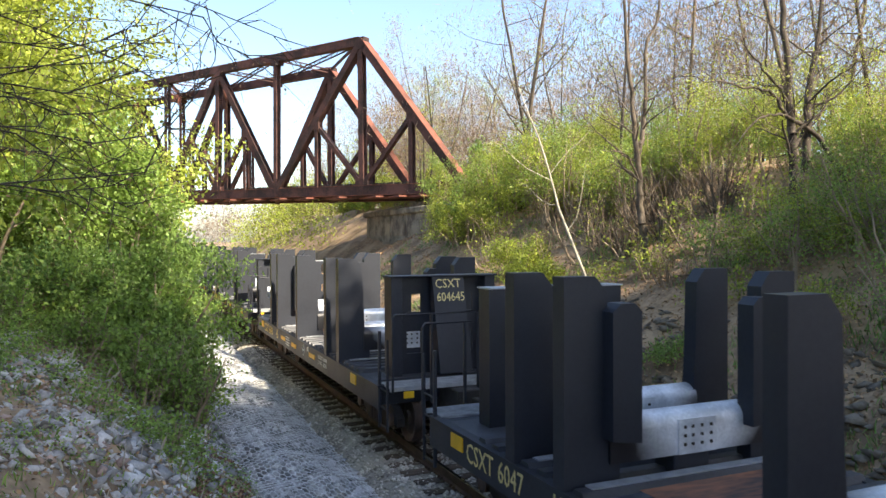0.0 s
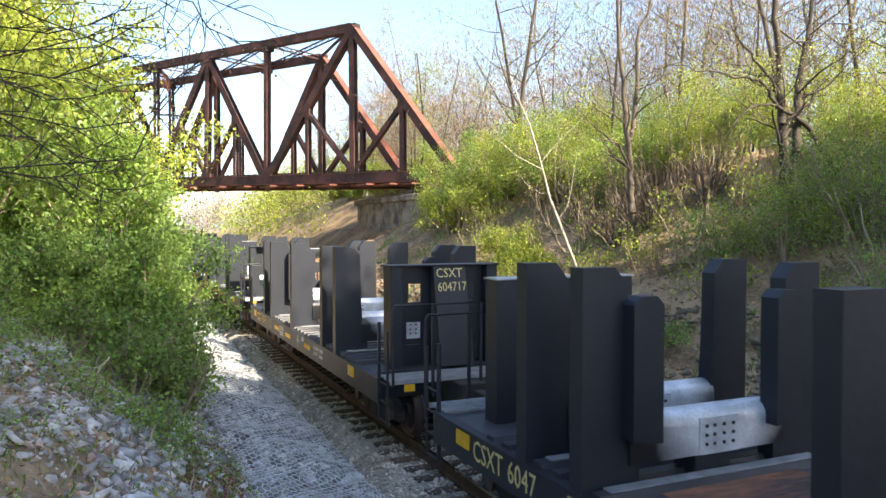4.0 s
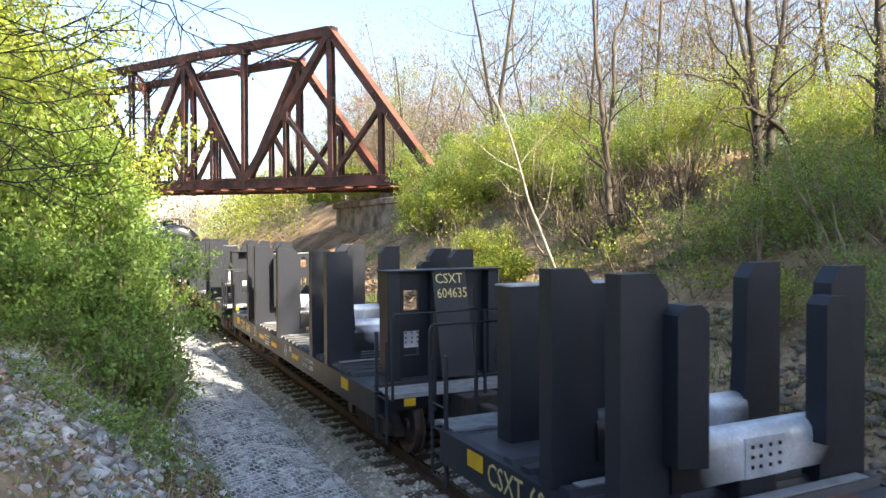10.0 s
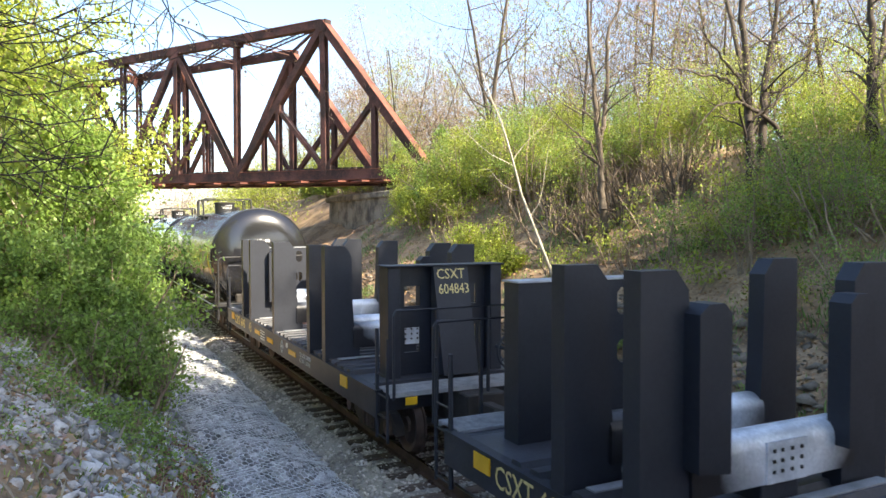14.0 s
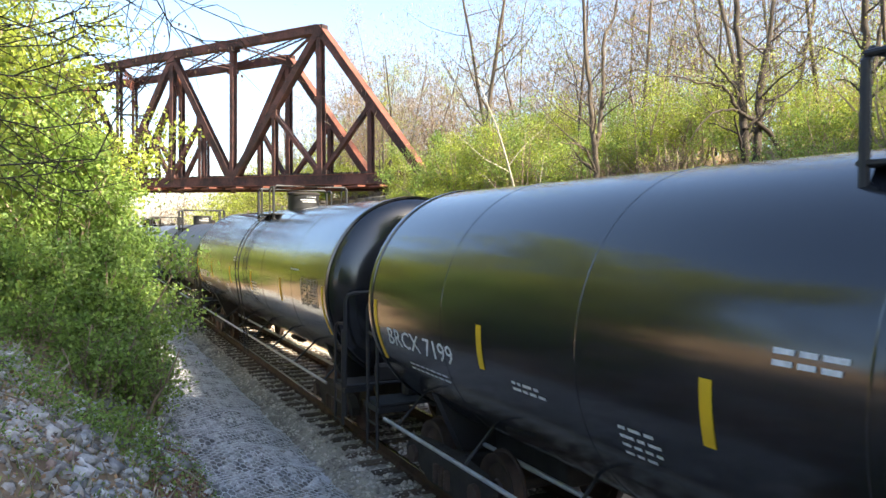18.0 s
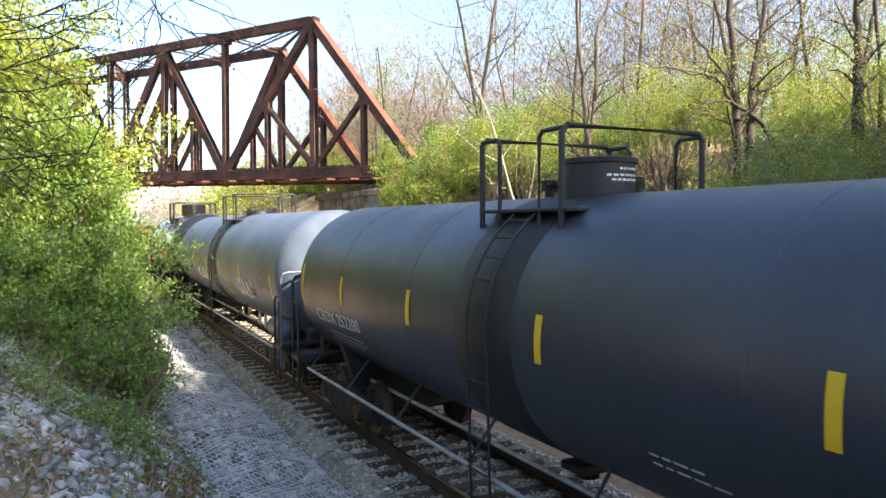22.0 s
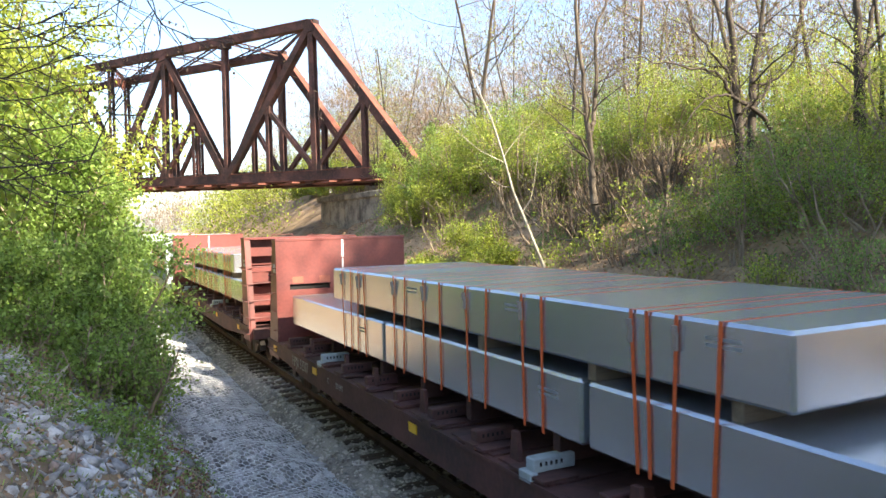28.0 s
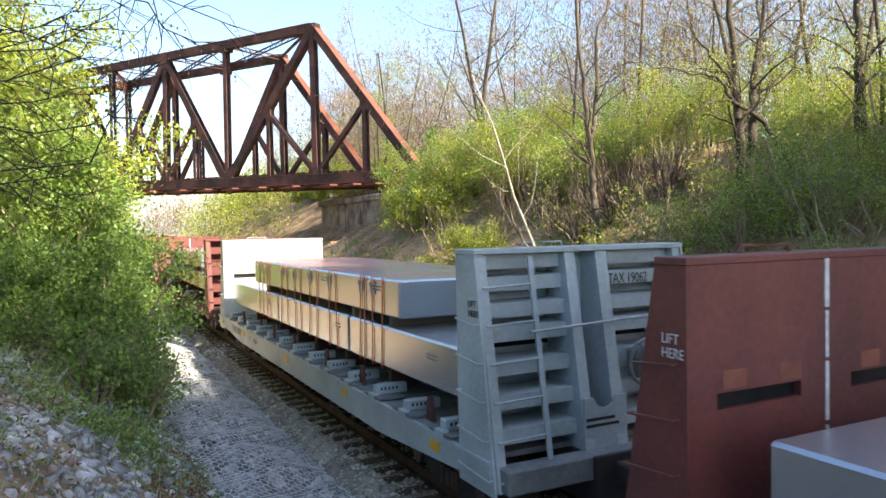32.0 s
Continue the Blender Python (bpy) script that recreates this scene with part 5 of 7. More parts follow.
def laced(a, b, wide, deep, across):
    """A built-up member: two channels with zigzag lacing between them."""
    a, b, across = Vector(a), Vector(b), Vector(across).normalized()
    s = Shape()
    off = across * (wide / 2)
    for k in (-1, 1):
        s.bar(a + off * k, b + off * k, 0.07, deep, up=across.cross(b - a))
    d = b - a
    n = max(3, int(d.length / 0.45))
    for i in range(n):
        k = 1 if i % 2 else -1
        s.bar(a + d * (i / n) + off * k, a + d * ((i + 1) / n) - off * k, 0.05, 0.02)
    return s


def truss_bridge():
    br = thing("railway_bridge", "rusty red-brown riveted steel truss bridge across the cutting", "bridge")
    side = Vector((-BR_D.y, BR_D.x, 0))
    for w in (0, 1):
        P = lambda s, z: at_bridge(s, z, w)
        tops, feet = TOPS[w], FEET[w]
        first, last = feet[0], feet[-1]
        part("bottom_chord", Shape().bar(P(first - 0.2, LOW), P(last + 0.2, LOW), 0.35, 0.60), M_RUST, br, "deep plated bottom chord")
        lip = Shape().bar(P(first - 0.2, LOW + 0.31), P(last + 0.2, LOW + 0.31), 0.46, 0.03).bar(P(first - 0.2, LOW - 0.31), P(last + 0.2, LOW - 0.31), 0.46, 0.03)
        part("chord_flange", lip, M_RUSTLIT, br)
        for s0, s1 in zip(tops, tops[1:]):
            part("top_chord", Shape().bar(P(s0, TOP), P(s1, TOP), 0.50, 0.52), M_RUST, br, "box-section top chord")
            # the plate's brighter rust paints in the sun on upward faces
            part("cover_plate", Shape().bar(P(s0, TOP + 0.275), P(s1, TOP + 0.275), 0.62, 0.03), M_RUSTLIT, br, "orange-red cover plate with sunlight put into its colour")
        for (sa, za), (sb, zb_) in (((tops[0], TOP), (first, LOW)), ((tops[-1], TOP), (last, LOW))):
            part("end_post", Shape().bar(P(sa, za), P(sb, zb_), 0.50, 0.50), M_RUST, br, "sloping box-section end post")
            a, b = Vector(P(sa, za)), Vector(P(sb, zb_))
            out = (b - a).cross(side).normalized() * 0.27
            if out.z < 0:
                out = -out
            part("cover_plate", Shape().bar(a + out, b + out, 0.64, 0.035, up=out), M_RUSTLIT, br, "orange-red end-post cover plate, painted as if sunlit")
        for i, s in enumerate(tops):
            f, z = feet[i + 1], TOP
            wide = 0.40 if i % 2 == 0 else 0.34
            part("post", laced(P(f, LOW), P(s, z), 0.34, wide, side), M_RUST, br, "laced vertical post")
            part("gusset_plate", Shape().bar(P(f - 0.55, LOW + 0.15), P(f + 0.55, LOW + 0.15), 0.38, 0.95), M_RUST, br)
            part("gusset_plate", Shape().bar(P(s - 0.4, z - 0.12), P(s + 0.4, z - 0.14), 0.54, 0.75), M_RUST, br)
            rivets = Shape()
            for k in range(7):
                for zr in (-0.25, -0.05, 0.15, 0.35, 0.52):
                    q = Vector(P(f - 0.48 + 0.16 * k, LOW + zr)) - side * 0.19 * (1 if w == 0 else -1)
                    rivets.bar(q, q - side * 0.03 * (1 if w == 0 else -1), 0.05, 0.05)
            tagged(part("rivets", rivets, M_RUST, br), kind="stuff")
        diagonals = ((0, 2, 0.52), (2, 2, 0.42), (2, 4, 0.48), (4, 4, 0.42), (4, 6, 0.42), (6, 6, 0.48))
        for ti, fi, wide in diagonals:
            s, z, f = tops[ti], TOP, feet[fi]
            part("diagonal", laced(P(s, z - 0.1), P(f, LOW + 0.1), 0.36, wide, side) if ti != 0 else Shape().bar(P(s, z - 0.1), P(f, LOW + 0.1), 0.48, 0.46), M_RUST, br, "sloping laced brace")
        # half-height struts of the subdivided panels
        for s, toe in zip([(p + q) / 2 for p, q in zip(feet, feet[1:])], (1, 1, 3, 3, 5, 5, 7, 7)):
            z, toe = 11.25, feet[toe]
            part("sub_post", laced(P(s, LOW), P(s, z), 0.3, 0.28, side), M_RUST, br)
            part("sub_diagonal", Shape().bar(P(s, z), P(toe, LOW + 0.3), 0.3, 0.28), M_RUST, br)
            part("gusset_plate", Shape().bar(P(s - 0.28, z - 0.02), P(s + 0.28, z - 0.02), 0.40, 0.55), M_RUST, br)
    # bracing between the trusses
    def across(i, z, k):
        """A point k of the way from the near truss's panel point i to the far one's."""
        return Vector(at_bridge(TOPS[0][i], z, 0)).lerp(Vector(at_bridge(TOPS[1][i], z, 1)), k)
    for i in range(7):
        part("top_strut", laced(across(i, TOP + 0.12, 0), across(i, TOP + 0.12, 1), 0.10, 0.14, (0, 0, 1)), M_RUST, br, "laced cross strut")
        if i:
            part("sway_frame", laced(across(i, TOP - 0.55, 0), across(i, TOP - 0.55, 1), 0.85, 0.10, (0, 0, 1)), M_RUSTLIT, br, "latticed sway frame")
        for w0, w1 in ((0, 0.14), (1, 0.86)):
            part("knee_brace", Shape().bar(across(i, TOP - 2.3, w0), across(i, TOP - 0.95, w1), 0.13, 0.13), M_RUST, br)
    for i in range(6):
        for a, b in ((0, 1), (1, 0)):
            part("lateral_brace", laced(across(i, TOP, a), across(i + 1, TOP, b), 0.26, 0.10, (0, 0, 1)), M_RUST, br)
    # floor: cross beams, stringers, bridge ties, plank outriggers under the chord
    for sn, sf_ in zip(*FEET):
        part("floor_beam", Shape().bar(at_bridge(sn, LOW - 0.02, 0), at_bridge(sf_, LOW - 0.02, 1), 0.35, 0.75), M_RUST, br)
    for w in (0.36, 0.64):
        part("stringer", Shape().bar(at_bridge(first, LOW + 0.05, w), at_bridge(last, LOW + 0.05, w), 0.3, 0.6), M_RUST, br)
    k = first + 0.5
    while k < last:
        t = Shape().bar(at_bridge(k, LOW + 0.43, 0.10), at_bridge(k, LOW + 0.43, 0.90), 0.22, 0.18)
        part("bridge_tie", t, M_TIE, br)
        k += 0.62
    for k in (-8.2, -6.4, -5.0, -3.3, -1.4, 1.8, 4.9, 7.6, 10.4, 13.2, 16.8, 20.0):
        part("outrigger", Shape().bar(at_bridge(k, LOW - 0.44, -0.06), at_bridge(k + 0.5, LOW - 0.44, 0.22), 0.9, 0.10), M_RUSTLIT, br, "rusty plate under the chord")
    for w in (0.42, 0.58):
        part("bridge_rail", Shape().bar(at_bridge(first - 2, LOW + 0.60, w), at_bridge(last + 2, LOW + 0.60, w), 0.07, 0.14), M_RAIL, br)
    for w in (0, 1):
        part("bearing", Shape().prism([(-0.6, -0.62), (0.6, -0.62), (0.2, 0.0), (-0.2, 0.0)], "y", -0.45, 0.45), M_RUST, br, "rusty bridge bearing")
        br.children[-1].location = at_bridge(FEET[w][0], LOW - 0.36, w)
    return br


truss_bridge()

# stone-faced concrete piers that carry the bridge's ends
pier = thing("bridge_abutment", "weathered concrete bridge pier on the bank", "abutment", at=(0, 0, 0))
part("pier_block", Shape().box(10.45, 14.6, 35.4, 50.5, 2.2, 5.30, c=0.08), M_CONC, pier, "stained concrete block")
part("pier_cap", B(10.25, 14.7, 35.2, 50.7, 5.22, 5.60, c=0.06), M_CONC, pier, "overhanging concrete cap")
part("pier_backwall", B(14.5, 15.6, 35.2, 56.5, 3.0, 7.0, c=0.05), M_CONC, pier)
for y0, y1 in ((48.2, 50.0), (45.2, 47.4), (42.4, 44.6)):
    part("pier_panel", B(10.405, 10.455, y0, y1, 3.9, 5.1, c=0.02), M_CONC, pier, "patched panel of the pier face")
far_pier = thing("bridge_abutment", "weathered concrete bridge pier on the far bank", "abutment")
part("pier_block", B(-23.5, -15.5, 84, 104, 1.0, 7.5, c=0.08), M_CONC, far_pier)

# ---- plants ----
def tube_field(segs, n=5):
    """Tapered limbs as one array mesh: segs of (a, b, ra, rb)."""
    a = np.array([s[0] for s in segs], float)
    b = np.array([s[1] for s in segs], float)
    ra, rb = np.array([s[2] for s in segs]), np.array([s[3] for s in segs])
    d = b - a
    d /= np.linalg.norm(d, axis=1)[:, None] + 1e-9
    ref = np.where(np.abs(d[:, 2:3]) < 0.9, [[0.0, 0, 1]], [[1.0, 0, 0]])
    s = np.cross(d, ref)
    s /= np.linalg.norm(s, axis=1)[:, None] + 1e-9
    t = np.cross(s, d)
    ang = 2 * np.pi * np.arange(n) / n
    ring = s[:, None] * np.cos(ang)[None, :, None] + t[:, None] * np.sin(ang)[None, :, None]
    v = np.concatenate([a[:, None] + ring * ra[:, None, None], b[:, None] + ring * rb[:, None, None]], 1)
    j = np.arange(n)
    f = np.stack([j, (j + 1) % n, n + (j + 1) % n, n + j], -1)
    return v.reshape(-1, 3), (f[None] + 2 * n * np.arange(len(segs))[:, None, None]).reshape(-1, 4)


def limb_mesh(name, segs, mat, thin=0.02):
    """Thick limbs get six sides, twigs three, all in one mesh of quads."""
    thick, fine = [s for s in segs if s[2] >= thin], [s for s in segs if s[2] < thin]
    vs, fs, o = [], [], 0
    for group, n in ((thick, 7), (fine, 3)):
        if group:
            v, f = tube_field(group, n)
            vs.append(v)
            fs.append(f + o)
            o += len(v)
    return mesh_np(name, np.concatenate(vs), np.concatenate(fs), mat, True)


def leaf_mesh(name, centres, size, mat, rng, long=1.6, tilt=0.9):
    """Small pointed leaves, one folded rhombus each."""
    n = len(centres)
    a = rng.uniform(0, 2 * np.pi, n)
    e = rng.normal(0, tilt, n)
    u = np.stack([np.cos(a) * np.cos(e), np.sin(a) * np.cos(e), np.sin(e)], -1)
    w = np.cross(u, rng.normal(0, 0.5, (n, 3)) + [0, 0, 1])
    w /= np.linalg.norm(w, axis=1)[:, None] + 1e-9
    s = (rng.uniform(0.6, 1.3, n) * size)[:, None]
    c = np.asarray(centres)
    nn = np.cross(u, w) * s * 0.12
    v = np.stack([c, c + u * s * long * 0.45 + w * s * 0.5 + nn, c + u * s * long, c + u * s * long * 0.45 - w * s * 0.5 + nn], 1)
    f = np.arange(4 * n).reshape(n, 4)
    return mesh_np(name, v.reshape(-1, 3), f, mat)


def grow(base, height, radius, rng, lean=(0, 0), levels=4, spread=0.75, first=0.35, kids=(9, 6, 4, 3), droop=0.0, wiggle=0.07, ratio=0.42, forks=()):
    """A branching skeleton: returns the limb pieces and the twig ends. forks: heights at which a second stem leaves."""
    segs, tips = [], []

    def limb(p, d, length, r, lev):
        n = 9 if lev == 0 else 5 if lev == 1 else 3
        pts, rad, dirs = [p], [r], []
        for i in range(n):
            k = (i + 1) / n
            lift = 0.03 if lev == 0 else 0.13 - droop * 0.25
            d = (d + Vector(rng.normal(0, wiggle * (1 + lev * 0.7), 3)) + Vector((0, 0, lift))).normalized()
            p = p + d * (length / n)
            dirs.append(d)
            pts.append(p)
            rad.append(r * (1 - 0.68 * k))
        for i in range(n):
            segs.append((tuple(pts[i]), tuple(pts[i + 1]), rad[i], rad[i + 1]))
        if lev >= levels - 1:
            tips.extend(pts[1:])
            return
        if lev == 1:
            tips.extend(pts[3:])
        m = kids[min(lev, len(kids) - 1)]
        for i in range(m):
            k = (first if lev == 0 else 0.22) + (1 - (first if lev == 0 else 0.22)) * (i + rng.uniform(0.0, 0.95)) / m
            j = min(int(k * n), n - 1)
            q = pts[j].lerp(pts[j + 1], k * n - j)
            base_r = rad[j] + (rad[j + 1] - rad[j]) * (k * n - j)
            az = rng.uniform(0, 2 * math.pi)
            side = dirs[j].orthogonal().normalized()
            side.rotate(Matrix.Rotation(az, 3, dirs[j]))
            dd = (dirs[j] * (1 - spread) + side * spread).normalized()
            limb(q, dd, length * ratio * rng.uniform(0.55, 1.2) * (1.25 - 0.6 * k), max(base_r * rng.uniform(0.30, 0.44), 0.0032), lev + 1)

    d0 = Vector((lean[0], lean[1], 1)).normalized()
    limb(Vector(base), d0, height, radius, 0)
    for h, dx, dy in forks:
        limb(Vector(base) + d0 * h, Vector((dx, dy, 1)).normalized(), height - h, radius * 0.75, 0)
    return segs, tips


def tree(base, height, radius, seed, bark, leaf=None, leaves=0, size=0.05, blur=0.25, label="", lean=(0, 0), group="bare spring trees on the bank", **kw):
    rng = np.random.default_rng(seed)
    x, y = base
    z = float(ground_height(x, y)) - 0.08
    segs, tips = grow((0, 0, 0), height, radius, rng, lean, **kw)
    tr = thing("tree", label, "tree", group, at=(x, y, z))
    part("trunk", limb_mesh("trunk", segs, bark), bark, tr, "trunk with bare limbs and twigs")
    if leaf and leaves:
        t = np.array([tuple(p) for p in tips])
        c = t[rng.integers(0, len(t), leaves)] + rng.normal(0, blur, (leaves, 3))
        part("crown", leaf_mesh("crown", c, size, leaf, rng), leaf, tr, "sparse fresh leaves")
    return tr


def crooked_tree(base, chains, seed, bark, leaf, leaves, size, label, group="bare spring trees on the bank"):
    """A tree whose main stems and limbs follow given lines, each with its own branches. chains: (points, r0, r1, branches)."""
    rng = np.random.default_rng(seed)
    x, y = base
    tr = thing("tree", label, "tree", group, at=(x, y, float(ground_height(x, y)) - 0.1))
    segs, tips = [], []
    for pts, r0, r1, kids in chains:
        pv = [Vector(p) for p in pts]
        line = []
        for i in range(len(pv) - 1):
            a, b = pv[max(i - 1, 0)], pv[min(i + 2, len(pv) - 1)]
            for k in range(6):
                f = k / 6
                m0, m1 = (pv[i + 1] - a) * 0.5, (b - pv[i]) * 0.5
                h = pv[i] * (2 * f ** 3 - 3 * f ** 2 + 1) + m0 * (f ** 3 - 2 * f ** 2 + f) + pv[i + 1] * (3 * f ** 2 - 2 * f ** 3) + m1 * (f ** 3 - f ** 2)
                line.append(h + Vector(rng.normal(0, 0.022, 3)) * (1 if i or k else 0))
        line.append(pv[-1])
        n = len(line) - 1
        rad = [r0 + (r1 - r0) * (i / n) ** 0.8 for i in range(n + 1)]
        for i in range(n):
            segs.append((tuple(line[i]), tuple(line[i + 1]), rad[i], rad[i + 1]))
        for k in range(kids):
            j = int(n * (0.25 + 0.74 * (k + rng.uniform(0, 0.9)) / kids))
            j = min(j, n - 1)
            along = (line[j + 1] - line[j]).normalized()
            side = along.orthogonal().normalized()
            side.rotate(Matrix.Rotation(rng.uniform(0, 6.28), 3, along))
            d = along * 0.45 + side * 0.8
            d.z = abs(d.z) * 0.6 + 0.25
            s, t = grow(tuple(line[j]), rng.uniform(0.9, 2.3), max(rad[j] * 0.36, 0.008), rng, (d.x / d.z, d.y / d.z), levels=4, kids=(6, 4, 2), first=0.15, spread=0.75, ratio=0.42, wiggle=0.16)
            segs += s
            tips += t
    part("trunk", limb_mesh("trunk", segs, bark), bark, tr, "trunk with crooked limbs and bare twigs")
    t = np.array([tuple(p) for p in tips])
    c = t[rng.integers(0, len(t), leaves)] + rng.normal(0, 0.14, (leaves, 3))
    part("crown", leaf_mesh("crown", c, size, leaf, rng), leaf, tr, "sparse fresh leaves")
    return tr


def shrub(base, height, width, seed, leaf, leaves, size=0.05, stems=9, label="", group="green shrubs on the banks", twig=None, sink=0.1, flat=0.8, z=None):
    """Many stems from the ground with leaves gathered in uneven clumps along them."""
    rng = np.random.default_rng(seed)
    x, y = base
    zz = (float(ground_height(x, y)) if z is None else z) - sink
    segs, tips = [], []
    for k in range(stems):
        a = rng.uniform(0, 2 * math.pi)
        out = rng.uniform(0.1, 1.0)
        s, t = grow((math.cos(a) * 0.25 * width * out, math.sin(a) * 0.25 * width * out, 0), height * rng.uniform(0.55, 1.0), 0.02 + 0.006 * height, rng, (math.cos(a) * width / height * 0.55 * out, math.sin(a) * width / height * 0.55 * out), levels=3, kids=(6, 4, 3), first=0.2, spread=0.7, ratio=0.45, wiggle=0.12)
        segs += s
        tips += t
    sh = thing("shrub", label, "shrub", group, at=(x, y, zz))
    tagged(part("stem_tangle", limb_mesh("stem_tangle", segs, twig or M_TWIG), twig or M_TWIG, sh, "tangle of thin stems"), kind="stuff")
    if leaves:
        t = np.array([tuple(p) for p in tips])
        clump = t[rng.integers(0, len(t), max(30, leaves // 45))]
        c = clump[rng.integers(0, len(clump), leaves)] + rng.normal(0, 1, (leaves, 3)) * np.array([0.16, 0.16, 0.12]) * (0.6 + 0.22 * width)
        c = c[c[:, 2] > 0.02]
        part("foliage", leaf_mesh("foliage", c, size, leaf, rng), leaf, sh, "fresh green foliage")
    return sh


GREEN = "leafy green shrub in fresh spring foliage on the bank"
# the thicket between camera and track on the near side
for x, y, h, w, n, sz, lf, sd in ((-5.0, 11.9, 2.5, 1.5, 17000, 0.045, M_LEAFG, 1), (-5.35, 14.3, 3.4, 2.2, 22000, 0.05, M_LEAFG, 2), (-6.6, 14.4, 3.9, 2.8, 24000, 0.052, M_LEAFG, 3), (-5.8, 17.6, 4.2, 2.8, 20000, 0.06, M_LEAFY, 4), (-7.8, 16.4, 5.6, 3.4, 22000, 0.06, M_LEAFY, 5), (-5.9, 22.0, 4.2, 2.8, 16000, 0.07, M_LEAFY, 6), (-7.4, 25.5, 5.5, 4.0, 18000, 0.08, M_LEAFY, 7), (-8.8, 20.5, 7.0, 4.2, 20000, 0.075, M_LEAFY, 8), (-7.8, 13.4, 3.2, 2.6, 20000, 0.05, M_LEAFG, 9), (-8.8, 14.6, 5.2, 3.2, 20000, 0.055, M_LEAFY, 10), (-5.6, 12.9, 1.6, 1.6, 9000, 0.042, M_LEAFD, 16), (-6.6, 12.6, 1.3, 1.6, 8000, 0.042, M_LEAFD, 17), (-4.6, 13.0, 1.2, 1.3, 7000, 0.042, M_LEAFD, 18), (-5.2, 10.0, 1.0, 1.3, 1700, 0.04, M_LEAFG, 19), (-4.7, 10.6, 1.2, 1.2, 2000, 0.042, M_LEAFG, 20), (-6.0, 10.4, 0.8, 1.3, 1500, 0.04, M_LEAFG, 26), (-4.4, 11.6, 1.4, 1.2, 2600, 0.045, M_LEAFG, 27), (-5.0, 8.8, 0.5, 0.9, 600, 0.035, M_LEAFG, 28), (-6.9, 11.0, 0.9, 1.4, 1600, 0.042, M_LEAFG, 29)):
    shrub((x, y), h, w, sd, lf, n, sz, 11, "dense green shrub beside the track", "thicket beside the track")
# leafy trees above them
for x, y, h, r, n, sd in ((-8.3, 14.5, 9.5, 0.12, 30000, 11), (-7.4, 19.5, 11.0, 0.14, 30000, 12), (-9.8, 27.0, 13.0, 0.16, 26000, 13), (-8.0, 10.6, 8.5, 0.10, 26000, 14), (-11.0, 20.0, 13.0, 0.16, 26000, 15)):
    tree((x, y), h, r, sd, M_BARKDK, M_LEAFY, n, 0.058, 0.24, "slender tree with yellow-green spring leaves", group="leafy trees beside the track", first=0.15, kids=(16, 7, 4), levels=4, spread=0.86, ratio=0.36, droop=0.5)

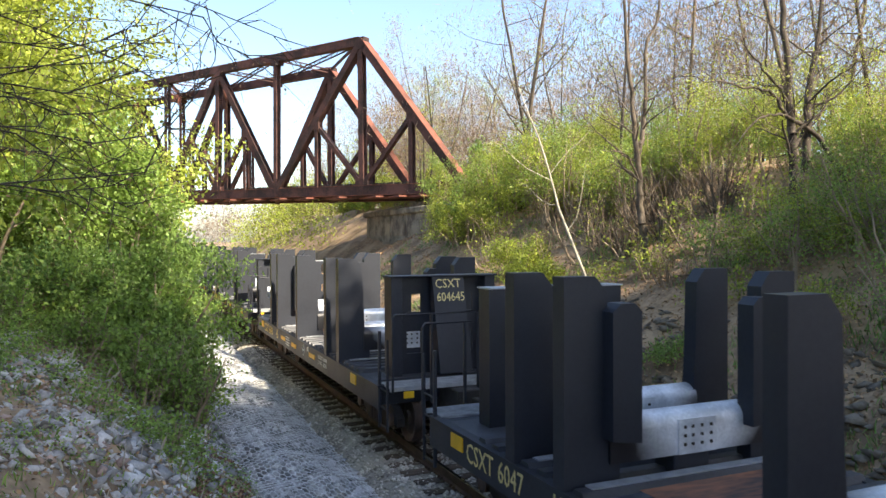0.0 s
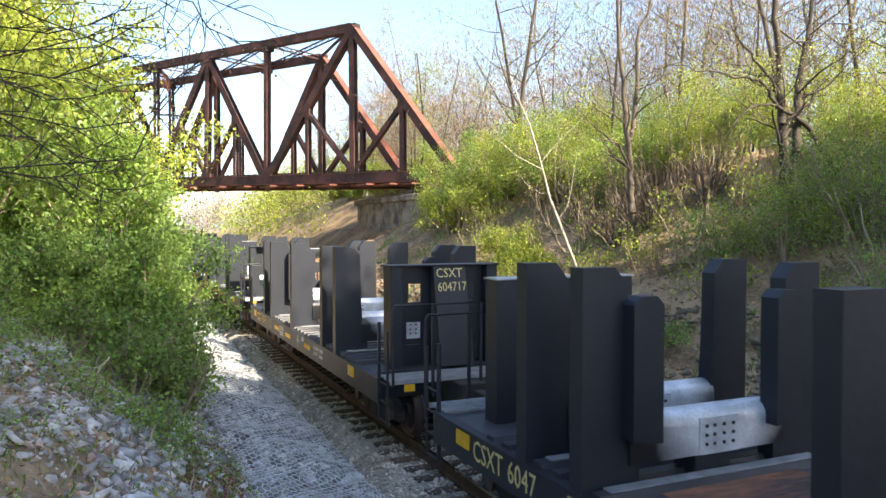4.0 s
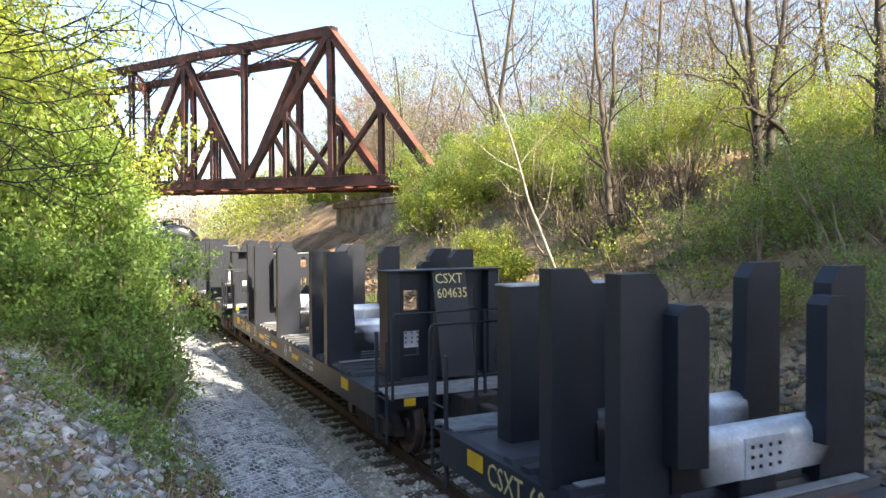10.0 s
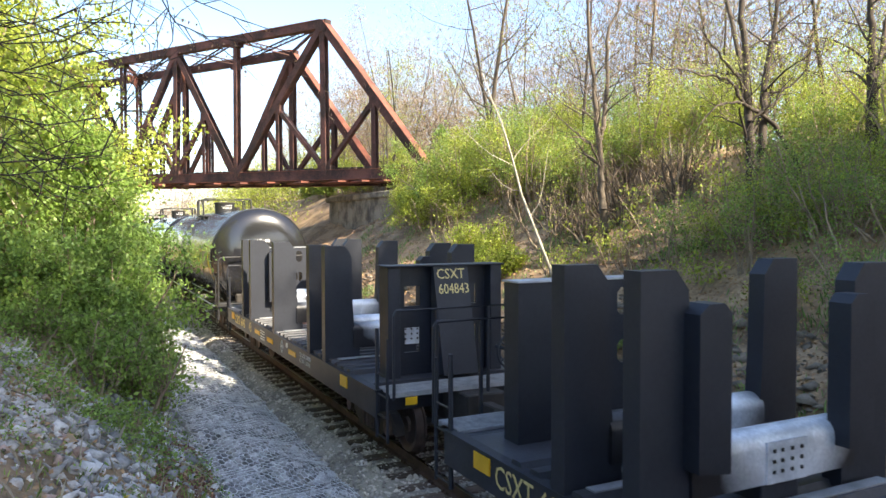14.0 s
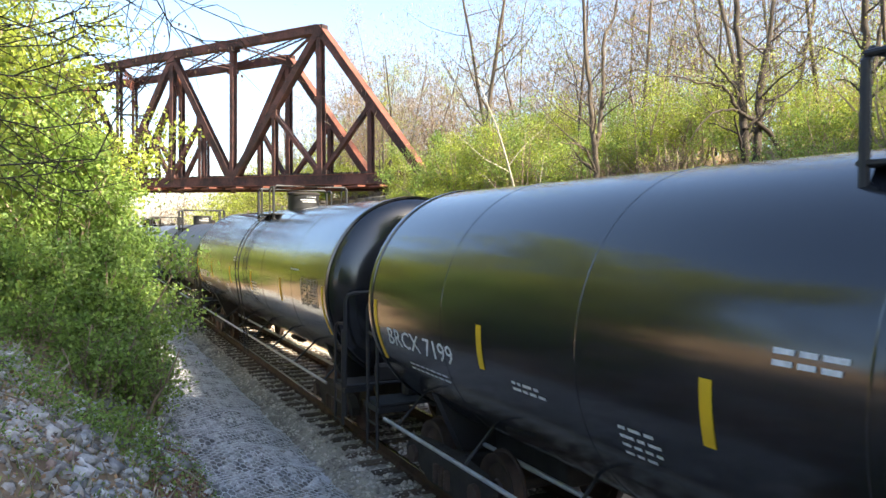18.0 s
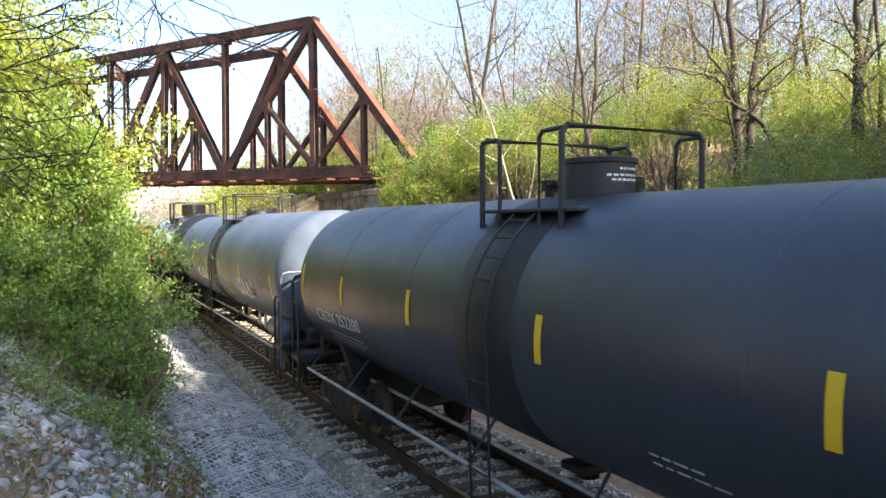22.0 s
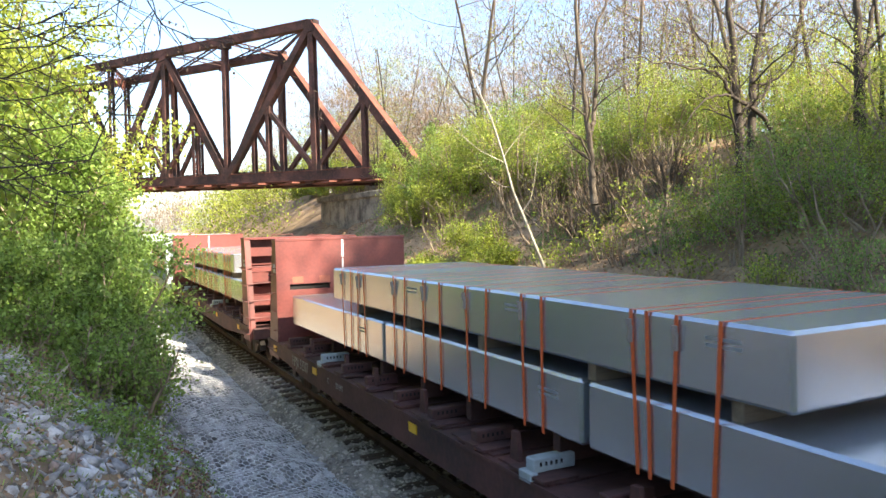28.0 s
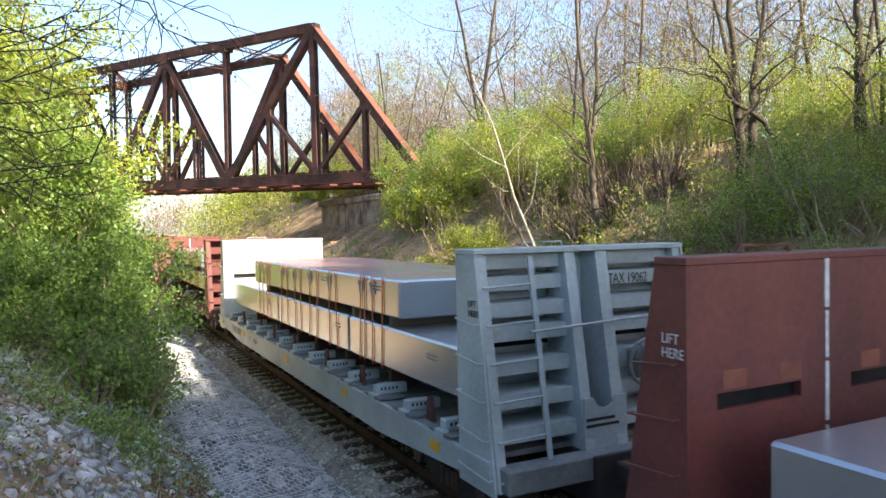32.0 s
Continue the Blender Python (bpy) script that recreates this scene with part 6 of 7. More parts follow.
# a bare budding tree reaches over the view
over = thing("tree", "budding tree with bare drooping branches over the bank", "tree", at=(-8.6, 6.2, float(ground_height(-8.6, 6.2)) - 0.1))
orng = np.random.default_rng(8)
osegs, otips = grow((0, 0, 0), 7.5, 0.11, orng, (0.02, 0.02), first=0.4, kids=(7, 5, 4), spread=0.8, ratio=0.4)
zb = -float(ground_height(-8.6, 6.2))
for k, (z0, pts) in enumerate(((4.0, ((1.2, 0.3, 5.95), (2.4, 0.5, 6.05), (3.6, 0.6, 5.85), (4.7, 0.7, 5.55))), (3.6, ((1.1, 0.5, 5.5), (2.0, 0.8, 5.65), (3.1, 1.0, 5.35), (3.9, 1.2, 5.05))), (3.2, ((1.0, 0.7, 5.2), (1.8, 1.0, 5.1), (2.8, 1.3, 4.85))), (3.0, ((1.0, 1.2, 4.7), (1.9, 1.7, 4.6), (2.9, 2.3, 4.5))),
        (3.4, ((2.2, 0.5, 4.1), (3.45, 0.56, 4.25), (3.6, 0.56, 4.6), (3.84, 0.54, 4.9), (4.03, 0.53, 5.26), (4.05, 0.52, 5.5))), (4.2, ((2.6, 0.2, 5.7), (3.91, 0.24, 5.55), (4.02, 0.23, 5.35), (4.27, 0.19, 5.25), (4.57, 0.14, 5.27))),
        (3.4, ((1.5, -0.1, 4.6), (2.54, -0.09, 4.89), (2.86, -0.05, 5.01), (3.12, -0.04, 5.11), (3.64, -0.05, 5.32))), (3.2, ((1.5, -0.3, 4.8), (2.56, -0.29, 4.77), (2.9, -0.25, 4.74), (3.12, -0.24, 4.83), (3.41, -0.24, 4.97))),
        (2.9, ((1.5, -0.4, 4.5), (2.55, -0.49, 4.44), (2.85, -0.46, 4.40), (3.09, -0.44, 4.36), (3.43, -0.44, 4.43), (3.59, -0.44, 4.53))), (2.5, ((1.5, -0.5, 4.1), (2.6, -0.68, 4.03), (2.86, -0.66, 3.99), (3.06, -0.64, 4.02), (3.23, -0.64, 4.05))),
        (3.0, ((1.6, -0.3, 4.6), (2.6, -0.38, 4.41), (2.9, -0.35, 4.19), (3.11, -0.34, 4.0), (3.35, -0.34, 3.89))), (3.6, ((1.5, 0.1, 5.1), (2.52, 0.11, 5.16), (2.84, 0.15, 5.15), (3.15, 0.16, 5.26), (3.4, 0.16, 5.42))),
        (3.1, ((1.5, -0.2, 4.7), (2.6, -0.28, 4.68), (2.87, -0.25, 4.58), (3.08, -0.24, 4.61), (3.35, -0.24, 4.69))), (3.8, ((1.8, 0.7, 5.0), (3.18, 0.76, 5.22), (3.49, 0.76, 5.45), (3.72, 0.75, 5.63))))):
    chain = [(0.0, 0.0, z0)] + [(x, y, z + zb) for x, y, z in pts]
    for i in range(len(chain) - 1):
        r0 = (0.010 if k < 4 else 0.007) * (1 - i / len(chain)) + 0.003
        osegs.append((chain[i], chain[i + 1], r0, r0 * 0.75))
        for j in range(7 if k < 4 else 3 if i else 0):
            p = Vector(chain[i]).lerp(Vector(chain[i + 1]), orng.uniform(0.1, 1))
            d = (Vector(chain[i + 1]) - Vector(chain[i])).normalized() * 0.6 + Vector(orng.normal(0, 0.45, 3))
            for s_ in range(3):
                q = p + d.normalized() * orng.uniform(0.12, 0.28)
                osegs.append((tuple(p), tuple(q), 0.0055 - 0.0012 * s_, 0.0043 - 0.0012 * s_))
                otips.append(q)
                d = d + Vector(orng.normal(0, 0.3, 3)) + Vector((0, 0, -0.12))
                p = q
part("trunk", limb_mesh("trunk", osegs, M_BARKDK), M_BARKDK, over, "dark trunk and drooping twigs")
ot = np.array([tuple(p) for p in otips])
tagged(part("bud_mass", leaf_mesh("bud_mass", ot[orng.integers(0, len(ot), 1500)] + orng.normal(0, 0.03, (1500, 3)), 0.02, M_BUD, orng), M_BUD, over, "small dark hanging buds"), kind="stuff")

# trees of the right-hand bank
BARE = "bare spring tree on the bank"
crooked_tree((8.5, 17.1), (
    (((0, 0, 0), (-0.16, 0, 1.65), (-0.3, 0, 3.13), (-0.51, 0, 4.92), (-0.71, 0, 7.0), (-0.8, 0, 9.5)), 0.135, 0.03, 13),
    (((-0.28, 0, 3.0), (-0.1, 0.05, 3.5), (0.1, 0.1, 4.64), (0.14, 0.1, 6.3), (0.53, 0.1, 7.15), (0.8, 0.1, 9.3)), 0.095, 0.025, 11),
    (((-0.2, 0, 2.3), (-0.9, -0.3, 3.0), (-1.9, -0.5, 3.1)), 0.04, 0.01, 4)), 21, M_BARK, M_BUD, 900, 0.03, "forked grey-brown tree on the bank, still bare")
tree((6.25, 16.4), 6.4, 0.05, 22, M_BIRCH, label="thin pale leaning sapling on the bank", lean=(-0.18, 0.1), first=0.3, kids=(7, 4, 3), levels=4, ratio=0.34)
crooked_tree((9.9, 13.0), (
    (((-0.1, 0, 0), (-0.16, 0, 1.7), (-0.3, 0, 2.96), (-0.47, 0.05, 5.04), (-0.55, 0.1, 7.5)), 0.16, 0.05, 9),
    (((0.15, 0.1, 0), (0.33, 0.1, 1.9), (0.39, 0.1, 3.3), (0.57, 0.1, 4.3), (0.87, 0.15, 5.2), (1.1, 0.2, 7.5)), 0.135, 0.04, 10),
    (((2.0, 0, 1.05), (0.65, 0, 2.45), (-0.56, -0.1, 2.95), (-1.07, -0.15, 3.41), (-2.24, -0.2, 3.5), (-4.02, -0.3, 3.56)), 0.085, 0.012, 12),
    (((-0.56, -0.1, 2.95), (-1.7, -0.3, 2.74), (-2.62, -0.4, 1.95)), 0.045, 0.01, 6),
    (((-0.33, 0, 3.2), (-1.5, -0.3, 3.91), (-2.6, -0.5, 4.6)), 0.05, 0.01, 6),
    (((0.4, 0.1, 3.2), (1.2, -0.2, 3.6), (2.2, -0.3, 4.6)), 0.045, 0.01, 6)), 23, M_BARKDK, M_LEAFY, 2200, 0.03, "dark gnarled twin-stemmed tree with first leaves")
tree((11.9, 30.4), 10.5, 0.16, 24, M_BARK, M_BUD, 900, 0.05, 0.3, BARE, first=0.3, kids=(11, 6, 4, 3), levels=5, ratio=0.36)
crooked_tree((12.1, 11.5), (
    (((0, 0, 0), (0.07, 0, 1.5), (0.05, 0, 2.6), (0.0, 0, 4.2), (0.2, 0.1, 7.0)), 0.17, 0.05, 10),
    (((0.05, 0, 2.0), (0.6, 0.1, 2.9), (1.0, 0.2, 4.4), (1.3, 0.2, 6.4)), 0.09, 0.03, 8)), 25, M_BARKDK, M_LEAFY, 1800, 0.032, BARE)
brng = random.Random(77)
for i in range(44):
    y = brng.uniform(11, 80)
    x = brng.uniform(11.8, 27) + max(0, (y - 40) * 0.06)
    tree((x, y), brng.uniform(8.5, 14), brng.uniform(0.05, 0.11), 100 + i, M_BARK if i % 3 else M_BARKDK, M_BUD if i % 3 else M_LEAFY, 3600, 0.026 + 0.0005 * y, 0.30, BARE + (" with rusty buds" if i % 2 else " with a few new leaves"), kids=(11, 6, 4, 2), first=0.22, levels=5 if y < 45 else 4, ratio=0.37)
for i in range(95):
    y = brng.uniform(8, 72)
    x = 8.6 + brng.uniform(0, 1) ** 0.9 * 12
    if (14 < y < 26 and x < 9.8) or (y > 33 and x < 13.5) or (y < 14 and x < 10.8):
        continue
    shrub((x, y), brng.uniform(1.6, 4.0), brng.uniform(2.2, 4.0), 300 + i, (M_LEAFY, M_LEAFG, M_LEAFY, M_LEAFY)[i % 4] if y > 13 else (M_LEAFG, M_LEAFY)[i % 2], 5200 if y < 16 else 6400 if y < 30 else 5600, 0.026 + 0.0009 * y if y < 30 else 0.068, 7, GREEN)
# low shrubs down the bank's face
for i, (x, y, h, w) in enumerate(((6.8, 20.5, 1.2, 1.8), (7.4, 22.5, 1.3, 2.0), (6.2, 24.0, 0.9, 1.5), (9.4, 29.0, 2.2, 2.6), (7.6, 11.2, 2.2, 2.4), (8.4, 9.4, 2.4, 2.6), (7.0, 8.0, 1.8, 2.2), (6.6, 9.8, 1.3, 1.8), (7.6, 13.2, 1.6, 2.0), (8.8, 11.6, 2.6, 2.6), (6.0, 6.8, 1.4, 1.8), (8.2, 7.0, 2.4, 2.6), (5.4, 12.0, 0.7, 1.3))):
    shrub((x, y), h, w, 500 + i, M_LEAFY if 19 < y < 40 else (M_LEAFG, M_LEAFY)[i % 2], 4600 if y > 16 else 1500, 0.026 + 0.0012 * y, 7, GREEN)
for i in range(10):
    shrub((brng.uniform(9.8, 12.8), brng.uniform(20, 35)), brng.uniform(2.4, 4.4), brng.uniform(2.2, 3.4), 560 + i, (M_LEAFY, M_LEAFG)[i % 2], 4200, 0.052, 8, "airy yellow-green shrub in spring leaf on the bank")
for i in range(5):
    shrub((brng.uniform(11.0, 14.0), brng.uniform(14, 25)), brng.uniform(2.2, 3.4), brng.uniform(2.6, 3.8), 620 + i, (M_LEAFY, M_LEAFY, M_LEAFG)[i % 3], 5200, 0.044, 8, "airy yellow-green shrub in spring leaf on the bank")
crng = random.Random(5)
for i in range(26):
    y = crng.uniform(8.5, 15.0)
    x = crng.uniform(7.6, 13.5)
    if x < 0.66 * y:
        continue
    shrub((x, y), crng.uniform(1.2, 2.4), crng.uniform(2.0, 3.2), 700 + i, (M_LEAFG, M_LEAFY)[i % 2], 2300, 0.036, 8, "airy fresh-green shrub spread over the bank")
for i in range(16):
    shrub((crng.uniform(10.2, 14.5), crng.uniform(17, 34)), crng.uniform(2.0, 3.8), crng.uniform(2.4, 3.6), 740 + i, (M_LEAFY, M_LEAFG)[i % 2], 4600, 0.046, 9, "airy yellow-green shrub in spring leaf on the bank")
# green verge left of the track past the thicket
for i in range(16):
    shrub((crng.uniform(-5.6, -3.9), 27.5 + 2.0 * i), crng.uniform(1.3, 2.0), crng.uniform(2.2, 2.8), 830 + i, (M_LEAFY, M_LEAFG)[i % 2], 3400, 0.07, 7, "low leafy green shrub in spring foliage beside the track")
for i in range(14):
    shrub((crng.uniform(-8.0, -6.2), 30 + 2.6 * i), crng.uniform(3.0, 4.2), crng.uniform(3.0, 4.0), 800 + i, (M_LEAFY, M_LEAFG)[i % 2], 5200, 0.085, 8, "leafy green shrub in fresh spring foliage beside the track")
# undergrowth on the near bank abreast of the viewpoint
for i, (x, y) in enumerate(((-9.2, 4.6), (-9.6, 1.8), (-9.0, -0.8), (-9.8, -3.4), (-11.5, 3.2), (-11.8, -0.6), (-8.6, -5.6))):
    shrub((x, y), 3.0 + 0.3 * (i % 3), 3.0, 580 + i, (M_LEAFY, M_LEAFG)[i % 2], 6000, 0.085, 8, "leafy green shrub in fresh spring foliage on the bank")
# unseen shrubs, added so that the glossy tanks mirror something darker than soil
for i, (x, y) in enumerate(((-8.0, 1.6), (-7.8, -0.6), (-8.2, -2.6), (-7.2, -4.2), (-8.4, 3.4), (-6.4, -6.0), (-9.0, -6.8), (-7.8, -8.4))):
    shrub((x, y), 1.5 + 0.2 * (i % 3), 2.4, 860 + i, M_LEAFD, 5000, 0.07, 7, "low green shrub added out of view to darken reflections")
# leafless brush and fallen branches
for i, (x, y, h, w) in enumerate(((8.2, 19.2, 1.8, 3.2), (9.2, 20.6, 2.2, 3.4), (9.6, 18.2, 2.0, 3.2), (8.8, 15.2, 1.9, 3.0), (9.4, 23.6, 2.4, 3.4), (7.6, 25.6, 1.7, 2.8), (10.2, 15.8, 2.2, 3.0), (7.2, 18.0, 1.1, 2.4), (8.8, 29.5, 2.2, 3.0), (9.6, 34.5, 2.4, 3.0), (7.4, 14.6, 1.0, 2.2), (6.9, 12.2, 0.9, 2.0), (8.0, 21.8, 1.5, 2.8), (8.6, 17.6, 1.6, 2.8), (10.4, 19.4, 2.2, 3.2), (9.0, 26.8, 2.0, 3.0), (10.8, 22.2, 2.4, 3.2), (7.8, 16.0, 1.2, 2.4), (10.6, 25.2, 2.4, 3.2), (9.8, 13.8, 1.8, 2.6), (11.2, 17.4, 2.2, 3.0), (11.5, 28.0, 2.6, 3.2))):
    shrub((x, y), h, w, 600 + i, M_LEAFY if i % 2 else M_BUD, 420 if i % 2 else 200, 0.06 if i % 2 else 0.03, 8, "leafless tangle of brown brush on the bank", "bare brush on the bank")

# heaps of dead branches caught on the slope
for i, (x, y, h, w) in enumerate(((9.6, 17.6, 1.9, 3.0), (10.3, 18.6, 2.1, 3.2), (9.0, 19.6, 1.6, 2.8), (10.8, 16.6, 2.0, 3.0), (8.6, 18.4, 1.2, 2.4), (9.8, 21.4, 1.8, 2.8), (11.3, 19.8, 2.2, 3.0))):
    shrub((x, y), h, w, 660 + i, M_BUD, 0, 0.03, 22, "heap of dead brown branches lying on the slope", "heaps of dead branches", M_BARK)
for i, (x, y, h, w) in enumerate(((9.7, 34.2, 2.6, 2.8), (10.6, 36.5, 3.0, 3.0), (9.2, 31.0, 1.8, 2.4))):
    shrub((x, y), h, w, 680 + i, M_LEAFY, 5200, 0.06, 9, "airy yellow-green shrub in spring leaf on the bank")

# leaf litter, stones and weeds
def scatter(rng, n, x0, x1, y0, y1, bias=1.4, lift=0.01):
    y, x = near_y(rng, n, y0, y1, bias), rng.uniform(x0, x1, n)
    return np.stack([x, y, ground_height(x, y) + lift], -1)


lr = np.random.default_rng(40)
tagged(new("leaf_litter", leaf_mesh("leaf_litter", scatter(lr, 60000, 3.6, 13, 5, 50, 1.3, 0.02), 0.055, M_DEADLEAF, lr, 1.4, 0.45)), "fallen brown leaves covering the bank", "leaf litter", kind="stuff")
tagged(new("leaf_litter", leaf_mesh("leaf_litter", scatter(lr, 6000, -6.5, -3.6, 2.5, 14, 1.3, 0.02), 0.035, M_DEADLEAF, lr, 1.4, 0.45)), "fallen brown leaves between the stones", "leaf litter", kind="stuff")
def drifts(rng, n, x0=-9.5, x1=-4.9, y0=-2.5, y1=13.5):
    """Places on the near bank where stones lie thickest, thinning out towards the brush and the track."""
    p = scatter(rng, n * 4, x0, x1, y0, y1, 1.0, 0.0)
    k = 0.5 + 0.35 * np.sin(p[:, 0] * 2.1 + p[:, 1] * 0.9) + 0.30 * np.sin(p[:, 0] * 4.7 - p[:, 1] * 2.3 + 1.0)
    k = k * (1 - 0.75 * smooth_step(5.5, 10.5, p[:, 1])) * (1 - 0.7 * smooth_step(-5.7, -4.9, p[:, 0]))
    return p[rng.random(len(p)) < np.clip(k, 0.06, 1)][:n]


def drift_stones(name, n, size, mat, seed, label):
    count = len(drifts(np.random.default_rng(seed), n))
    return tagged(new(name, stones(name, count, lambda r, m: drifts(r, n), size, mat, seed)), label, "rubble", kind="stuff")


drift_stones("rubble", 15000, (0.018, 0.055), M_LIME, 41, "pale broken limestone rubble on the bank")
drift_stones("rubble", 2600, (0.05, 0.115), M_LIME, 42, "pale larger limestone pieces on the bank")
drift_stones("rubble", 1500, (0.025, 0.07), M_PINK, 55, "pinkish weathered stones among the rubble")
drift_stones("rubble", 1400, (0.03, 0.09), M_ROCK, 56, "dark earthy stones among the rubble")
tagged(new("rubble", stones("rubble", 2400, lambda r, n: scatter(r, n, -5.4, -3.8, 2.2, 15, 1.2, 0.0), (0.03, 0.12), M_GABION, 49)), "scattered grey stones on bare soil", "rubble", kind="stuff")
tagged(new("bank_rocks", stones("bank_rocks", 1500, lambda r, n: scatter(r, n, 3.7, 6.6, 6, 40, 1.4, 0.0), (0.06, 0.24), M_ROCK, 43, 0.4)), "broken rock ledges at the foot of the bank", "rocks", kind="stuff")


def blades(name, n, place, tall, mat, seed, label, cat, wide=0.07):
    """Grass blades and weed leaves: narrow bent strips."""
    rng = np.random.default_rng(seed)
    p = place(rng, n)
    a, h = rng.uniform(0, 6.28, n), rng.uniform(0.4, 1.0, n) * tall
    out = np.stack([np.cos(a), np.sin(a), 0 * a], -1) * (h * rng.uniform(0.2, 0.8, n))[:, None]
    w = np.stack([-np.sin(a), np.cos(a), 0 * a], -1) * (h * wide)[:, None]
    up = np.stack([0 * a, 0 * a, h], -1)
    v = np.stack([p - w, p + w, p + out * 0.4 + up * 0.65 + w * 0.8, p + out + up], 1)
    return tagged(new(name, mesh_np(name, v.reshape(-1, 3), np.arange(4 * n).reshape(n, 4), mat)), label, cat, kind="stuff")


def patches(n_patch, x0, x1, y0, y1, spread):
    def place(rng, n):
        cx, cy = rng.uniform(x0, x1, n_patch), near_y(rng, n_patch, y0, y1, 1.2)
        k = rng.integers(0, n_patch, n)
        x, y = cx[k] + rng.normal(0, spread, n), cy[k] + rng.normal(0, spread, n)
        return np.stack([x, y, ground_height(x, y)], -1)
    return place


def sprigs(name, n, place, tall, size, mat, seed, label):
    """Low leafy weeds: small leaves held over the soil in loose tufts."""
    rng = np.random.default_rng(seed)
    p = place(rng, n)
    p[:, 2] += rng.random(n) ** 1.5 * tall
    return tagged(new(name, leaf_mesh(name, p, size, mat, rng, 1.5, 0.6)), label, "weeds", kind="stuff")


sprigs("weeds", 12000, patches(62, -7.4, -4.5, 8.0, 12.5, 0.22), 0.34, 0.029, M_LEAFG, 44, "small green leafy weeds among the stones")
sprigs("weeds", 2600, patches(30, -7.0, -4.3, 4.6, 8.0, 0.10), 0.10, 0.020, M_LEAFG, 57, "small green leafy weeds among the stones")
sprigs("weeds", 2000, patches(16, -4.4, -3.0, 6.5, 13, 0.13), 0.22, 0.024, M_LEAFD, 58, "small green leafy weeds along the stone mattress")
# unseen strip: stones and weeds added here to darken the tanks' lower reflections
def beside_track(rng, n):
    x, y = rng.uniform(-5.0, -2.1, n), rng.uniform(-8.0, 4.3, n)
    return np.stack([x, y, ground_height(x, y)], -1)


tagged(new("rubble", stones("rubble", 2600, beside_track, (0.04, 0.13), M_ROCK, 62)), "dark stones added out of view to darken the tank reflections", "rubble", kind="stuff")
sprigs("weeds", 26000, beside_track, 0.30, 0.055, M_LEAFD, 63, "low green weeds added out of view to darken the tank reflections")
vine = np.random.default_rng(59)
tagged(new("leaf_litter", leaf_mesh("leaf_litter", scatter(vine, 5200, -4.7, -3.9, 4.0, 10.5, 1.2, 0.03), 0.030, M_VINE, vine, 1.5, 0.7)), "reddish-brown dead vines and leaves beside the stone mattress", "leaf litter", kind="stuff")
blades("weeds", 1300, patches(60, -7, -4.2, 5.5, 13.5, 0.12), 0.10, M_LEAFG, 60, "green grass tufts among the stones", "weeds")
blades("weeds", 500, patches(20, -4.3, -2.6, 6, 20, 0.10), 0.17, M_LEAFG, 45, "green weeds along the stone mattress", "weeds")
blades("dry_grass", 220, patches(80, -5.8, -3.9, 5, 14, 0.25), 0.26, M_BIRCH, 46, "dry grass stalks among the stones", "dry grass", 0.018)
blades("weeds", 10000, patches(110, 4, 11, 6, 40, 0.35), 0.2, M_LEAFD, 47, "green ground ivy over the bank", "weeds")
for x, y in ((-4.75, 6.35), (-4.68, 6.42), (-5.0, 6.6)):
    z = float(ground_height(x, y)) + 0.07
    f = new("dandelion", Shape().tube([(0, 0, -0.09), (0, 0, 0.0)], 0.003, 5).lathe([(0.0, 0.0), (0.028, 0.004), (0.02, 0.012), (0.0, 0.014)], 10).mesh("dandelion", M_DANDY))
    f.location = (x, y, z)
    f.rotation_euler = (1.2, 0, 0.3)
    tagged(f, "yellow dandelion flower among the stones", "flower", "dandelions")
srng = random.Random(12)
for i in range(14):
    x, y = srng.uniform(-5.6, -3.9), srng.uniform(6, 12)
    a, L = srng.uniform(0, 3.1), srng.uniform(0.4, 1.1)
    pts = [(x + math.cos(a) * L * k / 3 + srng.uniform(-0.03, 0.03), y + math.sin(a) * L * k / 3, float(ground_height(x + math.cos(a) * L * k / 3, y + math.sin(a) * L * k / 3)) + 0.03 + 0.05 * (k % 2)) for k in range(4)]
    tagged(new("stick", Shape().tube(pts, srng.uniform(0.006, 0.014), 5, 0.004).mesh("stick", M_BIRCH if i % 2 else M_TWIG)), "dry fallen stick on the stones", "stick", "fallen sticks")
for i in range(16):
    x, y = srng.uniform(4.5, 9.5), srng.uniform(12, 26)
    a, L = srng.uniform(0, 3.1), srng.uniform(1.0, 2.6)
    pts = [(x + math.cos(a) * L * k / 3, y + math.sin(a) * L * k / 3, float(ground_height(x + math.cos(a) * L * k / 3, y + math.sin(a) * L * k / 3)) + 0.06 + 0.1 * (k % 2)) for k in range(4)]
    tagged(new("fallen_branch", Shape().tube(pts, srng.uniform(0.015, 0.04), 6, 0.008).mesh("fallen_branch", M_BARK)), "grey fallen branch on the bank", "branch", "fallen branches")

# the wire-covered stone mattress along the track
def mattress_height(x, y):
    k = (-x - 1.95) / 1.9
    return -0.22 + 0.50 * k + 0.10 * np.sin(np.clip(k, 0, 1) * np.pi) + 0.03 * np.sin(y * 2.1 + x * 3) + 0.025 * np.sin(y * 5.3 - x * 4.1)


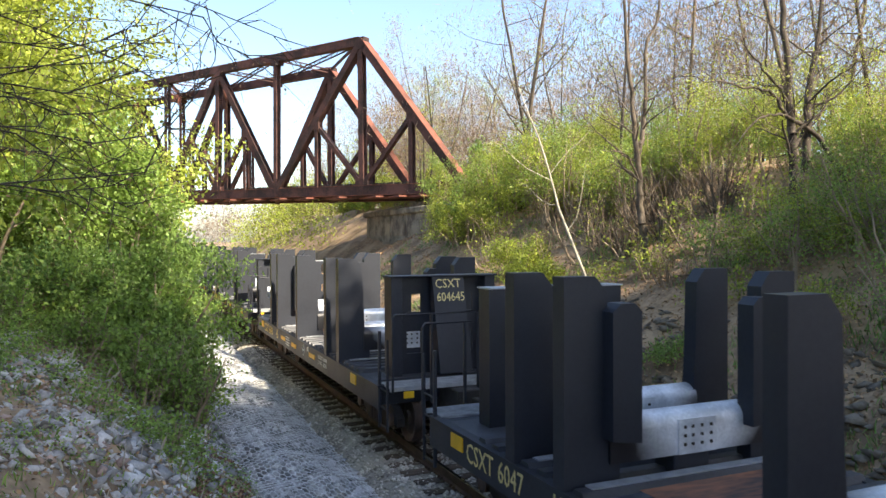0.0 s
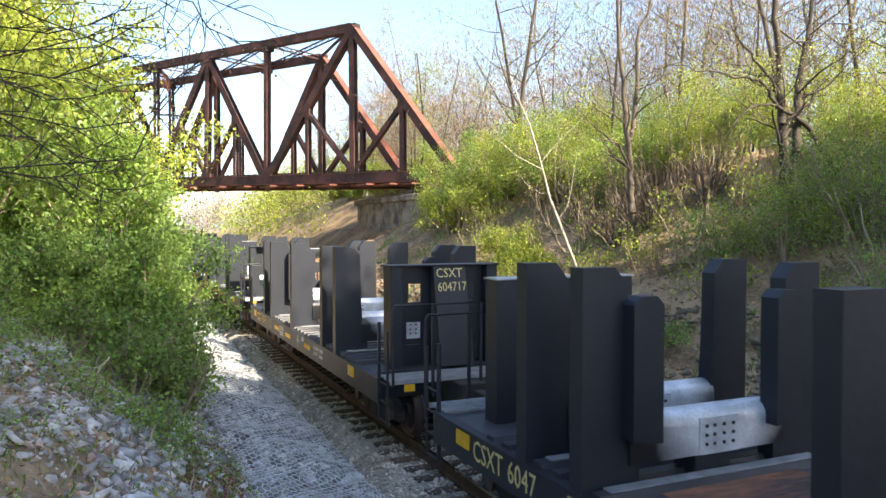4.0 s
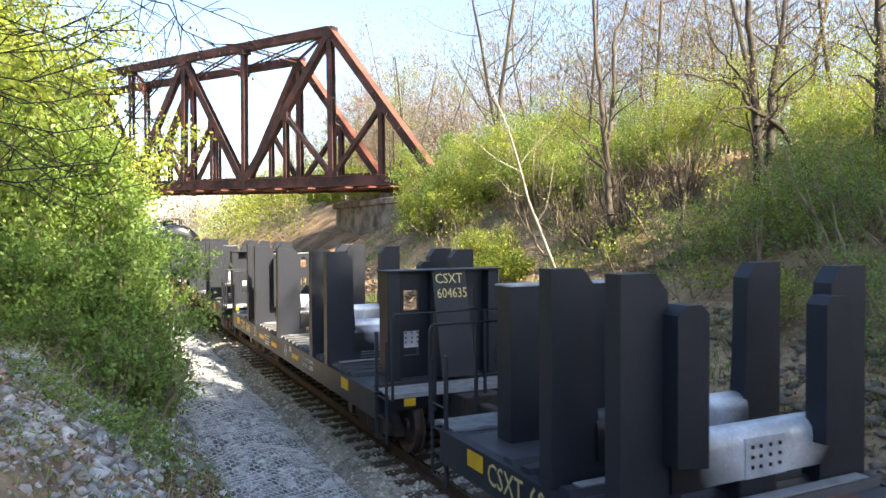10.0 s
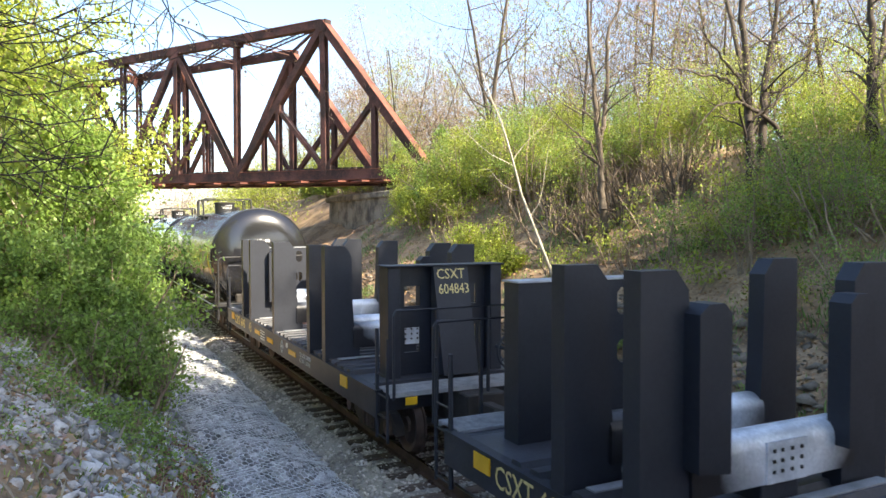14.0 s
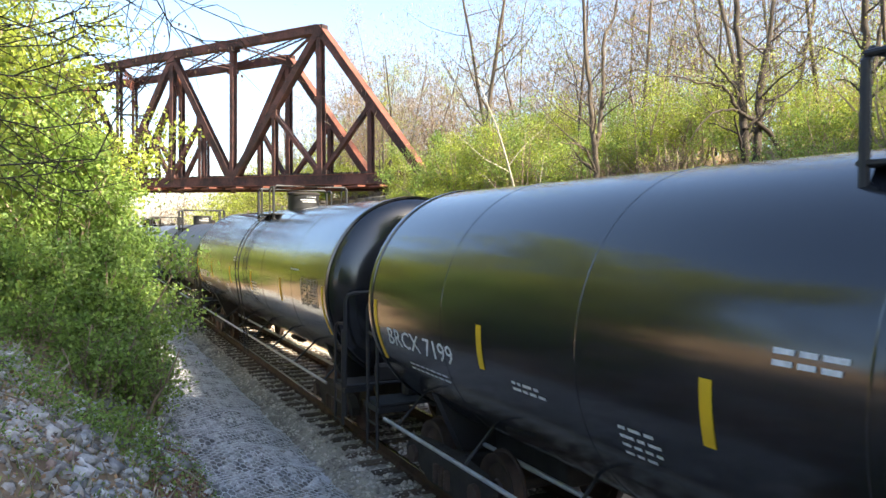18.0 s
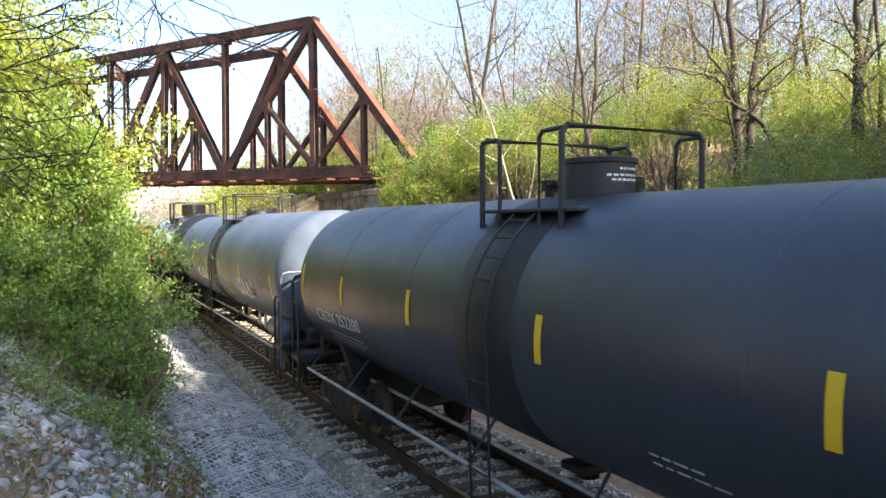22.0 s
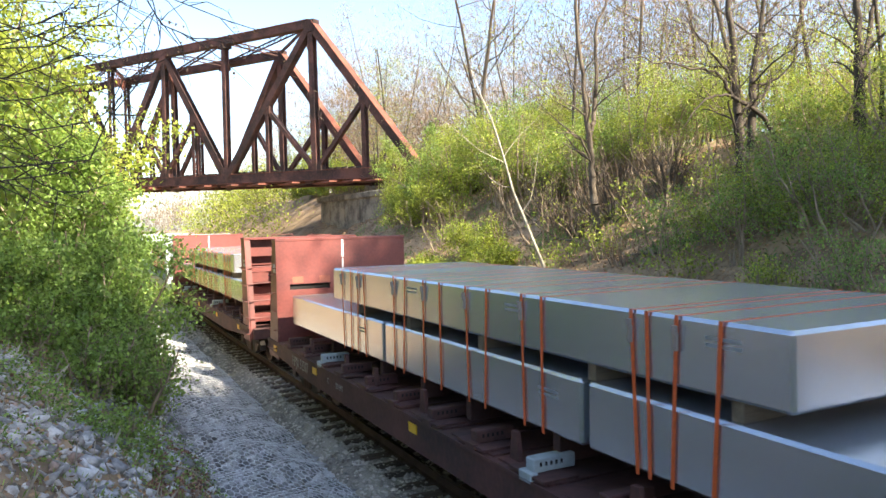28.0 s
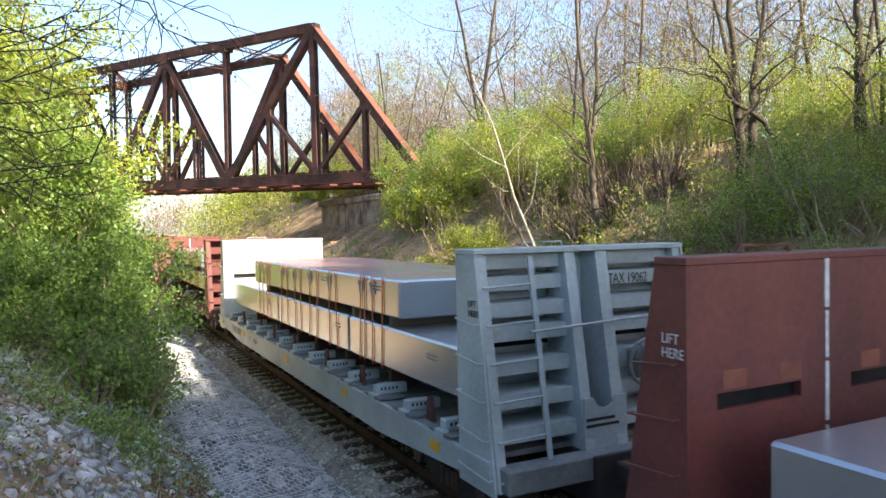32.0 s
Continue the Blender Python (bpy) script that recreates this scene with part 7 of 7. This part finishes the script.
gab = thing("gabion_mattress", "pale stones held under galvanised wire mesh beside the track", "gabion")
def on_mattress(rng, n):
    y, x = near_y(rng, n, 4.5, 30, 1.25), rng.uniform(-3.85, -1.95, n)
    return np.stack([x, y, mattress_height(x, y) - 0.09], -1)
core = [(x, y) for y in np.arange(4.5, 30.1, 0.5) for x in np.linspace(-3.85, -1.95, 8)]
ny = len(np.arange(4.5, 30.1, 0.5))
cv = np.array([(x, y, mattress_height(x, y) - 0.08) for x, y in core])
cf = np.array([(i * 8 + j, i * 8 + j + 1, i * 8 + j + 9, i * 8 + j + 8) for i in range(ny - 1) for j in range(7)])
part("stone_core", mesh_np("stone_core", cv, cf, M_BALLAST), M_BALLAST, gab)
sf = part("stone_fill", stones("stone_fill", 6500, on_mattress, (0.07, 0.16), M_GABION, 48), M_GABION, gab, "packed grey stone fill")
tagged(sf, kind="stuff")
wires = []
hw, hh = 0.088, 0.16
rows_y = int(25.5 / hw)
for r_ in range(rows_y):
    for c_ in range(12):
        x0 = -3.83 + c_ * hh + (hh / 2 if r_ % 2 else 0)
        y0 = 4.5 + r_ * hw
        if x0 > -2.0:
            continue
        ends = ((x0, y0), (x0 + hh * 0.32, y0), (x0 + hh * 0.5, y0 + hw), (x0 - hh * 0.18, y0 + hw))
        for (xa, ya), (xb, yb) in ((ends[0], ends[1]), (ends[1], ends[2]), (ends[0], ends[3])):
            za, zb_ = float(mattress_height(xa, ya)) + 0.075, float(mattress_height(xb, yb)) + 0.075
            wires.append(((xa, ya, za), (xb, yb, zb_), 0.0064, 0.0064))
wv, wf = tube_field(wires, 3)
tagged(part("wire_mesh", mesh_np("wire_mesh", wv, wf, M_WIRE), M_WIRE, gab, "hexagonal galvanised wire netting"), kind="stuff")
for xe in (-3.84, -1.96):
    pts = [(xe, y, float(mattress_height(xe, y)) + 0.03) for y in np.arange(4.5, 30, 0.4)]
    part("edge_wire", Shape().tube(pts, 0.005, 5), M_WIRE, gab)
side = Shape()
ys2 = np.arange(4.5, 30.1, 0.5)
side.v = [p for y in ys2 for p in ((-1.95, y, float(mattress_height(-1.95, y)) - 0.02), (-1.90, y, -0.62))]
side.f = [(2 * i, 2 * i + 1, 2 * i + 3, 2 * i + 2) for i in range(len(ys2) - 1)]
part("basket_side", side, M_BALLAST, gab)

# woods in the distance
def far_woods(name, n, xr, yr, hr, mat, seed, label, size, k=420, long=1.6):
    rng = np.random.default_rng(seed)
    pts = []
    for _ in range(n):
        x, y, hh_ = rng.uniform(*xr), rng.uniform(*yr), rng.uniform(*hr)
        pts.append(rng.normal(0, 1, (k, 3)) * [hh_ * 0.22, hh_ * 0.22, hh_ * 0.24] + [x, y, float(ground_height(x, y)) + hh_ * 0.5])
    return tagged(new(name, leaf_mesh(name, np.concatenate(pts), size, mat, rng, long, 1.0)), label, "woods", kind="stuff")


far_woods("distant_woods", 70, (-90, 70), (120, 210), (9, 15), M_WOODS, 50, "pale brown leafless woods in the distance", 0.09, 2000, 12)
far_woods("distant_woods", 90, (15, 36), (14, 85), (8, 13), M_WOODS, 53, "brown leafless thicket of twigs behind the bank", 0.035, 1700, 14)
far_woods("distant_woods", 40, (24, 50), (15, 90), (3, 6), M_LEAFY, 54, "green undergrowth behind the bank", 0.16, 500)
far_woods("distant_shrubs", 30, (6.5, 17), (56, 95), (4, 7.5), M_LEAFY, 51, "sunlit green thicket beyond the bridge", 0.13, 700)
far_woods("distant_shrubs", 30, (-24, -9), (36, 95), (5, 10), M_LEAFY, 52, "sunlit green thicket beyond the bridge", 0.15, 600)

# a row of tall trees on the bank behind the viewpoint, which shades the near part of the cutting
trng = random.Random(31)
for i in range(9):
    x = 4.4 + i * 2.1
    y = -6.6 + trng.uniform(-0.9, 0.9) - 0.10 * i
    h = (16.3, 18.2, 24.6, 21.6, 21.4, 20.0, 18.8, 18.0, 17.5)[i] + trng.uniform(-0.6, 0.6) - float(ground_height(x, y))
    tree((x, y), h, 0.20, 60 + i, M_BARKDK, M_LEAFG, 20000, 0.17, 0.6, "tall leafy tree on the bank behind the viewpoint", group="leafy trees behind the viewpoint", first=0.5, kids=(14, 6, 4), spread=0.8, ratio=0.36)
for i, (x, y) in enumerate(((3.9, -12.5), (6.6, -12.8), (2.9, -17.0), (11.0, -13.0), (15.5, -12.5), (20.5, -11.5))):
    tree((x, y), (21.5, 20.0)[i] if i < 2 else 17, 0.18, 80 + i, M_BARKDK, M_LEAFG, 22000, 0.2, 0.6, "tall leafy tree on the bank behind the viewpoint", group="leafy trees behind the viewpoint", first=0.5, kids=(13, 6, 4), spread=0.8, ratio=0.36)


for i, (x, y, h) in enumerate(((3.5, -9.6, 22.0), (5.4, -10.4, 22.5))):
    tree((x, y), h - float(ground_height(x, y)), 0.24, 95 + i, M_BARKDK, M_LEAFG, 2600, 0.2, 0.6, "tall leafy tree on the bank behind the viewpoint", group="leafy trees behind the viewpoint", first=0.5, kids=(15, 6, 4), spread=0.8, ratio=0.34)


# ---- what moves: the whole train rolls towards the camera, its pace wavering a little ----
SLACK = ((0, 0.0), (1, -0.17), (2, -0.05), (3, 0.0), (5, 0.05), (7, 0.08), (8, 0.17), (9, 0.0), (11, 0.0), (13, -0.07), (14, 0.15),
         (15, 0.0), (17, 0.0), (19, 0.16), (20, 0.15), (21, 0.30), (21.5, -0.08), (22, -0.25), (23, 0.18), (23.5, 0.0), (24, 0.0),
         (25, 0.05), (26.5, 0.05), (28, 0.08), (29, 0.15), (30, 0.05), (31, 0.15), (32, -0.10))


def motions():
    for row in MOVING:
        ob, start, z = row if len(row) == 3 else (*row, 0.0)
        walk(ob, [(t, pose(0, start - SPEED * t + slack, z)) for t, slack in SLACK])


motions()
